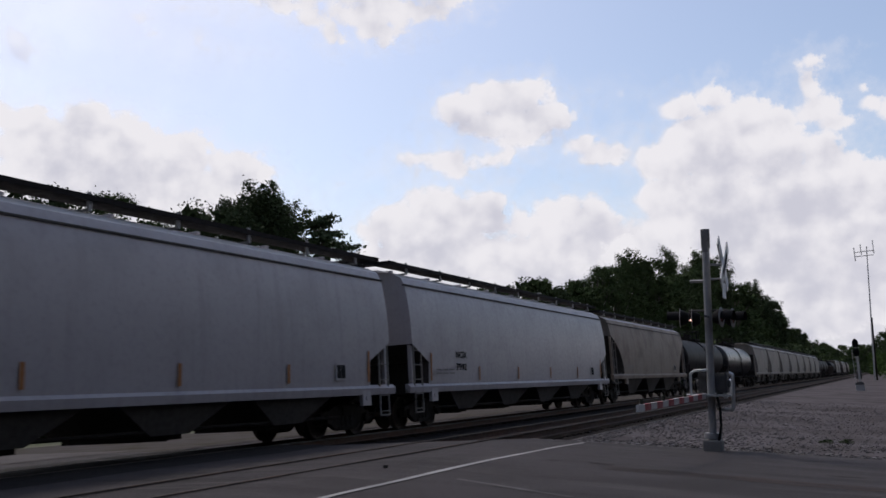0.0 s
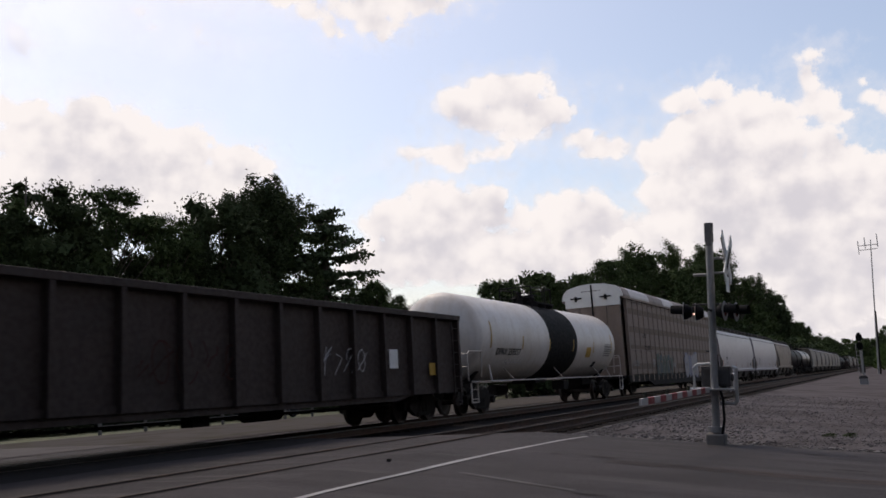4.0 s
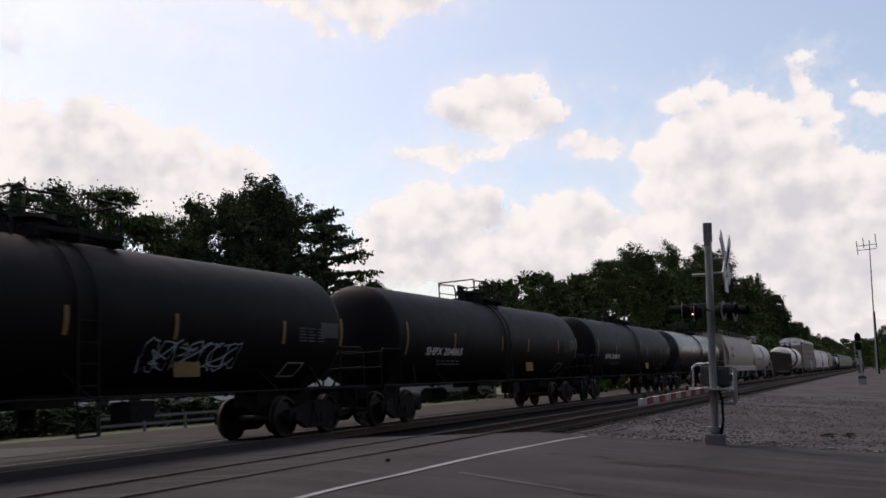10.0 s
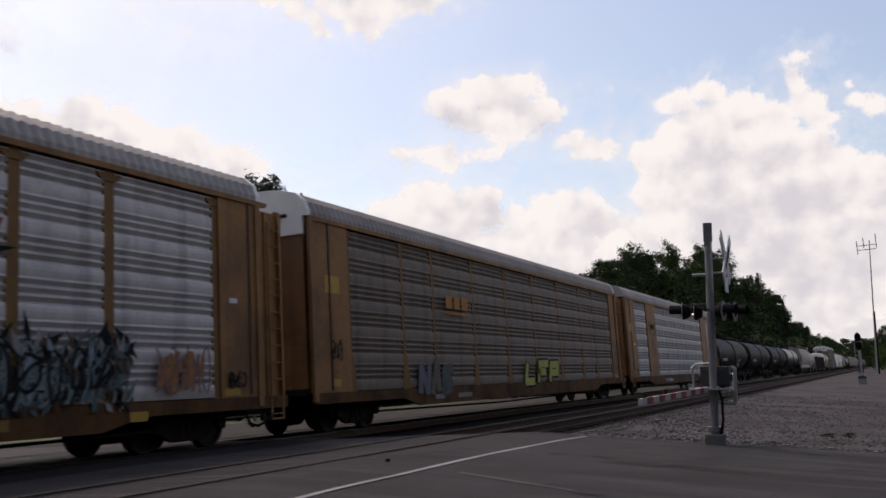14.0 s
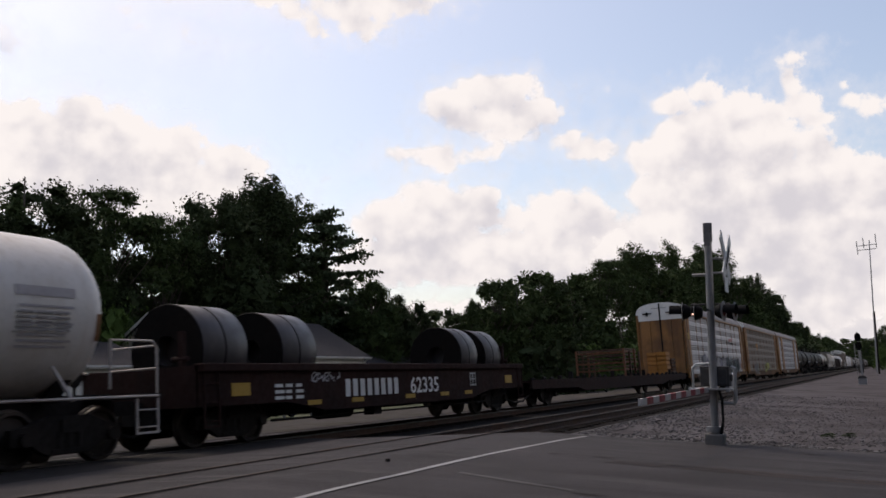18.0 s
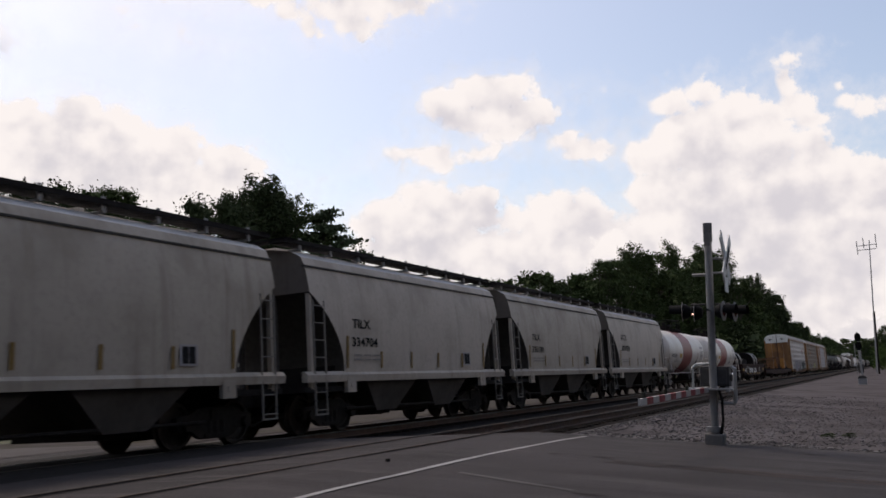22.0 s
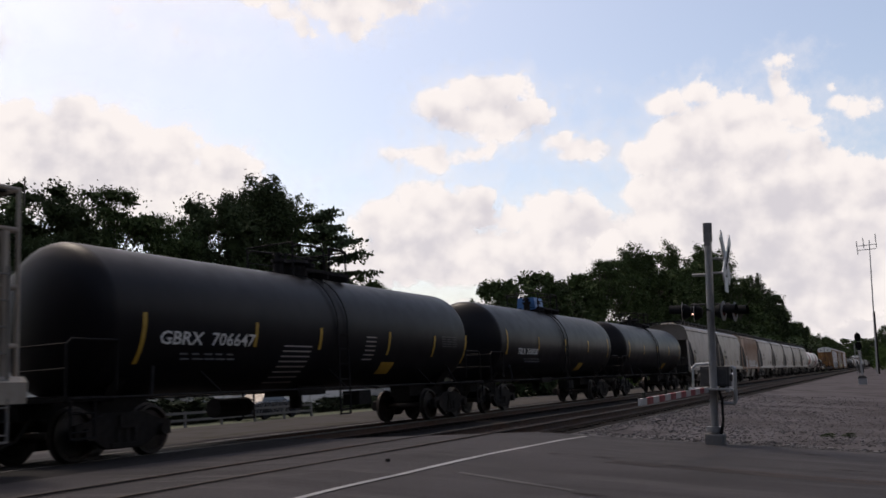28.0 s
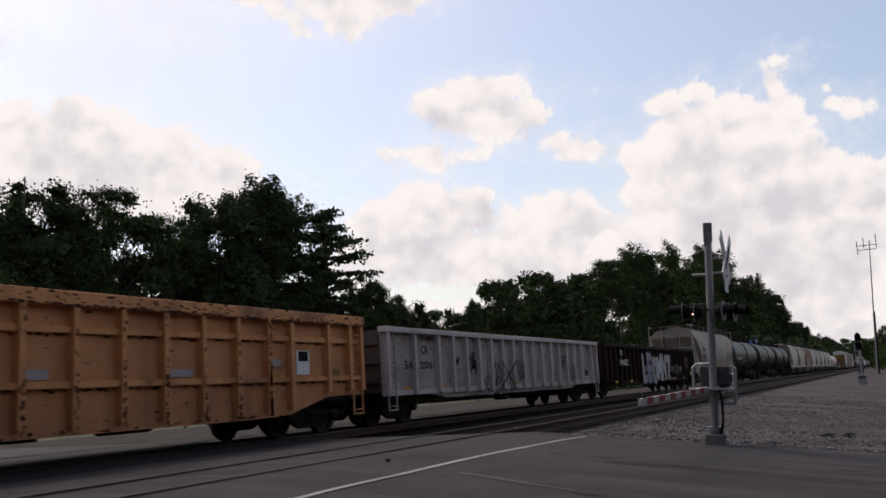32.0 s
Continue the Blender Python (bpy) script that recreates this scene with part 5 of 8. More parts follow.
def scrawl(y, z, width, height, material, seed, x=1.60, loops=5, thick=0.035):
    """A thin looping tag in one colour of spray paint."""
    def make(car):
        rnd = random.Random(seed)
        bm = bmesh.new()
        for c in range(loops):
            u = y + width * (c + 0.5) / loops
            pts = []
            a0, turn = rnd.uniform(0, 6.28), rnd.choice((-1, 1)) * rnd.uniform(4, 7.5)
            rw, rh = width / loops * rnd.uniform(0.3, 0.62), height * rnd.uniform(0.25, 0.5)
            if rnd.random() < 0.55:       # a zigzag stroke
                for k in range(rnd.randint(4, 7)):
                    pts.append((u + rnd.uniform(-1, 1) * rw * 1.3, z + height * rnd.uniform(0.02, 0.98)))
            else:
                for k in range(14):
                    a = a0 + turn * k / 13
                    pts.append((u + math.cos(a) * rw * (0.5 + k / 26), z + height / 2 + math.sin(a) * rh))
            ribbon(bm, pts, thick, x + 0.004)
            if rnd.random() < 0.7:
                q = [(u - rw, z + height * rnd.uniform(0, 0.3)), (u + rw * 0.2, z + height * rnd.uniform(0.4, 0.7)), (u + rw, z + height * rnd.uniform(0.6, 1.0))]
                ribbon(bm, q, thick, x + 0.005)
        part("graffiti", bm, material, car, "thin sprayed tag")["kind"] = "stuff"
    return make


def patch(y, z, w, h, material, x=1.605, name="sign", label=""):
    def make(car):
        bm = bmesh.new()
        box(bm, x, x + 0.006, y, y + w, z, z + h)
        part(name, bm, material, car, label)
    return make


def rust_chips(half, rows, seed):
    """Flakes of bare rust along chords and ribs, too many to pick apart."""
    def make(car):
        rnd = random.Random(seed)
        bm = bmesh.new()
        for z0, z1, x, n in rows:
            for k in range(n):
                y = rnd.uniform(-half, half)
                if x == 1.693:            # on the ribs
                    y = max(-5, min(5, round((y - 0.03) / 1.023))) * 1.023 + 0.03 + rnd.uniform(-0.04, 0.04)
                z = rnd.uniform(z0, z1)
                w, h = rnd.uniform(0.01, 0.10) * (0.45 if x == 1.693 else 1), rnd.uniform(0.006, 0.035) * (2.2 if x == 1.693 else 1)
                m = 6
                bm.faces.new([bm.verts.new((x, y + math.cos(math.tau * q / m) * w * rnd.uniform(0.6, 1), z + math.sin(math.tau * q / m) * h * rnd.uniform(0.6, 1))) for q in range(m)])
        part("rust_flake", bm, M_FLAKE, car, "flakes of dark rust")["kind"] = "stuff"
    return make


M_FLAKE = mat("bare dark rust", (0.07, 0.03, 0.02), 0.9, gloss=0.1, amount=0.6)
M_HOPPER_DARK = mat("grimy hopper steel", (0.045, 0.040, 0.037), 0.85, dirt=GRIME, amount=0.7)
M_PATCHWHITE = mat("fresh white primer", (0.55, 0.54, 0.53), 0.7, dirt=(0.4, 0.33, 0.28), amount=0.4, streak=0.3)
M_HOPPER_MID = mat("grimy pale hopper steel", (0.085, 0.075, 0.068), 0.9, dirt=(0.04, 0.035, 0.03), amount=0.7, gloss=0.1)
M_YELLOW_DULL = mat("dull yellow reflector tape", (0.21, 0.125, 0.03), 0.7, amount=0.5)
M_YELLOW_RUST = mat("rusty reflector tape", (0.20, 0.095, 0.035), 0.7, dirt=(0.10, 0.045, 0.025), amount=0.6)
M_TAPEORANGE = mat("orange reflector tape", (0.30, 0.12, 0.035), 0.65, dirt=(0.16, 0.06, 0.02), amount=0.5)
M_TAN = mat("weathered pale grey paint", (0.47, 0.415, 0.36), 0.6, gloss=0.12, dirt=(0.20, 0.16, 0.125), amount=0.4, streak=0.3)
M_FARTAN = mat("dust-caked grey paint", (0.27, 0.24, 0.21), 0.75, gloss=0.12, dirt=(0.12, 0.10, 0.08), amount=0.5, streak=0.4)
M_TAN2 = mat("dusty grey paint", (0.43, 0.38, 0.325), 0.6, gloss=0.12, dirt=(0.18, 0.14, 0.105), amount=0.45, streak=0.4)
M_TANROUND = mat("pale dusty round-sided paint", (0.36, 0.315, 0.27), 0.7, gloss=0.12, dirt=(0.20, 0.165, 0.13), amount=0.6, streak=0.25)
M_BLUEGREY = mat("clean light grey paint", (0.335, 0.312, 0.325), 0.42, dirt=(0.20, 0.18, 0.19), amount=0.35, streak=0.35)
M_BROWNH = mat("rust-stained tan paint", (0.24, 0.19, 0.15), 0.7, dirt=(0.10, 0.06, 0.04), amount=0.7, streak=0.5)
M_CEMENT = mat("dusty cream paint", (0.33, 0.285, 0.245), 0.7, dirt=(0.2, 0.17, 0.14), amount=0.5, streak=0.4)
M_PRIMER = mat("rust-streaked white paint", (0.44, 0.33, 0.26), 0.75, gloss=0.12, dirt=(0.22, 0.10, 0.055), amount=0.75, streak=0.85)
M_TANKBLK = mat("black tank paint", (0.0085, 0.0075, 0.0085), 0.55, vary=0.03, grain=2, gloss=0.07, dirt=(0.014, 0.0115, 0.012), amount=0.5, streak=0.3, bump=0.0)
M_TANKSATIN = mat("satin black tank paint", (0.009, 0.0085, 0.0105), 0.42, vary=0.03, grain=2, gloss=0.10, dirt=(0.016, 0.0145, 0.016), amount=0.4, streak=0.2, bump=0.0)
M_TANKSHINY = mat("glossy black tank paint", (0.009, 0.009, 0.011), 0.3, vary=0.03, grain=2, gloss=0.24, dirt=(0.02, 0.02, 0.02), amount=0.3, bump=0.0)
M_TANKWHITE = mat("white tank paint", (0.58, 0.55, 0.52), 0.45, dirt=(0.40, 0.33, 0.26), amount=0.4, streak=0.45, bump=0.05)
M_TANKGREY = mat("dusty white tank paint", (0.40, 0.37, 0.345), 0.55, dirt=(0.22, 0.19, 0.16), amount=0.6, streak=0.5)
M_RAILWHITE = mat("rust-stained white rail paint", (0.46, 0.42, 0.39), 0.6, dirt=(0.22, 0.13, 0.09), amount=0.6)
M_BANDRED = mat("faded red band", (0.20, 0.034, 0.028), 0.5, dirt=(0.14, 0.04, 0.03), amount=0.4, streak=0.3)
M_BANDBLK = mat("black tar band", (0.008, 0.008, 0.009), 0.75, gloss=0.08)
M_RACKGREY = mat("drab grey-brown rack paint", (0.218, 0.168, 0.138), 0.75, dirt=(0.14, 0.104, 0.082), amount=0.6, streak=0.55)
M_RACKVENT = mat("perforated drab sheet", (0.19, 0.147, 0.12), 0.85, dirt=(0.13, 0.098, 0.08), amount=0.6, grain=45, bump=0.6, gloss=0.1)
M_RACKROOF = mat("galvanised roof sheet", (0.34, 0.31, 0.30), 0.65, 0.15, dirt=(0.14, 0.115, 0.10), amount=0.5, streak=0.3)
M_ROOFNEW = mat("bright new roof sheet", (0.54, 0.52, 0.51), 0.5, 0.25, dirt=(0.42, 0.39, 0.37), amount=0.4)
M_RACKROOF2 = mat("dusty brown-grey roof sheet", (0.27, 0.235, 0.22), 0.6, 0.2, dirt=(0.16, 0.135, 0.12), amount=0.6)
M_RACKYEL = mat("dirty ochre rack paint", (0.28, 0.13, 0.038), 0.7, dirt=(0.085, 0.04, 0.02), amount=0.75, streak=0.5)
M_RACKSILL = mat("grimy ochre sill paint", (0.12, 0.058, 0.024), 0.8, gloss=0.15, dirt=(0.035, 0.02, 0.014), amount=0.85, streak=0.6)
M_RACKPOST = mat("faded ochre post paint", (0.22, 0.125, 0.055), 0.75, gloss=0.15, dirt=(0.10, 0.06, 0.035), amount=0.6, streak=0.5)
M_SCREEN = mat("galvanised screen", (0.50, 0.48, 0.485), 0.5, 0.25, dirt=(0.25, 0.23, 0.235), amount=0.7, streak=0.75)
M_SCREENBLUE = mat("dull blue-grey galvanised screen", (0.35, 0.34, 0.36), 0.5, 0.25, dirt=(0.15, 0.14, 0.15), amount=0.8, streak=0.7)
M_SCREENDK = mat("dust-darkened screen", (0.185, 0.148, 0.122), 0.65, 0.15, dirt=(0.075, 0.062, 0.055), amount=0.6, streak=0.6)
M_GONRUST = mat("oxide-brown gondola paint", (0.052, 0.019, 0.014), 0.85, gloss=0.2, dirt=(0.022, 0.013, 0.011), amount=0.7, streak=0.5)
M_COILRUST = mat("grimy dark oxide paint", (0.028, 0.0115, 0.0095), 0.85, gloss=0.15, dirt=(0.015, 0.009, 0.008), amount=0.7, streak=0.5)
M_GONDARK = mat("dark rusted gondola steel", (0.035, 0.022, 0.018), 0.8, dirt=(0.02, 0.014, 0.012), amount=0.6, streak=0.4)
M_GONWHITE = mat("chalky white gondola paint", (0.40, 0.355, 0.345), 0.85, dirt=(0.16, 0.118, 0.10), amount=0.75, streak=0.65)
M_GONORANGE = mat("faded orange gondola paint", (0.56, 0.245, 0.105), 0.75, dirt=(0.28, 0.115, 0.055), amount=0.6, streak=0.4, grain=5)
M_PLATEORANGE = mat("orange reflective plate", (0.58, 0.26, 0.05), 0.6, dirt=(0.3, 0.13, 0.04), amount=0.4)
M_GONRIBW = mat("chalky rib paint", (0.50, 0.45, 0.44), 0.75, dirt=(0.22, 0.165, 0.145), amount=0.4, streak=0.3)
M_SPRAYLAV = mat("spray lavender grey", (0.17, 0.175, 0.25), 0.65, dirt=(0.1, 0.1, 0.13), amount=0.5)
M_FLAKERED = mat("spray dull pink", (0.20, 0.09, 0.085), 0.7, amount=0.5)
M_GONRIBDK = mat("soot-dark oxide paint", (0.022, 0.011, 0.009), 0.85, gloss=0.15, dirt=(0.014, 0.009, 0.008), amount=0.6)
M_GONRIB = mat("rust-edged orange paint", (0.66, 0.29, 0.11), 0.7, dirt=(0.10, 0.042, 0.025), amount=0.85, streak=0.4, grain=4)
M_SPRAYS = [mat("spray " + n, c, 0.6, amount=0.25) for n, c in (("silver", (0.36, 0.36, 0.38)), ("teal", (0.05, 0.10, 0.115)), ("violet", (0.19, 0.16, 0.26)), ("lime", (0.33, 0.34, 0.05)), ("pale blue", (0.22, 0.28, 0.34)), ("red", (0.35, 0.05, 0.04)))]
M_SPRAYICE = mat("spray icy blue", (0.45, 0.52, 0.60), 0.6, amount=0.2)
M_SPRAYDK = mat("spray dark teal", (0.028, 0.05, 0.06), 0.6, amount=0.4)
SILVER, TEAL, VIOLET, LIME, PALEBLUE, SPRAYRED = M_SPRAYS
SILVERDULL = mat("spray dull silver", (0.27, 0.26, 0.27), 0.65, dirt=(0.15, 0.14, 0.14), amount=0.5)
M_SPRAYVIO = mat("spray grey violet", (0.12, 0.11, 0.16), 0.65, amount=0.4)
M_SPRAYGREEN = mat("spray drab green", (0.06, 0.085, 0.065), 0.7, amount=0.5)
TEALPALE = mat("spray pale teal", (0.13, 0.19, 0.20), 0.65, amount=0.4)
M_FAINT = mat("faded grey stencil paint", (0.25, 0.235, 0.225), 0.75, gloss=0.1, amount=0.4)
M_FAINTDARK = mat("faded stencil paint on black", (0.09, 0.088, 0.09), 0.75, gloss=0.1, amount=0.4)
M_ENDSHADE = mat("grimy end sheet", (0.15, 0.13, 0.115), 0.85, gloss=0.1, dirt=(0.07, 0.06, 0.05), amount=0.6, streak=0.4)
M_LADDER = mat("dull grey ladder paint", (0.20, 0.185, 0.17), 0.7, gloss=0.15, dirt=(0.09, 0.07, 0.055), amount=0.5)
M_ROOFLIT = mat("sun-bleached roof paint", (0.60, 0.585, 0.575), 0.6, gloss=0.15, dirt=(0.42, 0.39, 0.36), amount=0.5)


def flat_car(tail, head):
    car = new_car("flat_car", "rusty flat car loaded with orange steel rack frames", tail, head, "freight train")
    half = car["half"]
    e = half - 0.5
    bm = bmesh.new()
    box(bm, -1.5, 1.5, -e, e, 0.94, 1.02)
    part("deck", bm, M_COILRUST, car)
    for s in (-1, 1):
        bm = bmesh.new()
        prism(bm, [(-e, 0.70), (-e + 5.4, 0.66), (-e + 6.6, 0.50), (e - 6.6, 0.50), (e - 5.4, 0.66), (e, 0.70), (e, 1.03), (-e, 1.03)], "x", *sorted((s * 1.44, s * 1.54)))
        part("side_sill", bm, M_COILRUST, car)
    bm = bmesh.new()
    box(bm, -0.35, 0.35, -half + 0.6, half - 0.6, 0.45, 0.94)
    part("centre_sill", bm, M_UNDER, car)
    rnd = random.Random(4)
    # tie-down winches and chain lugs along the deck's edge
    for k in range(26):
        y = -e + 0.7 + (2 * e - 1.4) * k / 25 + rnd.uniform(-0.2, 0.2)
        bm = bmesh.new()
        h = 0.30 if k % 6 == 4 else rnd.choice((0.05, 0.08, 0.13))
        box(bm, 1.26, 1.42, y - 0.06, y + 0.06, 1.02, 1.02 + h)
        rod(bm, (1.34, y - 0.13, 1.04 + h * 0.6), (1.34, y + 0.13, 1.04 + h * 0.6), 0.055, 8)
        part("tie_down", bm, M_UNDER, car)
    # open rack frames standing on the deck: uprights, rails and cross pieces
    c0, c1 = 0.2, 3.3
    for x in (-1.32, 1.22):
        for k, y in enumerate((c0, c0 + 1.1, c0 + 2.1, c1)):
            bm = bmesh.new()
            box(bm, x, x + 0.09, y - 0.05, y + 0.05, 1.02, 2.45 - 0.12 * (k % 2))
            part("stanchion", bm, M_FRAME_BROWN if k % 2 else M_FRAME_ORANGE, car)
    for r, (z, m) in enumerate(((1.34, 0), (1.52, 1), (1.72, 0), (1.90, 1), (2.10, 1), (2.26, 0), (2.40, 1))):
        bm = bmesh.new()
        ln0, ln1 = c0 + rnd.uniform(0, 0.15), c1 - rnd.uniform(0, 0.5)
        h = 0.10 if m == 0 else 0.065
        for x in (-1.25, -0.2, 1.16):
            box(bm, x, x + 0.07, ln0, ln1, z, z + h)
        for k in range(5):
            y = ln0 + (ln1 - ln0) * (k + 0.5) / 5
            box(bm, -1.25, 1.2, y - 0.03, y + 0.03, z + 0.01, z + 0.06)
        part("rack_frame", bm, M_FRAME_BROWN if m else M_FRAME_ORANGE, car, "faded orange steel rack frame")
    bm = bmesh.new()
    for y in (c0 + 0.7, c0 + 1.9):
        pipe(bm, [(1.30, y, 1.5), (1.33, y + 0.1, 1.2), (1.36, y + 0.35, 1.08), (1.33, y + 0.6, 1.25), (1.30, y + 0.66, 1.6)], 0.02)
    part("tie_strap", bm, M_UNDER, car)
    # stacks of ochre beams near the leading end
    for y0, y1, z1, m in ((11.3, 12.5, 2.45, 0), (12.9, 14.1, 2.05, 1)):
        for r in range(5):
            bm = bmesh.new()
            z = 1.04 + (z1 - 1.04) * r / 5
            hh = (z1 - 1.04) / 5
            for x in (-0.2, 0.42):
                box(bm, x, x + 0.58, y0 + 0.06 * (r % 2), y1 - 0.08 * (r % 3), z + 0.05, z + hh - 0.02)
            for y in (y0 + 0.3, y1 - 0.3):
                box(bm, -0.2, 1.0, y - 0.05, y + 0.05, z, z + 0.05)
            part("stacked_beam", bm, M_FRAME_BROWN if m else M_FRAME_YELLOW, car, "ochre steel beams on timber packing")
    bm = bmesh.new()
    pipe(bm, [(1.25, -half + 1.3, 0.62), (1.28, -half + 0.9, 0.52), (1.2, -half + 0.3, 0.30), (1.15, -half - 0.5, 0.26), (1.1, -half - 1.0, 0.42)], 0.035)
    part("air_hose", bm, M_UNDER, car)
    trucks(car, half - 3.3)
    return car


def coil_car(tail, head):
    car = new_car("coil_car", "oxide-brown steel car carrying big coils of sheet steel", tail, head, "freight train")
    half = car["half"]
    e = half - 0.55
    for s in (-1, 1):
        bm = bmesh.new()
        prism(bm, [(-e, 0.80), (-e + 2.9, 0.80), (-e + 4.4, 0.56), (e - 4.4, 0.56), (e - 2.9, 0.80), (e, 0.80), (e, 1.50), (-e, 1.50)], "x", *sorted((s * 1.46, s * 1.52)))
        part("side", bm, M_COILRUST, car)
        bm = bmesh.new()
        box(bm, *sorted((s * 1.40, s * 1.62)), -e, e, 1.47, 1.63)
        part("chord", bm, M_COILRUST, car, bevel=0.02)
        bm = bmesh.new()
        box(bm, -1.5, 1.5, *sorted((s * (e - 0.1), s * e)), 0.80, 1.6)
        part("end_wall", bm, M_COILRUST, car)
        for sx in (-1, 1):
            ladder(car, M_COILRUST, sx * 1.58, s * (e - 0.3), 0.40, 1.5, width=0.42)
        bm = bmesh.new()
        box(bm, 0.86, 0.98, *sorted((s * (e - 0.16), s * (e - 0.28))), 1.5, 2.3)
        rod(bm, (0.7, s * (e - 0.2), 1.75), (1.1, s * (e - 0.2), 1.75), 0.05, 8)
        part("stake", bm, M_COILRUST, car)
    bm = bmesh.new()
    box(bm, -1.45, 1.45, -e + 0.1, e - 0.1, 0.82, 1.02)
    box(bm, -0.4, 0.4, -half + 0.5, half - 0.5, 0.5, 0.82)
    part("floor", bm, M_UNDER, car)
    for k in range(8):                # the road's name, as plain blocks of letter size
        patch(-3.28 + 0.345 * k, 0.84, 0.21, 0.42, M_LETTER_W, 1.525, "name_block")(car)
    lettering("62335", 0.60, M_LETTER_W, car, 1.53, 0.03, 0.84, 1.75)
    bm = bmesh.new()
    bars(bm, 1.525, -6.1, 1.12, 1.15, 3, 0.07, 0.06, 9, 3)
    part("stencil", bm, M_LETTER_W, car)["kind"] = "stuff"
    bm = bmesh.new()
    for a, b in ((4.05, 4.08), (4.24, 4.27), (4.43, 4.46)):
        box(bm, 1.525, 1.53, a, b, 0.95, 1.35)
    for a, b in ((0.95, 0.98), (1.14, 1.17), (1.32, 1.35)):
        box(bm, 1.525, 1.53, 4.08, 4.43, a, b)
    part("data_plate", bm, M_LETTER_W, car)
    for q in (-4.9, -3.0, -0.25, 1.9, 3.6):
        patch(q, 0.70, 0.55, 0.11, M_YELLOW, 1.525, "reflector")(car)
    for q in (-e + 0.95, e - 1.55):
        patch(q, 0.98, 0.6, 0.26, M_YELLOW, 1.525, "yellow_plate")(car)
    scrawl(-4.7, 1.2, 1.25, 0.25, SILVER, 5, 1.525, 5, 0.03)(car)
    bm = bmesh.new()
    rod(bm, (0.9, -3.6, 0.5), (0.9, -2.2, 0.5), 0.17, 12)
    box(bm, 1.0, 1.3, -1.6, -1.2, 0.34, 0.56)
    pipe(bm, [(1.2, -half + 3.2, 0.42), (1.2, half - 3.2, 0.42)], 0.025)
    part("brake_gear", bm, M_UNDER, car)
    trucks(car, half - 2.1)
    # the coils: wound sheet with a dark eye, lying in the trough
    for y, r, ln in ((-7.0, 0.97, 1.45), (-4.3, 0.95, 1.4), (5.4, 0.95, 1.3), (7.45, 0.94, 1.4)):
        bm = bmesh.new()
        z = 1.02 + r
        prof = [(0.30, -ln / 2 + 0.35), (0.31, -ln / 2)]
        prof += [(0.34 + (r - 0.36) * k / 9, -ln / 2 - (0.012 if k % 2 else 0.0)) for k in range(10)]
        prof += [(r, -ln / 2 + 0.02), (r, ln / 2 - 0.02)]
        prof += [(0.34 + (r - 0.36) * k / 9, ln / 2 + (0.012 if k % 2 else 0.0)) for k in range(9, -1, -1)] + [(0.31, ln / 2), (0.30, ln / 2 - 0.35)]
        turned(bm, prof, 48, "y")
        for f in bm.faces:
            n = f.calc_center_median()
            if abs(abs(n.y) - ln / 2) < 0.02 and math.hypot(n.x, n.z) < r - 0.005:
                f.material_index = 1
        ob = part("steel_coil", bm, M_COIL, car, "coil of blue-grey sheet steel", smooth=True)
        ob.data.materials.append(M_COILEND)
        ob.location = (0.0, y, z)
        bm = bmesh.new()
        turned(bm, [(r - 0.005, -0.02), (r + 0.008, -0.02), (r + 0.008, 0.02), (r - 0.005, 0.02)], 44, "y")
        part("strap", bm, M_UNDER, ob)
    return car


M_FRAME_ORANGE = mat("faded orange steel", (0.15, 0.06, 0.026), 0.75, dirt=RUST, amount=0.7)
M_FRAME_BROWN = mat("rusty brown steel", (0.07, 0.037, 0.023), 0.8, dirt=RUST, amount=0.7)
M_FRAME_YELLOW = mat("ochre painted steel", (0.36, 0.15, 0.025), 0.7, dirt=(0.16, 0.07, 0.03), amount=0.6)
M_COIL = mat("oiled sheet steel", (0.052, 0.048, 0.052), 0.5, 0.45, dirt=(0.05, 0.043, 0.042), amount=0.5, grain=3, bump=0.05)
M_COILEND = mat("dark sheet edges", (0.009, 0.008, 0.008), 0.9, gloss=0.05, dirt=(0.02, 0.012, 0.009), amount=0.2)

RACK_POSTS = [-12.0, -9.2, -7.3, -4.42, -1.58, 1.2, 4.11, 7.04, 9.06, 11.63]

# the cars from the head of what is in view to the last one, by the places of their couplings
GREY_H = "pale grey covered hopper car with dusty, streaked sides"
BLACK_T = "black tank car with yellow reflector strips"
far = 61.6
for k, kind in enumerate("ts" + "h" * 8 + "ttgthhghhgh"):
    ln = 17.8 if kind in "ts" else 18.0 if kind == "g" else 12.8
    if kind in "ts":
        tank_car(far, far + ln, M_TANKSHINY if kind == "s" else M_TANKBLK, BLACK_T, tape=0)
    elif kind == "h":
        # far hoppers wear a darker copy of the pale paint for the trees' shade
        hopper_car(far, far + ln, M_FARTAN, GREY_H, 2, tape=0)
    else:
        gondola(far, far + ln, M_GONDARK, "dark rusty gondola car", ribs=11)
    far += ln
hopper_car(42.7, 61.6, M_BROWNH, "tan covered hopper car stained brown with rust", 3, tape=0, cut=2.0, z_top=3.3, z_knee=1.4)
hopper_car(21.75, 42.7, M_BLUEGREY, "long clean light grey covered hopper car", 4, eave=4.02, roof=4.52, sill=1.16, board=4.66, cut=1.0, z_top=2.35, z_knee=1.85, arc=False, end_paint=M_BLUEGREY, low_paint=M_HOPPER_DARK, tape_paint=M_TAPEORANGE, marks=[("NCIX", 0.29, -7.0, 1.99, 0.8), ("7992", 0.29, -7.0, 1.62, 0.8)])
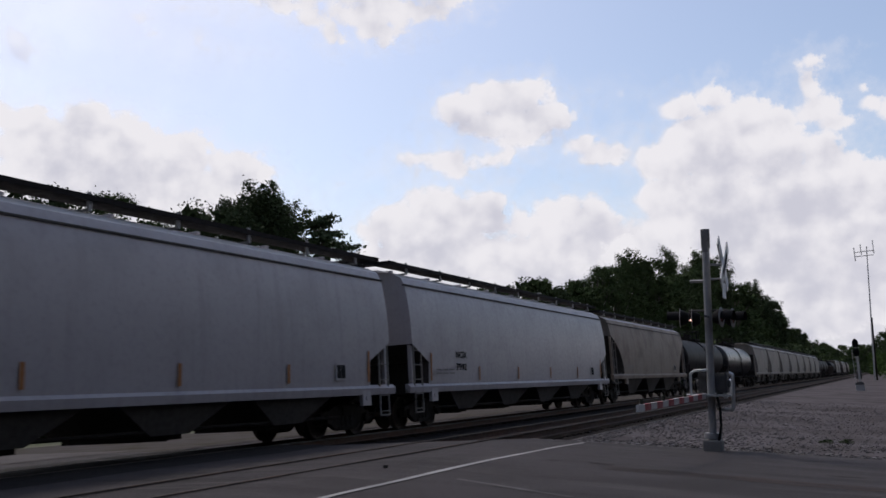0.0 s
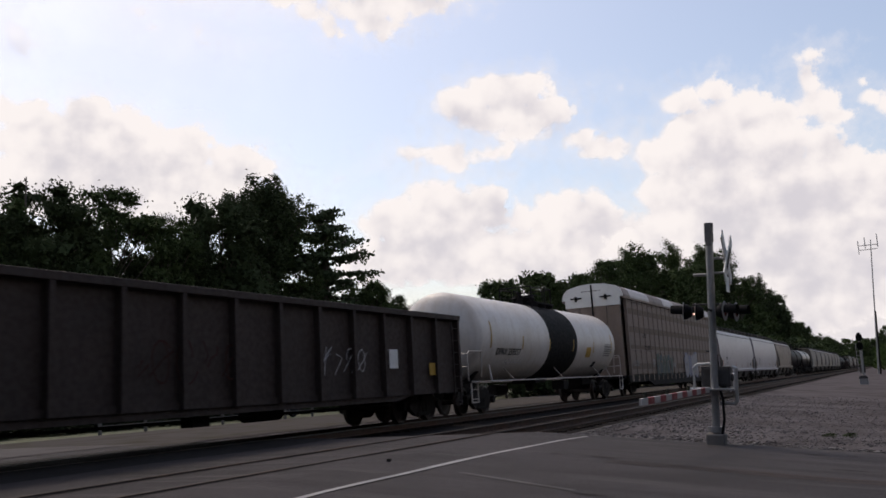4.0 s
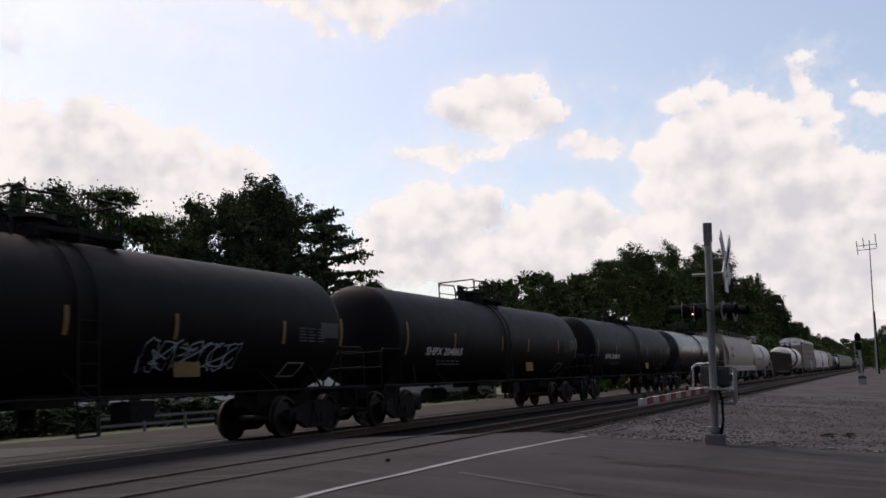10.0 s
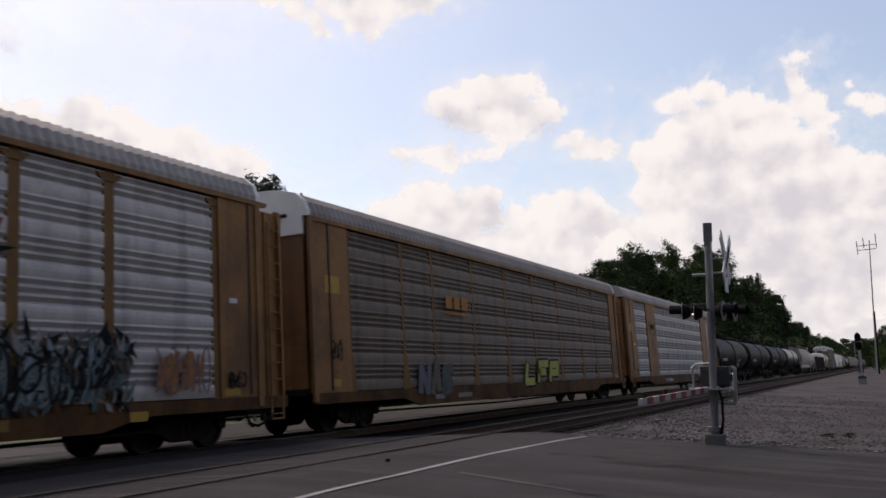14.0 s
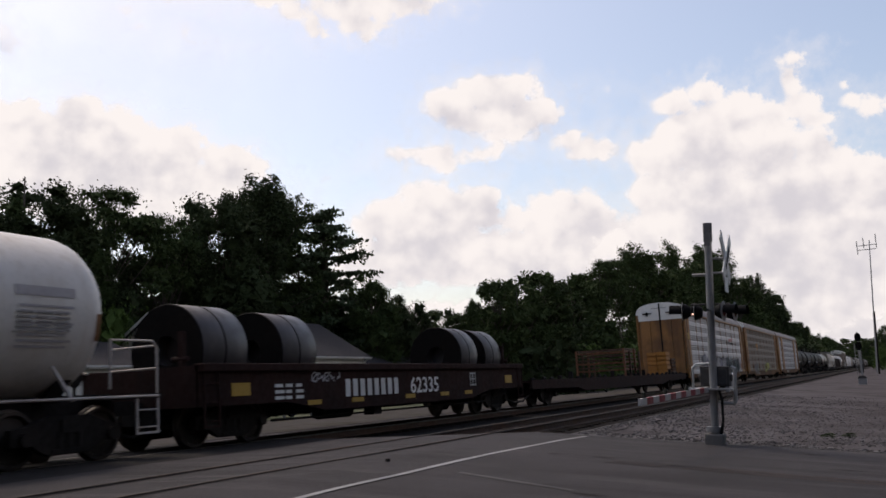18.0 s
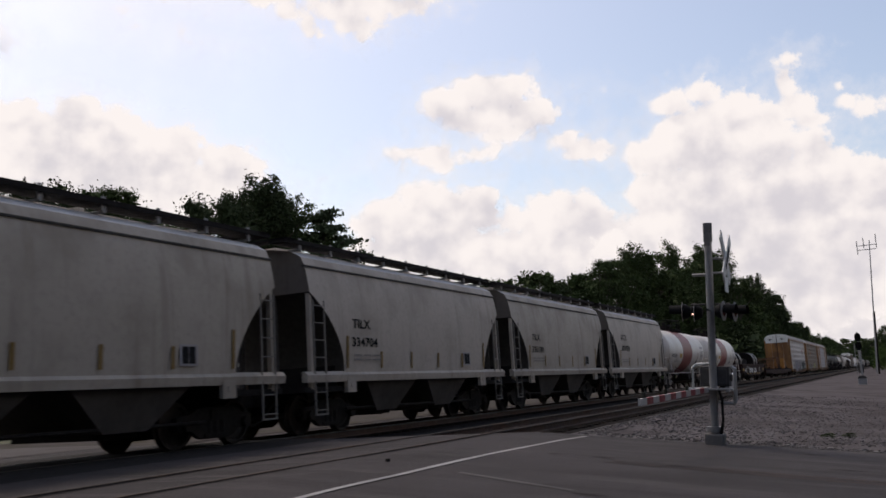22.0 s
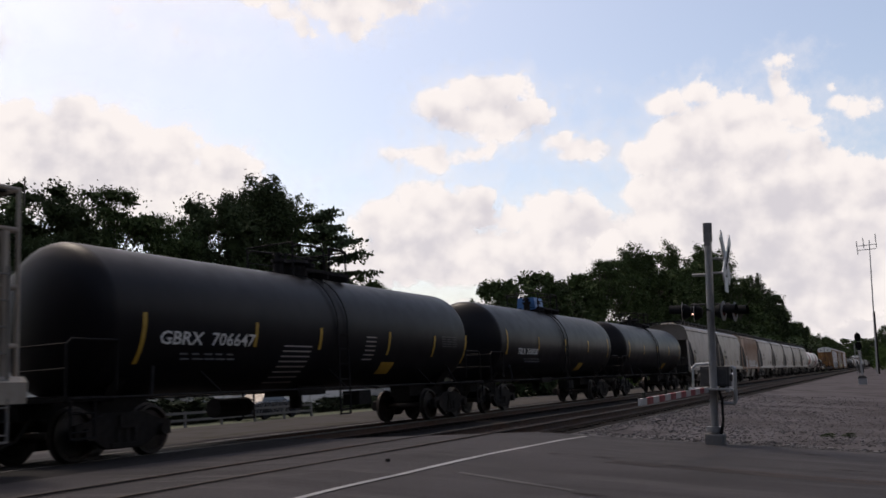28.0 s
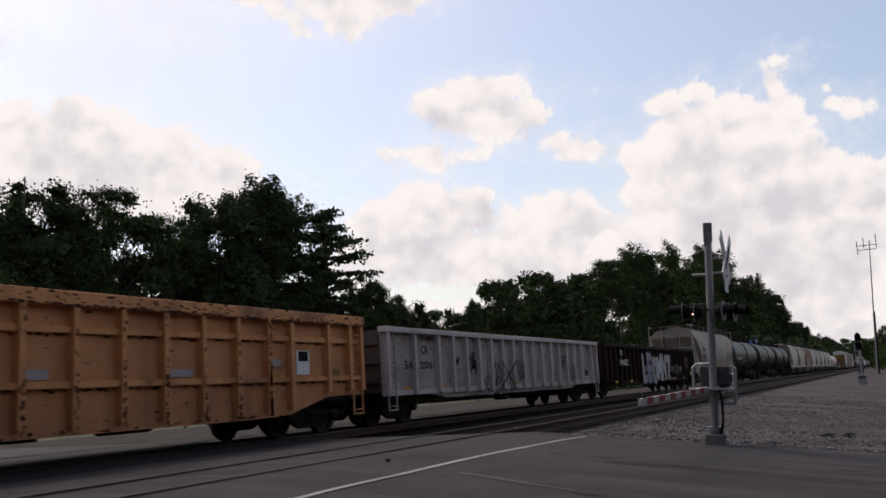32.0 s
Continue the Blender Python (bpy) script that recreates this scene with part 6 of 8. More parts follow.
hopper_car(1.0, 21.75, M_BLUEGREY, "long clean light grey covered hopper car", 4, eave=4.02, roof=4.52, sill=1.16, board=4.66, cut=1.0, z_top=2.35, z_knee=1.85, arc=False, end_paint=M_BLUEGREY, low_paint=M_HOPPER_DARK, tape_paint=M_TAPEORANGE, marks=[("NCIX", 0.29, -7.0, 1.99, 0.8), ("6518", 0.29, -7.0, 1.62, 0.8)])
autorack(-27.2, 1.0, M_RACKGREY, M_RACKGREY, M_RACKROOF2, "drab grey-brown enclosed auto carrier with graffiti", [-12.8 + 1.137 * k for k in range(23)], fine=2, bright=((-12.0, -7.8), (-4.2, -1.2), (3.3, 5.6), (9.7, 11.3)),
         marks=[("CNA", 0.36, -10.24, 3.02, 0.72), ("712", 0.36, -10.08, 2.36, 0.58), ("977", 0.36, -9.34, 2.36, 0.64)],
         decals=[fat_letters("ESAXEV", -7.4, 1.15, 4.2, 0.8, [M_SPRAYGREEN, M_SPRAYDK, M_SPRAYGREEN], 2, 1.61, edge=M_SPRAYDK, weight=0.34, wild=0.12), scrawl(-7.5, 1.2, 3.4, 0.8, M_FAINT, 12, 1.632, 7, 0.022), (lambda c: lettering("ULCER", 0.40, M_FAINT, c, 1.612, -12.7, 1.53, 1.34, name="graffiti")), fat_letters("OAMS", 0.6, 1.05, 4.2, 1.05, [SILVERDULL, M_SPRAYLAV, SILVERDULL], 3, 1.61, edge=M_SPRAYLAV, weight=0.42, wild=0.08), scrawl(-8.3, 1.4, 0.5, 0.55, SILVERDULL, 9, 1.632, 3, 0.05), scrawl(-3.2, 1.35, 0.8, 0.45, SILVERDULL, 10, 1.632, 4, 0.04),
                 patch(8.6, 2.50, 1.5, 0.10, M_LETTER_K, 1.632, 'address_bar'), blocks([(11.2, 1.75, 0.34, 0.04, M_LETTER_W, 0), (11.2, 2.07, 0.34, 0.04, M_LETTER_W, 0), (11.2, 1.79, 0.04, 0.28, M_LETTER_W, 0), (11.5, 1.79, 0.04, 0.28, M_LETTER_W, 0)], 1.632, 'data_plate')], cap_m=M_WHITE)
tank_car(-46.3, -27.2, M_TANKWHITE, "white tank car with a black band", r=1.52, axis=2.60, band=0.36, band_w=3.5, band_paint=M_BANDBLK, ink=M_LETTER_K, rails=M_RAILWHITE, side_rail=True, top="dark", plain=True, tape_paint=M_YELLOW, tapes=[(-7.28, 2.62, 0.9), (-4.33, 2.40, 0.48), (-1.40, 2.38, 0.46), (1.60, 2.40, 0.46), (4.50, 2.36, 0.48), (7.40, 2.55, 0.9)], spots=[("placard", 3.46, 4.15, 1.93, 2.36, M_YELLOW, 0), ("data_plate", 4.95, 5.36, 1.53, 1.76, M_LETTER_K, 0.05)] + [("stencil_bar", 6.2, 7.2, 2.0 + 0.1 * k, 2.05 + 0.1 * k, M_FAINT, 0) for k in range(5)], marks=[("DPRX 259357", 0.34, -6.75, 1.95, 2.25)])
gondola(-68.7, -46.3, M_GONDARK, "dark rusted gondola car with faint tags", top=2.95, ribs=15, decals=[scrawl(-3, 1.2, 3.2, 0.9, M_GONRUST, 3), scrawl(3.0, 1.3, 2.2, 0.8, SILVER, 8, loops=4, thick=0.025), patch(8.6, 1.3, 0.4, 0.35, M_YELLOW), patch(6.3, 1.5, 0.45, 0.5, M_LETTER_W)])
tank_car(-84.5, -68.7, M_TANKGREY, "dusty white tank car with end platforms", ink=M_LETTER_K, rails=M_TANKGREY, side_rail=True, top="pale", marks=[("UTLX 901302", 0.30, -3.9, 2.05, 2.2)], tape=3, tape_paint=M_YELLOW_DULL, collar=M_TANKGREY)
hopper_car(-103.6, -84.5, M_CEMENT, "dusty cream round-sided covered hopper car", 4, eave=3.75, roof=4.20, sill=1.38, tuck=0.20, cut=1.2, z_top=3.3, z_knee=1.5, arc=False, bulge=0.16, board=4.42, inset_end=1.05, apron=0.34, end_dark=False, tape=4, marks=[("CRDX", 0.42, -6.4, 2.75, 1.1), ("97066", 0.42, -6.4, 2.2, 1.1)])
tank_car(-122.3, -103.6, M_TANKSHINY, "glossy black tank car", placard=M_YELLOW)
tank_car(-141.0, -122.3, M_TANKBLK, BLACK_T, tapes=[(-7.4, 2.35, 0.9), (-4.3, 2.34, 0.48), (-0.43, 2.34, 0.48), (2.14, 2.33, 0.48), (5.55, 2.33, 0.5), (7.9, 2.30, 0.85)], spots=[("data_plate", 5.85, 6.5, 1.37, 1.41, M_PLATEDULL, 0), ("data_plate", 5.95, 6.6, 1.66, 1.69, M_PLATEDULL, 0), ("data_plate", 5.85, 5.90, 1.37, 1.69, M_PLATEDULL, 0.1), ("data_plate", 6.48, 6.53, 1.37, 1.69, M_PLATEDULL, 0.1), ("data_plate", 7.0, 7.75, 2.25, 2.60, M_FAINTDARK, 0)], tape_paint=M_YELLOW_DULL, flat_placard=True, marks=[("SHPX 204854", 0.33, -6.2, 1.9, 2.5)], placard=M_YELLOW)
tank_car(-159.8, -141.0, M_TANKBLK, BLACK_T, tapes=[(-7.4, 2.35, 0.9), (-4.3, 2.34, 0.48), (-0.43, 2.34, 0.48), (2.14, 2.33, 0.48), (5.55, 2.33, 0.5), (7.9, 2.30, 0.85)], spots=[("data_plate", 5.85, 6.5, 1.37, 1.41, M_PLATEDULL, 0), ("data_plate", 5.95, 6.6, 1.66, 1.69, M_PLATEDULL, 0), ("data_plate", 5.85, 5.90, 1.37, 1.69, M_PLATEDULL, 0.1), ("data_plate", 6.48, 6.53, 1.37, 1.69, M_PLATEDULL, 0.1), ("data_plate", 7.0, 7.75, 2.25, 2.60, M_FAINTDARK, 0)], tape_paint=M_YELLOW_DULL, flat_placard=True, marks=[("SHPX 204865", 0.33, -6.2, 1.9, 2.5)], placard=M_YELLOW)
_t = tank_car(-178.5, -159.8, M_TANKBLK, "black tank car with pale blue graffiti", tapes=[(-7.4, 2.35, 0.9), (-4.3, 2.34, 0.48), (-0.43, 2.34, 0.48), (2.14, 2.33, 0.48), (5.55, 2.33, 0.5), (7.9, 2.30, 0.85)], spots=[("data_plate", 5.85, 6.5, 1.37, 1.41, M_PLATEDULL, 0), ("data_plate", 5.95, 6.6, 1.66, 1.69, M_PLATEDULL, 0), ("data_plate", 5.85, 5.90, 1.37, 1.69, M_PLATEDULL, 0.1), ("data_plate", 6.48, 6.53, 1.37, 1.69, M_PLATEDULL, 0.1), ("data_plate", 7.0, 7.75, 2.25, 2.60, M_FAINTDARK, 0)], tape_paint=M_YELLOW_DULL, flat_placard=True, marks=[("SHPX 204841", 0.33, -6.2, 1.9, 2.5)], placard=M_YELLOW)
_had = set(_t.children)
for d in (swirl_paint(1.4, 2.19, 2.7, 0.62, [M_TANKBLK], 21, 1.442, edge=M_SPRAYICE), scrawl(1.5, 2.2, 2.4, 0.6, M_SPRAYICE, 23, 1.455, 3, 0.03)):
    d(_t)
for ob in set(_t.children) - _had:        # laid on the curve of the tank, below its middle
    ob.matrix_basis = pose(0, 0, 2.50, 0, 29, 0) @ pose(0, 0, -2.50)
autorack(-206.9, -178.5, M_SCREENBLUE, M_RACKYEL, M_RACKROOF, "ochre enclosed auto carrier with galvanised side screens", [-11.72, -9.12, -6.96, -4.29, -1.38, 1.54, 4.51, 7.31, 9.53, 12.38], wide_at=(1, 7), flush=True, marks=[("CTTX 694657", 0.24, -5.9, 0.60, 2.2)], ink=M_LETTER_W,
         decals=[blocks([(-8.72, 3.42, 0.05, 0.58, M_LETTER_K, 0), (-8.67, 3.95, 0.14, 0.05, M_LETTER_K, 0), (-8.67, 3.42, 0.14, 0.05, M_LETTER_K, 0), (-7.26, 3.42, 0.05, 0.58, M_LETTER_K, 0), (-7.40, 3.95, 0.14, 0.05, M_LETTER_K, 0), (-7.40, 3.42, 0.14, 0.05, M_LETTER_K, 0), (-8.45, 3.56, 0.27, 0.30, M_LETTER_K, 0), (-8.12, 3.56, 0.27, 0.30, M_LETTER_K, 0), (-7.79, 3.56, 0.27, 0.30, M_LETTER_K, 0), (-8.6, 3.25, 0.22, 0.09, M_LETTER_K, 0), (-7.8, 3.25, 0.22, 0.09, M_LETTER_K, 0)], 1.60, "logo_block"),
                 scrawl(-12.5, 0.98, 0.6, 0.42, M_LETTER_K, 15, 1.60, 3, 0.04), blocks([(-12.45, 2.62, 0.30, 0.08, M_LETTER_W, 0)], 1.60, "number_bar"), scrawl(-1.0, 1.25, 2.6, 0.7, VIOLET, 14, 1.632, 4, 0.03)])
autorack(-235.3, -206.9, M_SCREENDK, M_RACKYEL, M_RACKROOF2, "ochre auto carrier with dust-darkened screens and yellow graffiti", RACK_POSTS, fine=True, cap_m=M_WHITE,
         decals=[blocks([(-6.62, 3.28, 0.46, 0.40, M_FRAME_YELLOW, 0), (-6.05, 3.28, 0.42, 0.40, M_FRAME_YELLOW, 0), (-5.50, 3.28, 0.46, 0.40, M_FRAME_YELLOW, 0), (-6.62, 3.10, 1.6, 0.09, M_FRAME_YELLOW, 0)], 1.632, "logo_block"),
                 fat_letters("LFP", -0.4, 1.0, 3.9, 0.66, [LIME], 31, 1.608, weight=0.21, lean=0.16, wild=0.02), fat_letters("NAS", -8.6, 0.85, 2.2, 0.75, [M_SPRAYVIO, M_RACKVENT, M_SPRAYDK], 32, 1.616, edge=M_SPRAYDK, weight=0.3),
                 scrawl(-13.0, 1.7, 0.5, 0.5, M_LETTER_K, 50, 1.632, 3, 0.04), blocks([(-7.6, 0.62, 0.62, 0.13, M_FAINT, 0), (-6.05, 0.62, 1.0, 0.13, M_FAINT, 0)] , 1.612, "stencil_bar")])
autorack(-263.6, -235.3, M_SCREEN, M_RACKYEL, M_RACKROOF, "ochre auto carrier with bright screens covered in graffiti", [-12.1, -9.4, -7.5, -4.7, -1.86, 0.97, 3.79, 6.68, 8.60, 11.38], cap_m=M_WHITE,
         decals=[blocks([(4.10 + 0.58 * k, 3.46 + 0.03 * k, 0.48, 0.26, M_RED, 0.14) for k in range(4)] + [(4.0, 3.34, 1.1, 0.05, M_LETTER_K, 0.02), (4.9, 3.28, 1.5, 0.10, M_LETTER_K, 0.3)], 1.632, "logo_block"),
                 spike_paint(1.9, 0.85, 7.1, 1.35, [M_LETTER_K, M_SPRAYDK, TEAL, SILVERDULL, M_LETTER_K, M_FRAME_BROWN, TEAL, PALEBLUE], 41, 1.632, 560), scrawl(2.2, 0.9, 6.4, 1.15, TEALPALE, 45, 1.66, 13, 0.05), scrawl(2.2, 0.9, 6.4, 1.15, M_LETTER_K, 46, 1.664, 13, 0.06),
                 fat_letters("VNES", -3.4, 0.9, 4.2, 1.05, [SILVERDULL, SILVERDULL, M_SPRAYVIO], 42, 1.64, weight=0.36, lean=0.25, wild=0.10, backs=(M_SPRAYVIO, M_SPRAYDK)), fat_letters("SAUD", -8.6, 0.9, 4.6, 1.1, [SILVERDULL, M_SPRAYVIO], 44, 1.64, edge=M_SPRAYVIO, weight=0.36, lean=0.2, wild=0.1, backs=(M_SPRAYDK, VIOLET)), scrawl(9.7, 1.1, 1.1, 0.75, M_FRAME_YELLOW, 43, 1.634, 6, 0.10), scrawl(9.6, 1.05, 1.5, 0.9, M_FLAKERED, 48, 1.638, 5, 0.05), scrawl(11.6, 1.1, 0.55, 0.4, M_LETTER_K, 49, 1.632, 3, 0.05), blocks([(11.72, 2.84, 0.24, 0.10, M_LETTER_W, 0)], 1.594, "number_bar"), blocks([(9.02, 0.62, 0.42, 0.17, M_YELLOW, 0), (6.2, 0.62, 0.42, 0.17, M_YELLOW_DULL, 0)], 1.604, "yellow_plate")])
flat_car(-293.1, -263.6)
coil_car(-311.2, -293.1)
for a, b, num in ((-326.4, -311.2, "1208"), (-341.5, -326.4, "1301")):
    tank_car(a, b, M_TANKWHITE, "white tank car with a faded red band", band=-0.2, band_w=3.0, band_paint=M_BANDRED, ink=M_LETTER_K, rails=M_RAILWHITE, side_rail=True, top="dark", plain=True, marks=[("RCRX " + num, 0.30, -5.3, 2.07, 1.55)], tape_paint=M_YELLOW_RUST, tapes=[(-5.84, 1.97, 0.55), (-3.68, 2.02, 0.5), (3.33, 2.24, 0.45), (5.78, 2.24, 0.45)], spots=[("placard", -2.81, -2.1, 2.04, 2.30, M_YELLOW, 0), ("data_plate", 2.92, 3.32, 1.66, 1.90, M_LETTER_K, 0.08), ("stencil_bar", 4.14, 5.3, 2.70, 2.86, M_PLATEDULL, 0)] + [("stencil_bar", 4.2, 5.25 - 0.07 * (k % 3), 2.52 - 0.09 * k, 2.56 - 0.09 * k, M_PLATEDULL, 0) for k in range(8)], head_gap=1.15, bow=0.85)
for a, b, m, txt in ((-354.3, -341.5, M_TAN, ("ACCX", "301959")), (-367.0, -354.3, M_TAN2, ("TILX", "335130")), (-379.6, -367.0, M_TAN, ("TILX", "334704")), (-392.5, -379.6, M_TAN2, ("FCTX", "801569")), (-405.1, -392.5, M_TAN, ("CITX", "221727"))):
    big = 1.25 if txt[0] == "ACCX" else 1.0
    at = -3.3 if txt[0] == "CITX" else -3.9
    hopper_car(a, b, m, GREY_H, 2, marks=[(txt[0], 0.32 * big, at, 2.50 * big - 0.32 * (big > 1), 0.86 * big), (txt[1], 0.32 * big, at - 0.05, 2.05 * big - 0.3 * (big > 1), 1.25 * big)])
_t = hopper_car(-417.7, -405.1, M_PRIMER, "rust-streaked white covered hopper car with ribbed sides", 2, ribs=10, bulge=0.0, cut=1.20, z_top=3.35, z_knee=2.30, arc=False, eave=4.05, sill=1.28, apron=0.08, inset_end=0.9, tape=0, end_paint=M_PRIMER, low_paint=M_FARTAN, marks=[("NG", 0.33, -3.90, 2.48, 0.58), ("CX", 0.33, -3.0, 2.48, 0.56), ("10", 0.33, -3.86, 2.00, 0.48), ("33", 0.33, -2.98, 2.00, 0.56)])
for k, up in ((0, 0.98), (2, 0.62), (3, 0.66), (4, 0.58), (5, 0.62), (6, 0.64), (7, 0.36), (8, 0.42)):
    patch(-4.02 + 0.911 * k, 1.36, 0.76, up, M_PATCHWHITE, 1.556, "primer_patch", "square of fresh white primer")(_t)
hopper_car(-430.5, -417.7, M_TAN2, GREY_H, 2, marks=[("TILX", 0.32, -4.05, 2.50, 0.86), ("330259", 0.32, -4.15, 2.05, 1.3)])
hopper_car(-443.0, -430.5, M_TAN, GREY_H, 2, marks=[("FTIX", 0.32, -4.26, 2.33, 0.70), ("1505", 0.32, -4.28, 1.91, 0.68)])
tank_car(-459.7, -443.0, M_TANKSATIN, BLACK_T, placard=M_YELLOW)
_t = tank_car(-476.7, -459.7, M_TANKSATIN, "glossy black tank car with a blue cover on top", marks=[("TILX 260020", 0.30, -5.4, 2.0, 2.1)], placard=M_YELLOW)
bm = bmesh.new()
prism(bm, [(-0.42, 3.98), (0.42, 3.98), (0.36, 4.48), (-0.36, 4.48)], "y", -0.5, 0.5)
part("valve_cover", bm, mat("blue valve cover", (0.05, 0.16, 0.38), 0.5), _t, "blue valve cover")
tank_car(-494.3, -476.7, M_TANKSATIN, "glossy black tank car with white lettering", tapes=[(-6.6, 2.1, 0.9), (-3.35, 2.25, 0.5), (-0.9, 2.22, 0.5), (2.4, 2.18, 0.6), (5.1, 2.15, 0.6), (7.3, 2.1, 0.85)], spots=[("stencil_bar", -2.3, -1.2, 2.02 - 0.11 * k, 2.05 - 0.11 * k, M_PLATEDULL, 0) for k in range(8)] + [("stencil_bar", 1.2, 1.7, 2.3 - 0.11 * k, 2.33 - 0.11 * k, M_PLATEDULL, 0) for k in range(6)], marks=[("GBRX  706647", 0.36, -6.2, 2.0, 2.8)], placard=M_YELLOW)
_t = hopper_car(-513.2, -494.3, M_TANROUND, "dusty grey round-sided covered hopper car with tags", 4, eave=3.72, roof=4.20, sill=1.34, tuck=0.20, cut=1.9, z_top=3.55, z_knee=1.45, arc=False, bulge=0.16, board=4.40, inset_end=1.25, apron=0.32, end_dark=False, tape=3, marks=[("TCMX", 0.36, -6.46, 2.5, 0.86), ("450421", 0.36, -6.56, 2.08, 1.1)])
for d in (scrawl(0.1, 1.95, 1.5, 0.75, VIOLET, 51, 1.715, 5, 0.04), scrawl(0.3, 1.75, 1.2, 0.3, M_SPRAYVIO, 53, 1.715, 4, 0.03), scrawl(3.7, 1.85, 1.5, 0.6, M_LETTER_K, 52, 1.715, 5, 0.04), scrawl(5.0, 1.95, 2.0, 0.75, M_LETTER_K, 54, 1.715, 5, 0.045)):
    d(_t)
gondola(-536.0, -513.2, M_GONRUST, "oxide-brown gondola car with silver graffiti", ribs=25, top=2.45, rib_paint=M_GONRIBDK, marks=[("NS", 0.34, -8.2, 2.05, 0.5), ("194052", 0.42, -8.4, 1.55, 1.7)],
        decals=[fat_letters("LEDMNT", -3.95, 0.80, 7.0, 1.12, [SILVERDULL, M_SPRAYLAV, SILVERDULL, SILVER, SILVERDULL, SILVER], 61, 1.70, weight=0.36, lean=0.05, wild=0.08, backs=(SILVERDULL, M_SPRAYLAV, M_SPRAYVIO)), scrawl(-4.1, 1.7, 0.45, 0.3, SILVER, 63, 1.70, 2, 0.03), scrawl(3.0, 1.0, 2.3, 0.6, SILVER, 62, 1.70, 5, 0.035), scrawl(5.7, 1.05, 0.5, 0.6, SILVER, 64, 1.70, 2, 0.035), scrawl(7.4, 1.2, 0.95, 0.95, M_FLAKERED, 66, 1.70, 4, 0.04), scrawl(2.95, 0.62, 0.5, 0.32, SILVER, 67, 1.70, 4, 0.02)]
        + [patch(q, 0.70, 0.45, 0.13, M_YELLOW, 1.702, "yellow_plate") for q in (-9.4, -6.6, -4.0, -1.4, 1.28, 3.85, 6.52)] + [patch(8.9, 0.92, 0.42, 0.2, M_YELLOW, 1.702, "yellow_plate")])
# lighter ribs and a darker end wall: light and shade put into the paint
gondola(-556.4, -536.0, M_GONWHITE, "chalky white gondola car with black tags", ribs=[-9.5, -7.97] + [-6.49 + 0.9815 * k for k in range(15)] + [8.72, 9.53], top=2.47, ink=M_LETTER_K, rib_paint=M_GONRIBW, end_paint=M_HOPPER_MID, marks=[("CR", 0.32, -7.74, 1.90, 0.47), ("206", 0.30, -7.84, 1.48, 0.83), ("56", 0.30, -8.75, 1.48, 0.55)],
        decals=[blocks([(-5.42, 1.60, 0.48, 0.05, M_LETTER_K, 0), (-5.42, 1.70, 0.48, 0.05, M_LETTER_K, 0)], 1.545, "graffiti"), scrawl(-5.1, 1.6, 0.3, 0.3, M_LETTER_K, 70, 1.545, 1, 0.045), scrawl(-4.45, 1.3, 0.85, 0.75, M_LETTER_K, 71, 1.545, 5, 0.05), scrawl(-3.35, 0.7, 0.6, 0.62, M_LETTER_K, 72, 1.695, 1, 0.05), rust_chips(10.0, ((2.42, 2.47, 1.545, 160), (0.55, 0.75, 1.545, 220), (0.7, 2.4, 1.545, 260), (1.9, 2.42, 1.546, 160), (2.3, 2.46, 1.697, 60), (0.55, 0.9, 1.697, 40)), 83), fat_letters("X", -2.3, 0.75, 1.9, 1.0, [M_LETTER_K], 75, 1.695, weight=0.022, wild=0.02), scrawl(-2.6, 0.65, 1.0, 1.2, M_LETTER_K, 76, 1.695, 2, 0.045), scrawl(-1.2, 0.65, 0.6, 1.2, M_LETTER_K, 78, 1.695, 2, 0.04), scrawl(-0.5, 0.97, 0.85, 0.8, M_LETTER_K, 77, 1.695, 7, 0.026), scrawl(4.45, 1.45, 0.45, 0.55, M_LETTER_K, 73, 1.695, 2, 0.06), scrawl(5.36, 0.85, 0.75, 0.8, M_LETTER_K, 74, 1.695, 6, 0.024), blocks([(7.6, 1.14, 0.22, 0.16, M_LETTER_K, 0), (8.0, 1.12, 0.36, 0.26, M_LETTER_K, 0)], 1.545, "data_plate"), scrawl(-7.6, 2.25, 1.2, 0.15, M_GONRIBDK, 79, 1.545, 6, 0.03)]
        + [patch(q, 0.84, 0.48, 0.16, M_PLATEORANGE, 1.548, "orange_plate") for q in (-8.6, -6.37, -3.40, -0.44, 2.44, 5.46)])
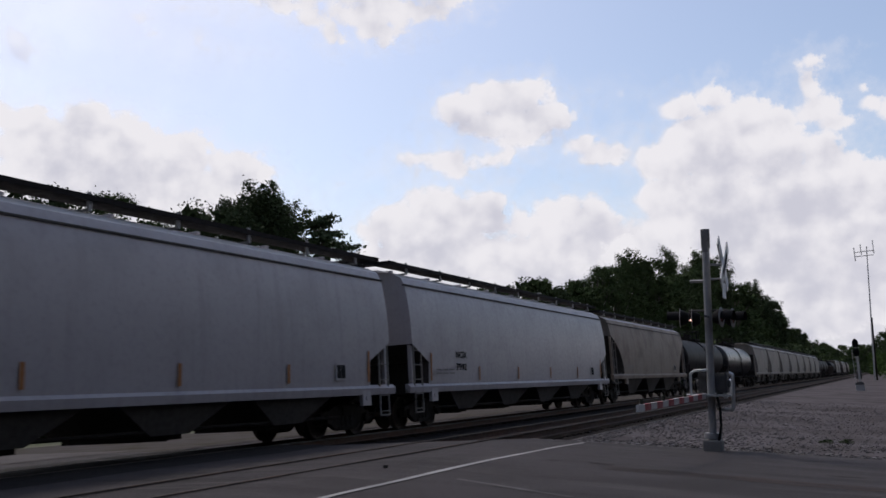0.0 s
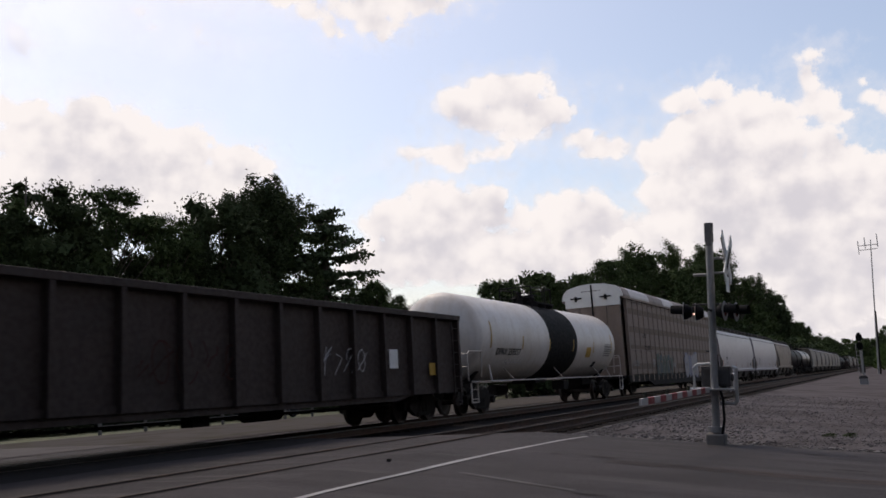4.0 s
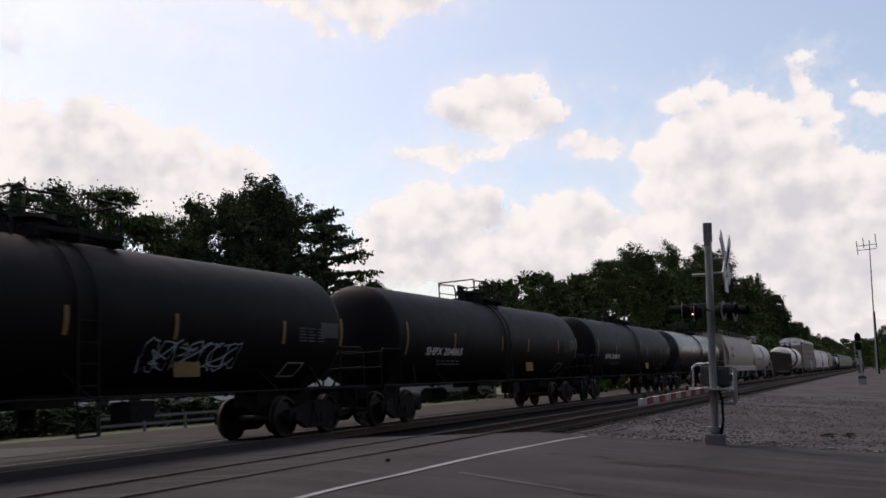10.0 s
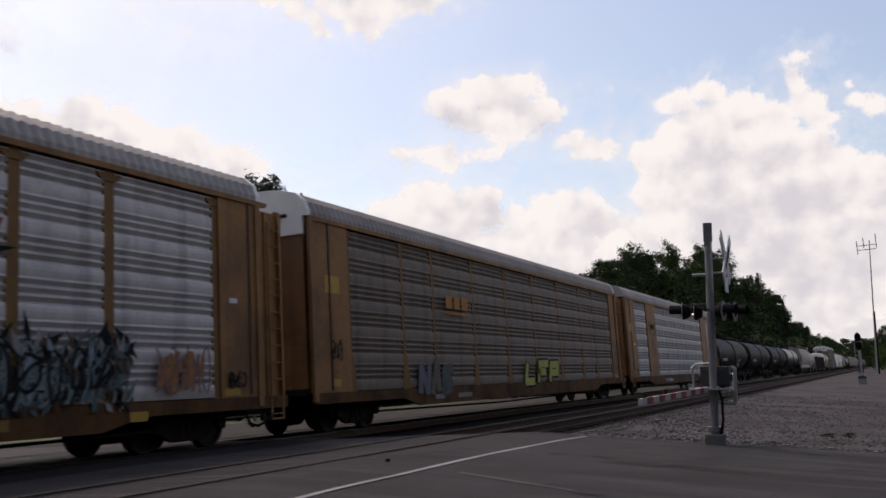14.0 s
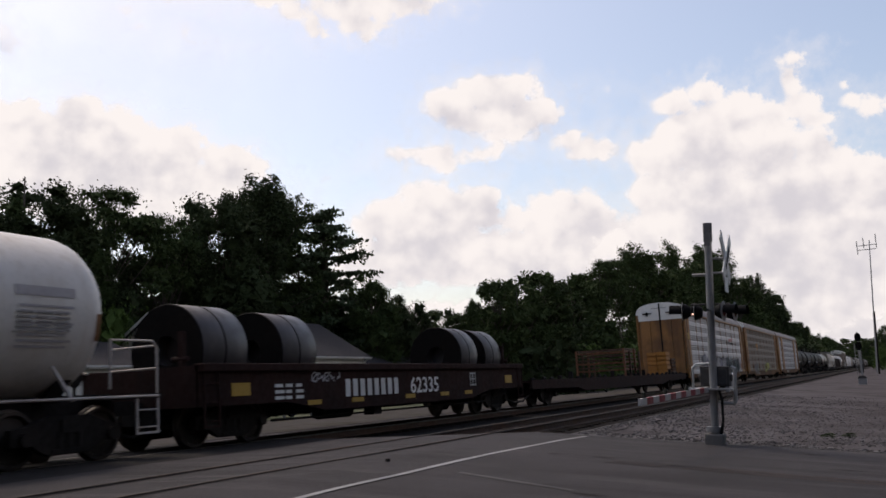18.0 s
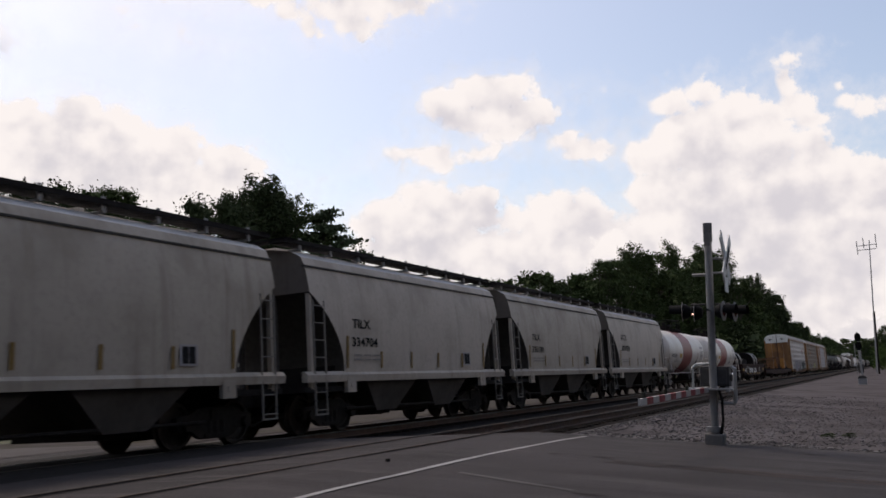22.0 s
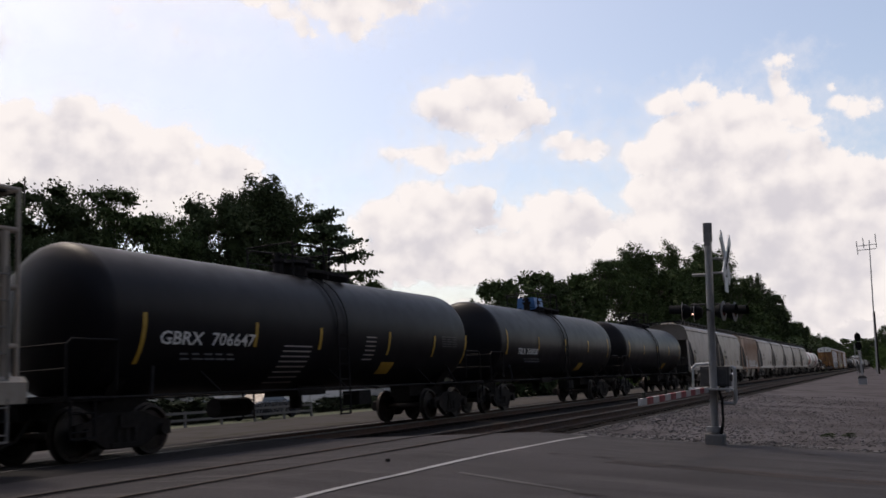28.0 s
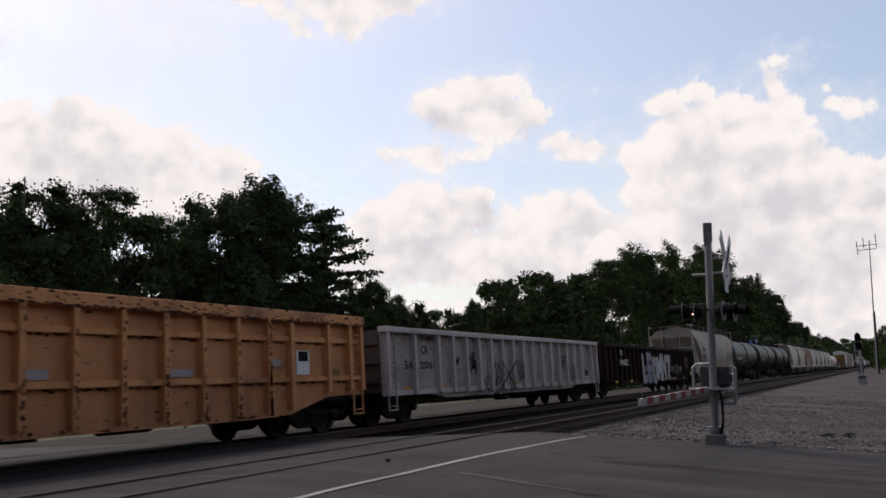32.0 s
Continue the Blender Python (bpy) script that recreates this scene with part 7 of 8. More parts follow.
# ribs and chords in a lighter orange: the light they catch is painted in
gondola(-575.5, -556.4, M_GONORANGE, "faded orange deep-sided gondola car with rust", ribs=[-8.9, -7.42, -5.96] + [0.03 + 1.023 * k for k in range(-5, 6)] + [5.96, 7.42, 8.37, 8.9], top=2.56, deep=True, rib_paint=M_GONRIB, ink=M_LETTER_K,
        decals=[rust_chips(9.0, ((2.54, 2.57, 1.703, 420), (2.56, 2.79, 1.703, 260), (2.06, 2.10, 1.535, 200), (1.17, 1.22, 1.535, 200), (0.5, 0.56, 1.535, 160), (0.6, 2.5, 1.535, 70), (0.55, 0.85, 1.693, 160), (1.15, 1.4, 1.693, 120), (0.55, 2.5, 1.693, 300)), 81), patch(6.25, 1.38, 0.50, 0.54, M_WHITE, 1.56, "data_plate"), patch(6.32, 1.68, 0.36, 0.22, M_LETTER_K, 1.568, "data_plate"), patch(-0.92, 1.37, 0.5, 0.16, M_PLATEDULL, 1.56), patch(-0.82, 1.26, 0.36, 0.08, M_YELLOW, 1.565), patch(2.28, 1.37, 0.6, 0.15, M_PLATEDULL, 1.56), patch(2.44, 1.27, 0.4, 0.08, M_YELLOW, 1.565), patch(5.3, 1.57, 0.36, 0.15, M_PLATEDULL, 1.56), patch(5.4, 1.30, 0.3, 0.1, M_YELLOW, 1.565), patch(7.65, 1.3, 0.35, 0.2, M_YELLOW_DULL, 1.56), patch(-4.0, 1.37, 0.5, 0.16, M_PLATEDULL, 1.56)])


# ---- the crossing signal with its lowered gate
M_FOOTING = mat("weathered concrete footing", (0.19, 0.18, 0.17), 0.9, dirt=(0.1, 0.095, 0.085), amount=0.5, grain=30)

def crossing_signal(x, y, z):
    th = thing("crossing_signal", "grey metal crossing signal with a lowered striped gate", "crossing signal", at=pose(x, y, z, 0, 3.6, 0))
    th.scale.z = 0.95
    bm = bmesh.new()
    box(bm, -0.16, 0.16, -0.16, 0.16, -0.3, 0.18)
    part("footing", bm, M_FOOTING, th, "grey concrete footing", bevel=0.03)
    bm = bmesh.new()
    rod(bm, (0, 0, 0.2), (0, 0, 4.02), 0.067, 14)
    rod(bm, (0, 0, 0.2), (0, 0, 0.30), 0.15, 14)
    part("mast", bm, M_ALU, th, smooth=True)
    bm = bmesh.new()
    rod(bm, (0, 0, 3.74), (0, 0, 4.10), 0.080, 14)
    box(bm, -0.05, 0.05, -0.10, -0.07, 3.66, 4.06)
    rod(bm, (0.03, -0.09, 3.92), (0.03, -0.125, 3.92), 0.045, 10)
    part("bell", bm, M_BELL, th)
    # crossbucks on both faces: two crossed white boards
    for dx, turn in ((0.30, 0),):
        cb = new("crossbuck")
        cb.parent = th
        cb.matrix_basis = pose(dx, 0.0, 3.42)
        for a in (-42, 42):
            bm = bmesh.new()
            box(bm, -0.012, 0.012, -0.60, 0.60, -0.115, 0.115)
            ob = part("board", bm, M_WHITE, cb, "white crossbuck board", bevel=0.004)
            ob.matrix_basis = pose(0.014 if a > 0 else -0.014, 0, 0, a, 0, 0)
        bm = bmesh.new()
        for k in range(4):
            box(bm, 0.03, 0.034, -0.33 + 0.17 * k, -0.20 + 0.17 * k, -0.05, 0.05)
        ob = part("board_lettering", bm, M_LETTER_K, cb)
        ob.matrix_basis = pose(0, 0, 0, 42, 0, 0)
    bm = bmesh.new()
    for zz in (3.42, 3.15):
        pipe(bm, [(0, 0, zz), (0.30, 0, zz)], 0.02)
    pipe(bm, [(-0.30, 0, 3.12), (0, 0, 3.12)], 0.03)
    part("bracket", bm, M_ALU, th)
    bm = bmesh.new()
    box(bm, 0.285, 0.30, -0.16, 0.16, 2.78, 3.06)
    part("track_sign", bm, M_WHITE, th, "small white number-of-tracks sign")
    # flashing light units: two pairs back to back on a cross arm
    bm = bmesh.new()
    pipe(bm, [(0, -0.30, 2.44), (0, 0.30, 2.44)], 0.024)
    pipe(bm, [(-0.34, 0, 2.56), (0.34, 0, 2.56)], 0.018)
    part("cross_arm", bm, M_MACHINE, th)
    for dx, dy, face in ((-0.40, -0.22, -1), (-0.26, 0.14, -1), (0.20, -0.14, 1), (0.34, 0.22, 1)):
        lu = new("light_unit")
        lu.parent = th
        lu.matrix_basis = pose(dx, dy, 2.42, 0, 0, -7 * face)
        bm = bmesh.new()
        prof = [(0.02, 0.10), (0.09, 0.09), (0.13, 0.03), (0.15, -0.02), (0.15, -0.05)]
        turned(bm, [(r, -h * face) for r, h in prof], 18, "x")
        part("housing", bm, M_BLACK, lu, smooth=True)
        bm = bmesh.new()
        turned(bm, [(0.02, 0.055 * face), (0.17, 0.055 * face), (0.185, 0.05 * face), (0.17, 0.045 * face), (0.02, 0.045 * face)], 24, "x")
        part("backplate", bm, M_PLATE, lu, "dull grey disc behind the lamp")
        bm = bmesh.new()
        n = 16
        for k in range(n):
            a0, a1 = math.pi * (-0.1 + 1.2 * k / n), math.pi * (-0.1 + 1.2 * (k + 1) / n)
            v = [bm.verts.new((xx, math.cos(a) * 0.12, math.sin(a) * 0.12)) for xx, a in ((0.06 * face, a0), (0.27 * face, a0), (0.27 * face, a1), (0.06 * face, a1))]
            bm.faces.new(v)
        part("visor", bm, M_BLACK, lu)
        bm = bmesh.new()
        turned(bm, [(0.01, 0.075 * face), (0.07, 0.073 * face), (0.10, 0.06 * face)], 16, "x")
        part("lens", bm, M_LENS, lu, "red lens")
    bm = bmesh.new()
    turned(bm, [(0.004, -0.02), (0.014, -0.018), (0.018, 0.0)], 10, "y")
    ob = part("side_light", bm, M_SIDE_LIGHT, th, "small lit side light")
    ob.matrix_basis = pose(-0.30, -0.08, 2.38)
    # gate mechanism
    bm = bmesh.new()
    box(bm, -0.24, 0.26, 0.09, 0.36, 1.03, 1.40)
    box(bm, -0.20, 0.22, 0.07, 0.09, 1.07, 1.36)
    rod(bm, (-0.28, 0.2, 1.2), (0.30, 0.2, 1.2), 0.07, 12)
    part("gate_mechanism", bm, M_GATEBOX, th, "grey gate machine housing", bevel=0.02)
    bm = bmesh.new()
    box(bm, -0.44, 0.36, -0.20, 0.24, 0.97, 1.00)
    pipe(bm, [(-0.34, -0.05, 0.98), (-0.34, -0.05, 1.38), (-0.27, -0.05, 1.44), (-0.05, -0.05, 1.45)], 0.024)
    pipe(bm, [(0.10, -0.05, 0.74), (0.34, -0.05, 0.72), (0.38, -0.05, 0.78), (0.38, -0.05, 1.36), (0.32, -0.05, 1.40)], 0.032)
    part("gate_support", bm, M_GALV, th)
    bm = bmesh.new()
    for xx in (-0.10, 0.16):
        prism(bm, [(0.30, 0.92), (0.95, 1.02), (0.95, 1.28), (0.30, 1.12)], "x", xx, xx + 0.06)
    part("counterweight", bm, M_GALV, th)
    bm = bmesh.new()
    pipe(bm, [(0.10, -0.10, 1.0), (0.16, -0.16, 0.8), (0.17, -0.16, 0.45), (0.10, -0.10, 0.05)], 0.025)
    part("cable_conduit", bm, M_BLACK, th)
    # the arm: alternate red and white stretches, hanging lamps
    arm = new("gate_arm")
    arm.parent = th
    arm.matrix_basis = pose(-0.08, -0.15, 0.975, 1.1, 0, -3.2)
    n = 13
    for k in range(n):
        a, b = 4.0 * k / n, 4.0 * (k + 1) / n
        bm = bmesh.new()
        h = 0.049
        box(bm, -0.018, 0.018, -b, -a - 0.001, -h, h)
        part("arm_stripe", bm, M_RED if k % 2 else M_ARMWHITE, arm)
    for d in (1.4, 2.67, 3.79):
        bm = bmesh.new()
        rod(bm, (0, -d, 0.05), (0, -d, 0.13), 0.026, 10)
        part("arm_lamp", bm, M_LAMPCASE, arm, "small dark gate lamp")
    return th


M_ARMWHITE = mat("dirty white reflective sheet", (0.50, 0.49, 0.48), 0.6, dirt=(0.3, 0.27, 0.25), amount=0.5)
M_PLATE = mat("dull weathered disc", (0.30, 0.29, 0.285), 0.7, amount=0.4)
M_MACHINE = mat("dull dark grey machine paint", (0.035, 0.035, 0.037), 0.7, amount=0.4)
M_BELL = mat("weathered grey bell paint", (0.14, 0.135, 0.135), 0.7, dirt=(0.07, 0.065, 0.06), amount=0.6)
M_GATEBOX = mat("weathered grey gate machine paint", (0.05, 0.049, 0.05), 0.7, dirt=(0.05, 0.045, 0.04), amount=0.5)
M_LAMPCASE = mat("dark olive lamp housing", (0.03, 0.032, 0.02), 0.6, amount=0.4)
M_LENS = mat("dark red lens", (0.10, 0.01, 0.01), 0.2)
M_SIDE_LIGHT = glow_mat("lit side light", (1.0, 0.6, 0.5), 1.1)
crossing_signal(-2.855, 16.6, -0.33)


# ---- block signal, radio mast, poles and a relay cabinet by the line
def block_signal(x, y, z):
    th = thing("block_signal", "black two-headed railway signal on a grey mast", "railway signal", at=pose(x, y, z))
    bm = bmesh.new()
    rod(bm, (0, 0, 0), (0, 0, 3.9), 0.07, 10)
    part("mast", bm, M_ALU, th)
    for zz in (3.55, 2.88):
        hd = new("signal_head")
        hd.parent = th
        hd.matrix_basis = pose(0, -0.15, zz)
        bm = bmesh.new()
        out = [(math.cos(math.tau * k / 20) * 0.22, math.sin(math.tau * k / 20) * 0.32) for k in range(20)]
        prism(bm, out, "y", -0.02, 0.02)
        part("backplate", bm, M_BLACK, hd)
        for q in (-0.16, 0.0, 0.16):
            bm = bmesh.new()
            turned(bm, [(0.08, 0.0), (0.09, -0.22), (0.075, -0.22), (0.065, -0.02)], 12, "y")
            part("hood", bm, M_BLACK, hd).matrix_basis = pose(0, 0, q)
    bm = bmesh.new()
    pipe(bm, [(-0.3, 0.25, 0), (-0.3, 0.25, 3.1)], 0.02)
    pipe(bm, [(0.1, 0.25, 0), (0.1, 0.25, 3.1)], 0.02)
    for k in range(9):
        pipe(bm, [(-0.3, 0.25, 0.2 + 0.33 * k), (0.1, 0.25, 0.2 + 0.33 * k)], 0.014)
    part("ladder", bm, M_ALU, th)
    bm = bmesh.new()
    box(bm, -0.2, 0.18, 0.1, 0.4, 0.9, 1.5)
    part("relay_box", bm, M_DULLBOX, th)
    return th


M_DULLBOX = mat("dull grey cabinet paint", (0.07, 0.068, 0.066), 0.8, gloss=0.2, amount=0.5)
block_signal(-1.75, 75.0, -0.55)
cab = thing("relay_cabinet", "squat grey metal cabinet on the gravel", "cabinet", at=pose(-1.75, 74.0, -0.62))
bm = bmesh.new()
box(bm, -0.30, 0.30, -0.25, 0.25, 0.0, 0.55)
part("housing", bm, M_ALU, cab, bevel=0.05)
bm = bmesh.new()
prism(bm, [(-0.33, 0.55), (0.33, 0.55), (0.24, 0.70), (0.10, 0.76), (-0.10, 0.76), (-0.24, 0.70)], "y", -0.28, 0.28)
part("lid", bm, M_DULLBOX, cab)

tw = thing("radio_mast", "thin grey radio mast with dipole antennas", "radio mast", at=pose(-1.55, 160, 0))
bm = bmesh.new()
rod(bm, (0, 0, -0.6), (1.35, 0, 20.8), 0.13, 8, 0.07)
part("pole", bm, M_ALU, tw)
for dx, dz, h in ((-0.9, 20.2, 2.2), (0.95, 20.4, 2.6), (-1.9, 19.5, 2.6)):
    bm = bmesh.new()
    pipe(bm, [(1.35 + dx, 0, dz - h / 2 + 0.4), (1.35 + dx, 0, dz + h / 2)], 0.07)
    pipe(bm, [(1.35, 0, 20.0), (1.35 + dx, 0, 20.0)], 0.06)
    pipe(bm, [(1.35, 0, 19.3), (1.35 + dx * 0.95, 0, 19.3)], 0.06)
    part("antenna", bm, M_ALU, tw)
up = thing("utility_pole", "weathered wooden utility pole", "pole", at=pose(-0.8, 158, -0.6))
bm = bmesh.new()
rod(bm, (-0.4, 0, 0), (0, 0, 9.8), 0.14, 8, 0.10)
part("pole", bm, M_TIE, up)


# ---- houses beyond the tracks
M_SIDING = mat("white clapboard siding", (0.62, 0.60, 0.58), 0.7, dirt=(0.45, 0.43, 0.41), amount=0.25)
M_ROOFING = mat("grey asphalt shingle", (0.040, 0.038, 0.042), 0.95, gloss=0.1, dirt=(0.034, 0.033, 0.036), amount=0.5, grain=25, bump=0.5)
M_TRIM = mat("white trim", (0.52, 0.505, 0.49), 0.5, amount=0.15)
M_GLASS = mat("dark window glass", (0.02, 0.022, 0.025), 0.08, amount=0.1, bump=0.0)


def house(x, y, z, ln, dp, wall, ridge, wins, label, gable_y=False, hip=False, rz=0.0):
    """A low house; its front faces +x, its ridge runs along y unless gable_y."""
    th = thing("house", label, "house", at=pose(x, y, z, 0, 0, rz))
    # clapboards, course by course, on the front and the near gable
    n = int(wall / 0.2)
    for face in ("front", "gable"):
        bm = bmesh.new()
        if face == "front":
            for k in range(n):
                z0, z1 = wall * k / n, wall * (k + 1) / n
                prism(bm, [(0.0, z0), (0.035, z0), (0.012, z1), (0.0, z1)], "y", 0, ln)
        else:
            m = n + 10
            top = ridge if not hip else wall
            for k in range(m):
                z0, z1 = top * k / m, top * (k + 1) / m
                f = 1.0 if z0 < wall else max(0.0, 1 - (z0 - wall) / max(ridge - wall, 0.01))
                if f <= 0.03:
                    continue
                box(bm, -dp / 2 - dp / 2 * f, -dp / 2 + dp / 2 * f, -0.03, 0.0, z0, z1 - 0.012)
        part("siding", bm, M_SIDING, th, "white clapboard")
    bm = bmesh.new()
    box(bm, -dp, 0, 0, ln, -0.3, wall)
    part("wall", bm, M_SIDING, th)
    bm = bmesh.new()
    o = 0.45
    a, b = wall - 0.05, ridge
    if hip:
        ring0 = [(-dp - o, -o, a), (o, -o, a), (o, ln + o, a), (-dp - o, ln + o, a)]
        r = dp * 0.45
        ring1 = [(-dp / 2 - 0.05, r, b), (-dp / 2 + 0.05, r, b), (-dp / 2 + 0.05, ln - r, b), (-dp / 2 - 0.05, ln - r, b)]
        loft(bm, [ring0, ring1])
    else:
        prism(bm, [(o, a), (o, a + 0.12), (-dp / 2, b + 0.14), (-dp - o, a + 0.12), (-dp - o, a), (-dp / 2, b)], "y", -o, ln + o)
    part("roof", bm, M_ROOFING, th, "grey shingle roof")
    bm = bmesh.new()
    box(bm, o, o + 0.05, -o, ln + o, a - 0.08, a + 0.10)
    part("fascia", bm, M_TRIM, th)
    bm = bmesh.new()
    box(bm, o + 0.05, o + 0.15, -o, ln + o, a + 0.0, a + 0.09)
    part("gutter", bm, M_TRIM, th)
    for wy in (0.12, ln * 0.58, ln - 0.15):
        bm = bmesh.new()
        pipe(bm, [(o + 0.1, wy, a + 0.02), (0.1, wy, a - 0.45), (0.1, wy, 0.0)], 0.04)
        part("downspout", bm, M_TRIM, th)
    if not hip:
        for sx in (-1, 1):
            bm = bmesh.new()
            x0, x1 = (o, -dp / 2) if sx > 0 else (-dp - o, -dp / 2)
            prism(bm, [(x0, a - 0.10), (x0, a + 0.10), (x1, b + 0.12), (x1, b - 0.10)], "y", -o - 0.03, -o + 0.0)
            part("rake_board", bm, M_TRIM, th)
    for wy in (-0.05, ln - 0.12):
        bm = bmesh.new()
        box(bm, 0.0, 0.05, wy, wy + 0.17, 0, wall)
        part("corner_board", bm, M_TRIM, th)
    for wy, wz, ww, wh in wins:
        wn_ = new("window")
        wn_.parent = th
        wn_.matrix_basis = pose(0.035, wy, wz)
        bm = bmesh.new()
        for q in ((-0.09, 0.0, -0.09, wh + 0.09), (ww, ww + 0.09, -0.09, wh + 0.09)):
            box(bm, 0, 0.05, q[0], q[1], q[2], q[3])
        box(bm, 0, 0.05, 0, ww, -0.09, 0)
        box(bm, 0, 0.05, 0, ww, wh, wh + 0.09)
        box(bm, 0, 0.045, 0, ww, wh / 2 - 0.025, wh / 2 + 0.025)
        part("window_frame", bm, M_TRIM, wn_)
        bm = bmesh.new()
        box(bm, 0, 0.02, 0, ww, 0, wh)
        part("pane", bm, M_GLASS, wn_)
    bm = bmesh.new()
    box(bm, -dp * 0.30, -dp * 0.30 + 0.9, -0.05, -0.02, 1.4, 2.9)
    part("gable_window", bm, M_GLASS, th)
    for k in (0.25, 0.72):
        bm = bmesh.new()
        box(bm, -dp * 0.42 - 0.2, -dp * 0.42 + 0.2, ln * k - 0.22, ln * k + 0.22, ridge - 0.45, ridge + 0.22)
        box(bm, -dp * 0.42 - 0.25, -dp * 0.42 + 0.25, ln * k - 0.28, ln * k + 0.28, ridge + 0.22, ridge + 0.28)
        part("roof_vent", bm, M_BLACK, th)
    return th


house(-38.0, 44.7, -0.1, 18.8, 9.0, 3.9, 6.9, [(2.3, 1.5, 0.9, 1.7), (7.6, 1.5, 0.9, 1.7), (15.0, 1.7, 0.6, 1.3), (16.0, 1.7, 0.6, 1.3)], "white clapboard bungalow with a grey shingle roof")
house(-38.6, 35.2, -0.1, 5.6, 8.0, 3.3, 4.9, [(1.0, 0.2, 1.0, 2.0), (3.4, 1.2, 0.9, 1.3)], "white porch wing with a grey shingle roof")
house(-39.0, 68.0, -0.1, 25.0, 9.0, 2.7, 5.4, [(9.0, 1.3, 0.9, 1.0), (18.0, 1.3, 0.9, 1.0)], "low white house with a grey shingle roof")


# ---- trees
def leaf_mat(name, col):
    m = mat(name, col, 0.65, dirt=tuple(c * 0.5 for c in col), amount=0.6, grain=3, bump=0.0)
    nt = m.node_tree
    p = nt.nodes["Principled BSDF"]
    g = nt.nodes.new("ShaderNodeNewGeometry")
    p.inputs["Specular IOR Level"].default_value = 0.12
    for lk in list(p.inputs["Roughness"].links):
        nt.links.remove(lk)
    p.inputs["Roughness"].default_value = 0.9
    base = p.inputs["Base Color"]
    c = mix_rgb(nt, base.links[0].from_socket, tuple(x * 1.25 for x in col), ramp(nt, g.outputs["Random Per Island"], 0.3, 1.0, 0, 0.6))
    nt.links.new(c, base)
    return m


M_LEAF = [leaf_mat("dark oak leaves", (0.030, 0.043, 0.019)), leaf_mat("maple leaves", (0.038, 0.057, 0.021)), leaf_mat("conifer needles", (0.040, 0.058, 0.030))]
M_LEAF_BRIGHT = leaf_mat("fresh green leaves", (0.06, 0.098, 0.026))
M_HEDGE = leaf_mat("dark hedge leaves", (0.020, 0.027, 0.014))
M_BARK = mat("dark bark", (0.06, 0.048, 0.04), 0.9, grain=18, bump=0.6)


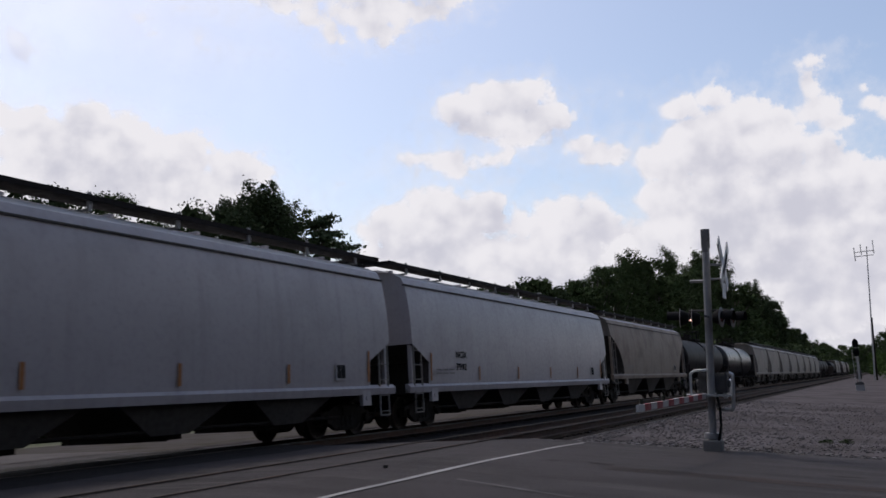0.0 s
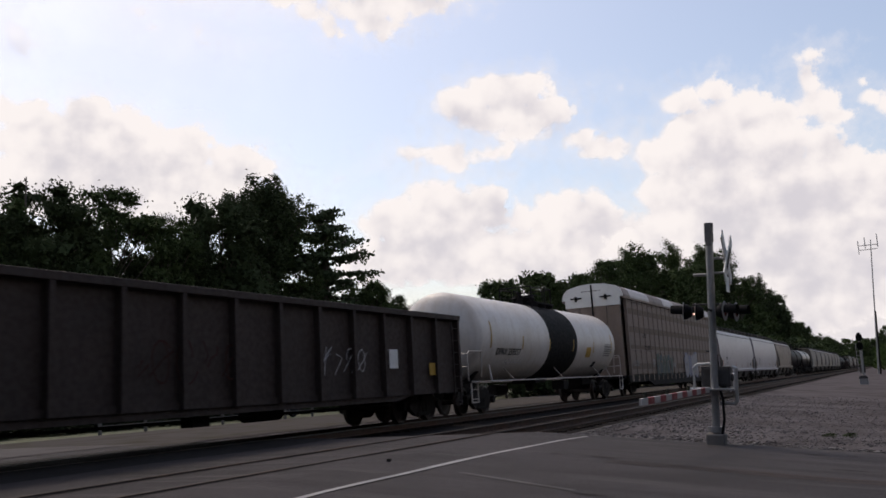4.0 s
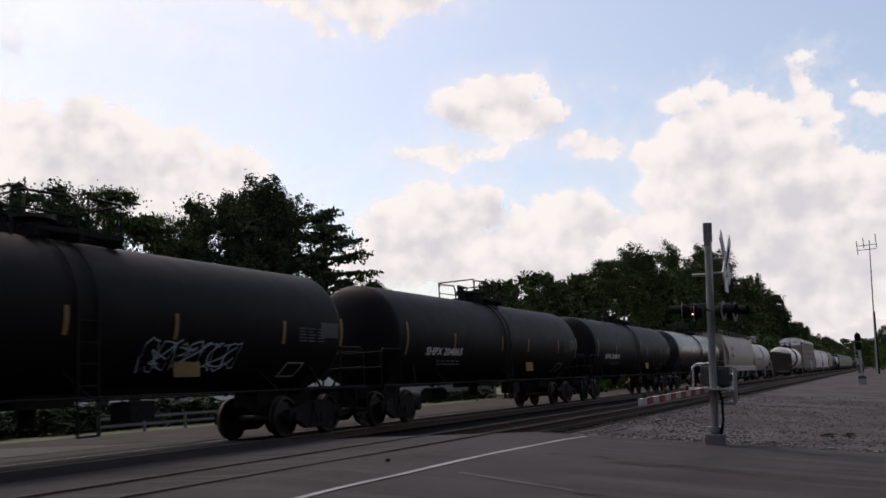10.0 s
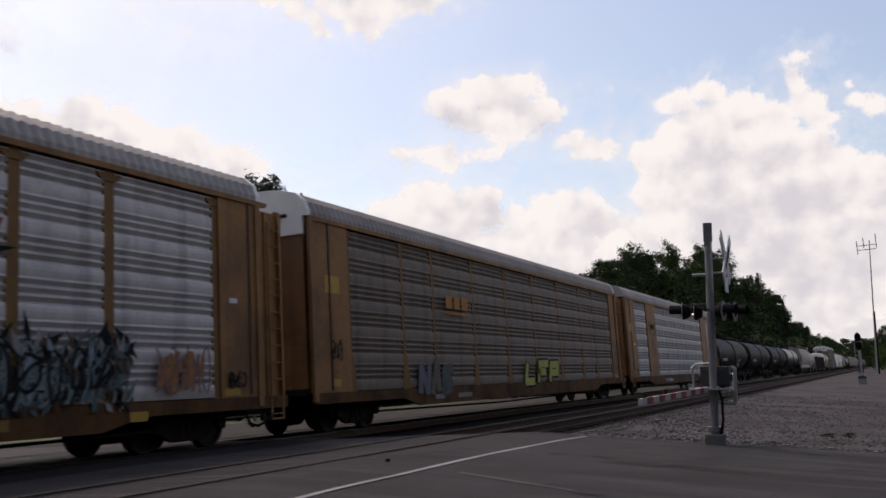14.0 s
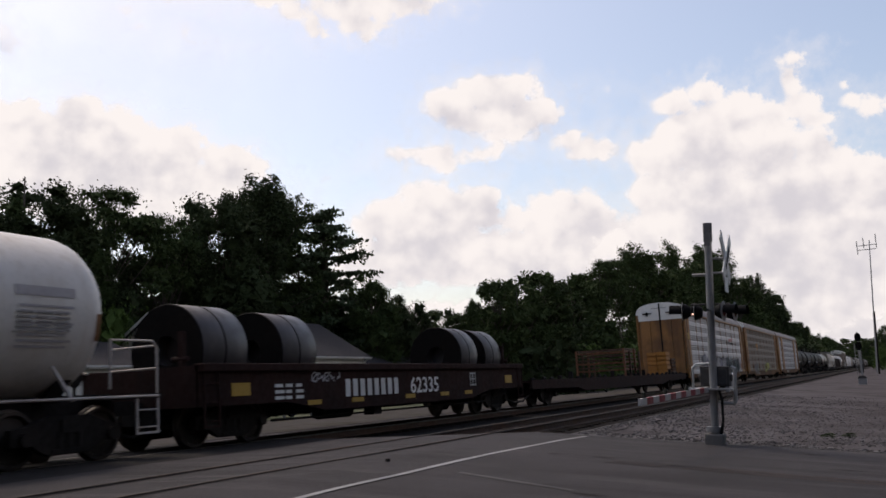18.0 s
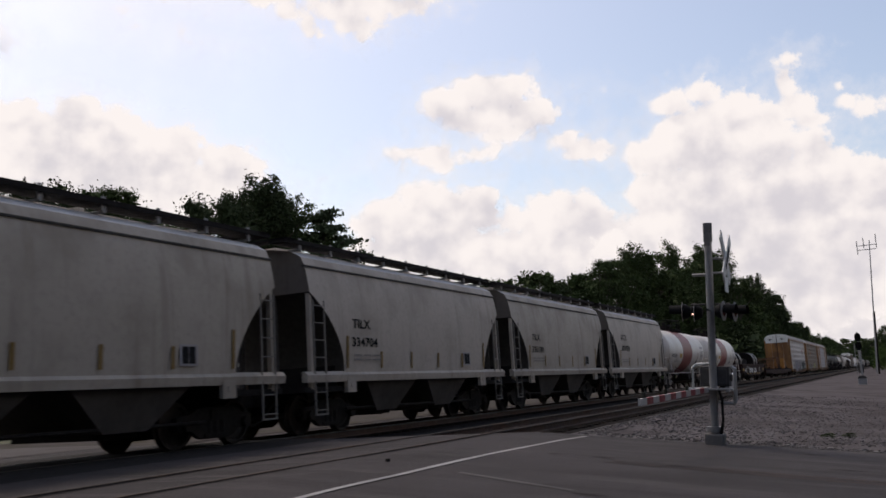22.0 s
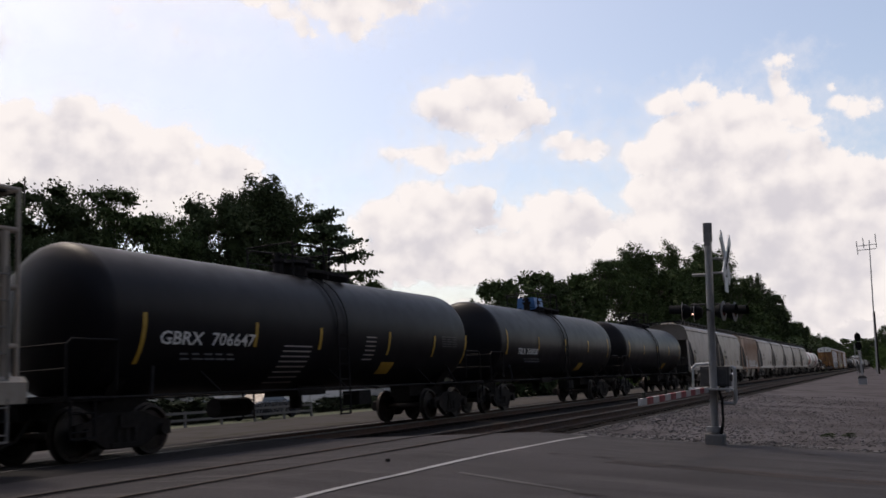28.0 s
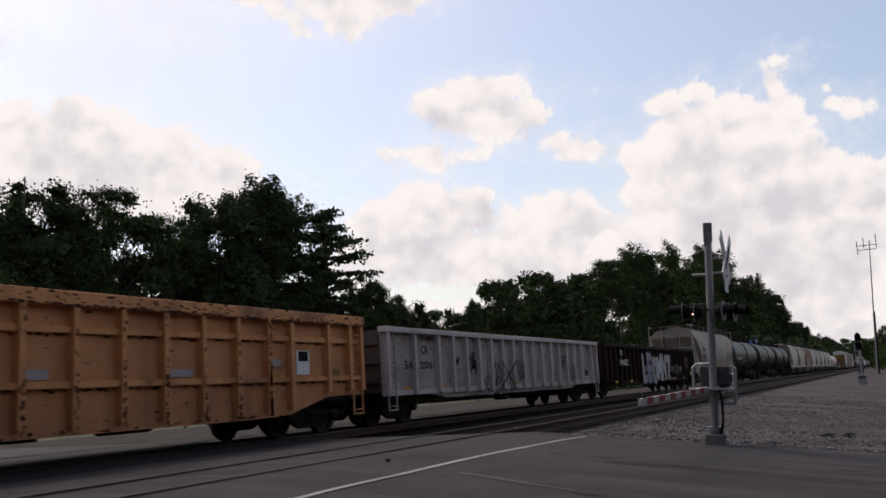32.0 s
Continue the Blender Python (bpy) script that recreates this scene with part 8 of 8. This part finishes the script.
def crown_mesh(key, seed, kind, wide_by=1.0, fine=1.0):
    """Many small leaves in uneven clumps round the limbs; unit height, unit-ish width."""
    if key in MESHES:
        return MESHES[key]
    rnd = random.Random(seed)
    verts, faces = [], []
    limbs = []

    def leaf(c, s, flat=1.0):
        u = Vector((rnd.gauss(0, 1), rnd.gauss(0, 1), rnd.gauss(0, 1))).normalized()
        w = u.orthogonal().normalized()
        w = Matrix.Rotation(rnd.uniform(0, 6.28), 3, u) @ w
        t = u.cross(w)
        b = len(verts)
        for p, q in ((-1, 0), (0, -0.55), (1, 0), (0, 0.55)):
            o = w * s * p + t * s * q
            verts.append(c + Vector((o.x / wide_by, o.y / wide_by, o.z * flat)))
        faces.append((b, b + 1, b + 2, b + 3))
    if kind == "broad":
        for k in range(58):
            h = rnd.uniform(0.16, 0.93)
            wide = 0.36 * math.sqrt(max(0.0, 1 - ((h - 0.52) / 0.47) ** 2)) * rnd.uniform(0.6, 1.08) + 0.02
            a = rnd.uniform(0, 6.28)
            c = Vector((math.cos(a) * wide, math.sin(a) * wide, h))
            limbs.append((Vector((0, 0, max(0.14, h - 0.22))), c))
            r = rnd.uniform(0.055, 0.115) * (1.12 - 0.35 * h)
            for _ in range(16):           # oversized leaves added to block light in the clump's dense heart
                d = Vector((rnd.gauss(0, 1), rnd.gauss(0, 1), rnd.gauss(0, 0.8))).normalized() * r * 0.55 * rnd.random()
                leaf(c + Vector((d.x / wide_by, d.y / wide_by, d.z)), r * rnd.uniform(0.35, 0.6))
            for _ in range(int((8600 * r * r + 60) / fine ** 2)):
                d = Vector((rnd.gauss(0, 1), rnd.gauss(0, 1), rnd.gauss(0, 1))).normalized() * r * rnd.random() ** 0.3 * rnd.choice((1, 1, 1, 1.12))
                d.z *= 0.8
                leaf(c + Vector((d.x / wide_by, d.y / wide_by, d.z)), rnd.uniform(0.007, 0.0145) * fine)
        for k in range(40):               # oversized leaves that keep the core behind the clumps shaded
            h = rnd.uniform(0.22, 0.72)
            a, q = rnd.uniform(0, 6.28), rnd.uniform(0, 0.2)
            leaf(Vector((math.cos(a) * q, math.sin(a) * q, h)), rnd.uniform(0.06, 0.11))
    elif kind == "conifer":
        for k in range(70):
            h = 0.08 + 0.90 * (k / 69) + rnd.uniform(-0.02, 0.02)
            ln = min(0.26 * (1 - h) ** 0.62, 0.15) * rnd.uniform(0.55, 1.25) + 0.008
            a = k * 2.4 + rnd.uniform(-0.4, 0.4)
            tip = Vector((math.cos(a) * ln, math.sin(a) * ln, h + ln * rnd.uniform(-0.2, 0.5)))
            root = Vector((0, 0, h))
            limbs.append((root, tip))
            for _ in range(int(110 + 900 * ln)):
                f = rnd.uniform(0.1, 1.0)
                c = root.lerp(tip, f) + Vector((rnd.gauss(0, 0.012), rnd.gauss(0, 0.012), -abs(rnd.gauss(0, 0.022)) * f))
                leaf(c, rnd.uniform(0.004, 0.009), 1.8)
    elif kind == "plume":
        for k in range(38):
            hr = rnd.uniform(0.12, 0.80) if k > 3 else 0.78
            th = min(0.985, hr + rnd.uniform(0.07, 0.20)) if k > 3 else rnd.uniform(0.88, 1.0)
            wide = 0.40 * math.sqrt(max(0.0, 1 - ((th - 0.46) / 0.56) ** 2)) * rnd.uniform(0.30, 1.25) + 0.015
            a = rnd.uniform(0, 6.28)
            root, tip = Vector((0, 0, hr)), Vector((math.cos(a) * wide, math.sin(a) * wide, th))
            limbs.append((root, tip))
            for q in range(0, 12, 2):
                leaf(root.lerp(tip, 0.3 + 0.05 * q) + Vector((rnd.gauss(0, 0.02), rnd.gauss(0, 0.02), rnd.gauss(0, 0.012))), rnd.uniform(0.022, 0.04) * (1 - 0.045 * q))
            for _ in range(430):
                f = 0.25 + 0.77 * rnd.random() ** 0.85
                g = 0.030 * (1.15 - f) + 0.005
                leaf(root.lerp(tip, f) + Vector((rnd.gauss(0, g * 1.2 / wide_by), rnd.gauss(0, g * 1.2 / wide_by), rnd.gauss(0, g))), rnd.uniform(0.0045, 0.0095), 0.8)
    elif kind == "umbrella":
        for k in range(46):
            rr, a = math.sqrt(rnd.random()) * 0.37, rnd.uniform(0, 6.28)
            h = 0.965 - 0.20 * (rr / 0.37) ** 2 - rnd.choice((0, 0, 0, 0.08, 0.16, 0.24)) - rnd.uniform(0, 0.03)
            c = Vector((math.cos(a) * rr, math.sin(a) * rr, h))
            limbs.append((Vector((0, 0, max(0.35, h - 0.25))), c))
            for _ in range(14):
                leaf(c + Vector((rnd.gauss(0, 0.04), rnd.gauss(0, 0.04), rnd.gauss(0, 0.008))), rnd.uniform(0.03, 0.05), 0.4)
            for _ in range(250):
                leaf(c + Vector((rnd.gauss(0, 0.055), rnd.gauss(0, 0.055), rnd.gauss(0, 0.016))), rnd.uniform(0.008, 0.017), 0.6)
    else:
        n = 30
        for k in range(n):
            a, rr, h = rnd.uniform(0, 6.28), math.sqrt(rnd.random()) * 0.55, rnd.uniform(0.08, 0.85)
            c = Vector((math.cos(a) * rr, math.sin(a) * rr, h * (1 - rr * 0.7)))
            limbs.append((Vector((c.x * 0.3, c.y * 0.3, 0.0)), c))
            for _ in range(7):
                leaf(c + Vector((rnd.gauss(0, 0.05), rnd.gauss(0, 0.05), rnd.gauss(0, 0.05))), rnd.uniform(0.07, 0.12))
            for _ in range(90):
                leaf(c + Vector((rnd.gauss(0, 0.08), rnd.gauss(0, 0.08), rnd.gauss(0, 0.075))), rnd.uniform(0.015, 0.032))
    me = bpy.data.meshes.new(key)
    me.from_pydata([tuple(v) for v in verts], [], faces)
    MESHES[key] = me
    bm = bmesh.new()
    if kind != "shrub":
        rod(bm, (0, 0, 0), (0.01, 0, 0.45), 0.022, 8, 0.015)
        rod(bm, (0.01, 0, 0.45), (0.0, 0.01, 0.93), 0.015, 8, 0.004)
    for a, b in limbs:
        rod(bm, a, b, 0.007 if kind == "broad" else 0.004, 5, 0.002)
    bm.normal_update()
    tm = bpy.data.meshes.new(key + " trunk")
    bm.to_mesh(tm)
    bm.free()
    MESHES[key + " trunk"] = tm
    return me


LABELS = {"broad": ("broadleaf_tree", "dark broadleaf tree with an uneven crown", "tree"), "conifer": ("conifer_tree", "dark conifer with drooping branches", "tree"), "plume": ("feathery_tree", "dark open-crowned tree with feathery rising branches", "tree"), "umbrella": ("spreading_tree", "dark tree with flat layered foliage", "tree"), "shrub": ("shrub", "dense dark green shrub", "shrub")}


def tree(x, y, height, width, kind="broad", variant=0, leaf=0, turn=0.0, z=-0.3, bright=False, hedge=False):
    name, label, cat = LABELS[kind]
    th = thing(name, label, cat, "trees along the railway", at=pose(x, y, z, 0, 0, turn))
    form = min((0.4, 0.55, 0.75, 1.0), key=lambda q: abs(q - width)) if kind in ("broad", "plume") else 1.0
    near = 0.62 if kind == "broad" and -51.5 < x < -40 and y < 90 else 1.0
    key = "%s crown %d %.2f %.1f" % (kind, variant, form, near)
    me = crown_mesh(key, 100 + variant + int(form * 40), kind, form, near)
    tk = put("trunk", MESHES[key + " trunk"], M_BARK, th)
    cr = put("crown", me, None, th)
    if not me.materials:
        me.materials.append(None)
    cr.material_slots[0].link = "OBJECT"
    cr.material_slots[0].material = M_HEDGE if hedge else M_LEAF_BRIGHT if bright else M_LEAF[2 if kind == "conifer" else leaf % 2]
    for ob in (tk, cr):
        ob.scale = (height * width, height * width, height)
    return th


rt = random.Random(5)
# the tall dark grove beyond the houses
for x, y, h, w, k in ((-50, 32.0, 15.5, 1.0, "broad"), (-49, 38.0, 15.4, 0.5, "broad"), (-49, 40.0, 17.7, 0.55, "broad"), (-49, 43.2, 14.7, 0.5, "broad"), (-49, 47.2, 17.5, 0.56, "umbrella"), (-50, 45.5, 13.5, 0.8, "broad"), (-49, 52.6, 16.6, 0.42, "umbrella"), (-51, 53.5, 13.2, 0.7, "broad"), (-49, 56.6, 15.2, 0.40, "plume"), (-49, 59.2, 19.3, 0.42, "broad"), (-51, 58.5, 14.5, 0.5, "broad"), (-49, 61.4, 20.1, 0.32, "plume"), (-49, 65.8, 22.2, 0.50, "plume"), (-51, 66.0, 13.6, 0.6, "broad"), (-50, 68.4, 21.2, 0.40, "plume"), (-49, 70.6, 21.3, 0.40, "plume"), (-51, 63.0, 13.6, 0.5, "broad"), (-51, 71.0, 13.0, 0.6, "broad"), (-47.5, 73.0, 19.5, 1.7, "conifer"), (-48, 76.5, 12.5, 0.5, "broad"), (-47, 80.0, 11.5, 0.8, "broad"), (-48, 86.5, 11.0, 1.0, "broad")):
    tree(x, y, h, w, k, rt.randrange(4), rt.randrange(2), rt.uniform(0, 360))
for k in range(16):
    tree(-55 - rt.uniform(0, 9), 30 + k * 4.2, rt.uniform(11.5, 14.0), rt.uniform(1.0, 1.3), "broad", rt.randrange(4), rt.randrange(2), rt.uniform(0, 360))
for k in range(13):
    tree(-46 - rt.uniform(0, 4), 33 + k * 4.6, rt.uniform(3.5, 7.5), rt.uniform(1.0, 1.3), "shrub", rt.randrange(3), rt.randrange(2), rt.uniform(0, 360), bright=k in (4, 12))
tree(-44.0, 44.2, 10.2, 0.5, "shrub", 1, 1, 40, bright=True)
# lower trees between, then the line of woods along the railway
for k, (y, h, w) in enumerate(((67.5, 8.3, 0.35), (73.7, 10.7, 0.55), (78.2, 11.3, 0.55), (83.3, 12.2, 0.60), (88.3, 12.0, 0.55), (94.6, 12.7, 0.60), (100.6, 14.0, 0.55), (106.8, 16.4, 0.48), (114.0, 17.0, 0.48), (123.8, 19.8, 0.42), (131.4, 19.7, 0.45), (140.5, 19.4, 0.55), (152.5, 24.0, 0.50), (164.6, 22.6, 0.50), (183.0, 27.8, 0.48), (197.0, 27.2, 0.45), (223.0, 24.3, 0.55), (259.3, 27.4, 0.42), (290.6, 25.9, 0.50), (322.0, 21.7, 0.60), (371.5, 20.1, 0.70), (438.7, 18.5, 0.90), (521.4, 17.1, 1.10))):
    tree(-30.0, y, h, w, "umbrella" if k in (7, 8) else "plume" if k in (0, 9, 12, 14, 15, 17) else "broad", rt.randrange(4), rt.randrange(2), rt.uniform(0, 360))
for y, h, w in ((76, 9.2, 0.9), (86, 10.6, 0.9), (95, 11.3, 0.9), (130, 17.0, 0.7), (147, 18.5, 0.8), (160, 20.0, 0.7), (172, 21.0, 0.7), (188, 22.5, 0.7), (208, 22.5, 0.7), (240, 22.5, 0.7), (275, 23.0, 0.7)):
    tree(-34.0, y * 34 / 30, h * 34 / 30, w, "broad", rt.randrange(4), rt.randrange(2), rt.uniform(0, 360))
for y, h, w in ((72.1, 12.6, 0.40), (75.7, 11.0, 0.52), (79.3, 10.4, 0.57), (82.9, 9.8, 0.62), (88.0, 9.9, 0.72), (91.7, 10.4, 0.57), (97.4, 11.5, 0.49)):
    tree(-42.0, y, h, w, "broad", rt.randrange(4), rt.randrange(2), rt.uniform(0, 360))
for y, h in ((93, 7.5), (100.5, 8.0), (107, 9.0), (113, 9.0)):
    tree(-45.0, y, h, 1.2, "broad", rt.randrange(4), rt.randrange(2), rt.uniform(0, 360))
for k in range(22):
    tree(-25.5 - rt.uniform(0, 3), 76 + k * 10.5, rt.uniform(5.5, 9.5) + k * 0.3, rt.uniform(1.1, 1.4), "shrub", rt.randrange(3), rt.randrange(2), rt.uniform(0, 360), bright=k in (1, 2, 3, 4))
for k in range(14):
    tree(-23.5 - rt.uniform(0, 3), 300 + k * 40, rt.uniform(9, 13), 1.3, "shrub", rt.randrange(3), rt.randrange(2), rt.uniform(0, 360))
for k in range(8):
    tree(-22 + 3.4 * k, 800 + rt.uniform(-20, 20), rt.uniform(9, 12), 1.6, "shrub", rt.randrange(3), 1, rt.uniform(0, 360))
for k in range(16):
    tree(-33 - rt.uniform(0, 4), 300 + k * 34, rt.uniform(19, 22) * (1.0 if k < 3 else 0.92), rt.uniform(1.0, 1.3), "broad", rt.randrange(4), rt.randrange(2), rt.uniform(0, 360))
for k in range(9):
    tree(-26 + 3.1 * k + rt.uniform(-1, 1), 860 + rt.uniform(-40, 40), rt.uniform(20, 27), rt.uniform(1.2, 1.6), "broad", rt.randrange(4), 1, rt.uniform(0, 360))
for x, y, h, k in ((1.9, 92, 3.0, "shrub"), (2.6, 112, 4.4, "shrub"), (2.7, 135, 7.5, "broad"), (2.2, 165, 6.5, "shrub"), (3.0, 190, 9.5, "broad"), (1.0, 235, 8.5, "shrub"), (2.6, 300, 13.0, "broad")):
    tree(x, y, h, 0.9, k, rt.randrange(3), 1, rt.uniform(0, 360), bright=k == "shrub")

# unseen near-side woods, added behind and beside the camera to block skylight
for k in range(13):
    tree(19 + rt.uniform(-1.5, 2.5), -40 + k * 9.0, rt.uniform(15, 19), rt.uniform(0.8, 1.0), "shrub", rt.randrange(3), rt.randrange(2), rt.uniform(0, 360), z=-0.7)
for k in range(12):
    tree(-42 + k * 5.6, -21 - rt.uniform(0, 6), rt.uniform(24, 29), rt.uniform(0.7, 0.9), "shrub", rt.randrange(3), rt.randrange(2), rt.uniform(0, 360), z=-0.5)
# added low hedge before the houses, a white rail fence and a parked car
# hedge put in, its leaves darkened, to stand for shade under the trees
for k in range(30):
    tree(-34.5 - rt.uniform(0, 1.0), 16 + k * 2.16, rt.uniform(1.1, 1.4) * (1.5 if k < 12 else 1.0), rt.uniform(2.0, 2.5), "shrub", rt.randrange(3), rt.randrange(2), rt.uniform(0, 360), z=-0.15, hedge=True)
# white fence paint set dark: the trees' shade is in its colour
M_FENCE = mat("weathered white fence paint", (0.10, 0.097, 0.092), 0.85, dirt=(0.09, 0.085, 0.075), amount=0.5)
fence = thing("rail_fence", "low white two-rail fence along the verge", "fence", at=pose(-27.5, 26, -0.12))
for k in range(7):
    bm = bmesh.new()
    box(bm, -0.05, 0.05, 2.4 * k - 0.05, 2.4 * k + 0.05, -0.1, 0.72)
    part("post", bm, M_FENCE, fence)
    if k < 6:
        for zz in (0.28, 0.58):
            bm = bmesh.new()
            box(bm, 0.05, 0.08, 2.4 * k, 2.4 * k + 2.38, zz, zz + 0.11)
            part("rail", bm, M_FENCE, fence)


def parked_car(x, y, z, rz):
    th = thing("parked_car", "dark saloon car parked beside the house", "car", at=pose(x, y, z, 0, 0, rz))
    bm = bmesh.new()
    low = [(-2.2, 0.25), (2.2, 0.25), (2.25, 0.55), (2.1, 0.80), (1.1, 0.92), (-1.6, 0.95), (-2.2, 0.85), (-2.28, 0.55)]
    prism(bm, low, "x", -0.86, 0.86)
    part("body", bm, M_CARPAINT, th, bevel=0.06)
    bm = bmesh.new()
    loft(bm, [[(sx * 0.80, yy, 0.92) for sx, yy in ((-1, -1.55), (1, -1.55), (1, 1.05), (-1, 1.05))], [(sx * 0.62, yy, 1.42) for sx, yy in ((-1, -0.85), (1, -0.85), (1, 0.30), (-1, 0.30))]])
    part("cabin", bm, M_GLASS, th, bevel=0.05)
    for sx in (-1, 1):
        for yy in (-1.35, 1.35):
            wh = new("wheel")
            wh.parent = th
            wh.matrix_basis = pose(sx * 0.78, yy, 0.32)
            bm = bmesh.new()
            turned(bm, [(0.20, -0.1), (0.30, -0.1), (0.32, -0.06), (0.32, 0.06), (0.30, 0.1), (0.20, 0.1)], 20, "x")
            part("tyre", bm, M_BLACK, wh)
            bm = bmesh.new()
            turned(bm, [(0.03, sx * 0.07), (0.20, sx * 0.09), (0.21, sx * 0.02)], 16, "x")
            part("rim", bm, M_GALV, wh)
    return th


M_CARPAINT = mat("dark blue car paint", (0.02, 0.022, 0.03), 0.25, amount=0.1, bump=0.0)
parked_car(-30.5, 40.5, -0.12, 4)

# small stone on the road and weeds by the mast
bm = bmesh.new()
pebble(bm, (0, 0, 0.02), 0.03, random.Random(2))
ob = part("stone", bm, M_STONE)
ob.location = (-6.0, 10.55, -0.02)
tagged(ob, "dark stone lying on the asphalt", "stone")
for x, y, s in ((-1.3, 20.6, 0.16), (-0.9, 21.0, 0.12), (-1.7, 21.3, 0.12)):
    tree(x, y, s, 2.2, "shrub", 1, 1, x * 90, z=-0.60)


# ---- all that moves: the train at its steady pace, its turning wheels, and the drifting clouds
def motions():
    for car, mid in CARS:
        walk(car, [(t, pose(TRACK_X, mid + SPEED * t, 0.004)) for t in (0.0, 8.0, 16.0, 24.0, 32.0)])
    lead = WHEELSETS[0]
    turn = math.degrees(SPEED / 0.46)
    walk(lead, [(k / FPS, pose(0, 0, 0, -turn * k / FPS, 0, 0)) for k in range(32 * FPS + 1)])
    roll = lead.animation_data.action
    for ws in WHEELSETS[1:]:
        ws.rotation_mode = "QUATERNION"
        ws.animation_data_create()
        ws.animation_data.action = roll
        ws.animation_data.action_slot = lead.animation_data.action_slot
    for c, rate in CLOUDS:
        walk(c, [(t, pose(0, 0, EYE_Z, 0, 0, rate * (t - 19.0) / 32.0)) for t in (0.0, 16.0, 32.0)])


motions()
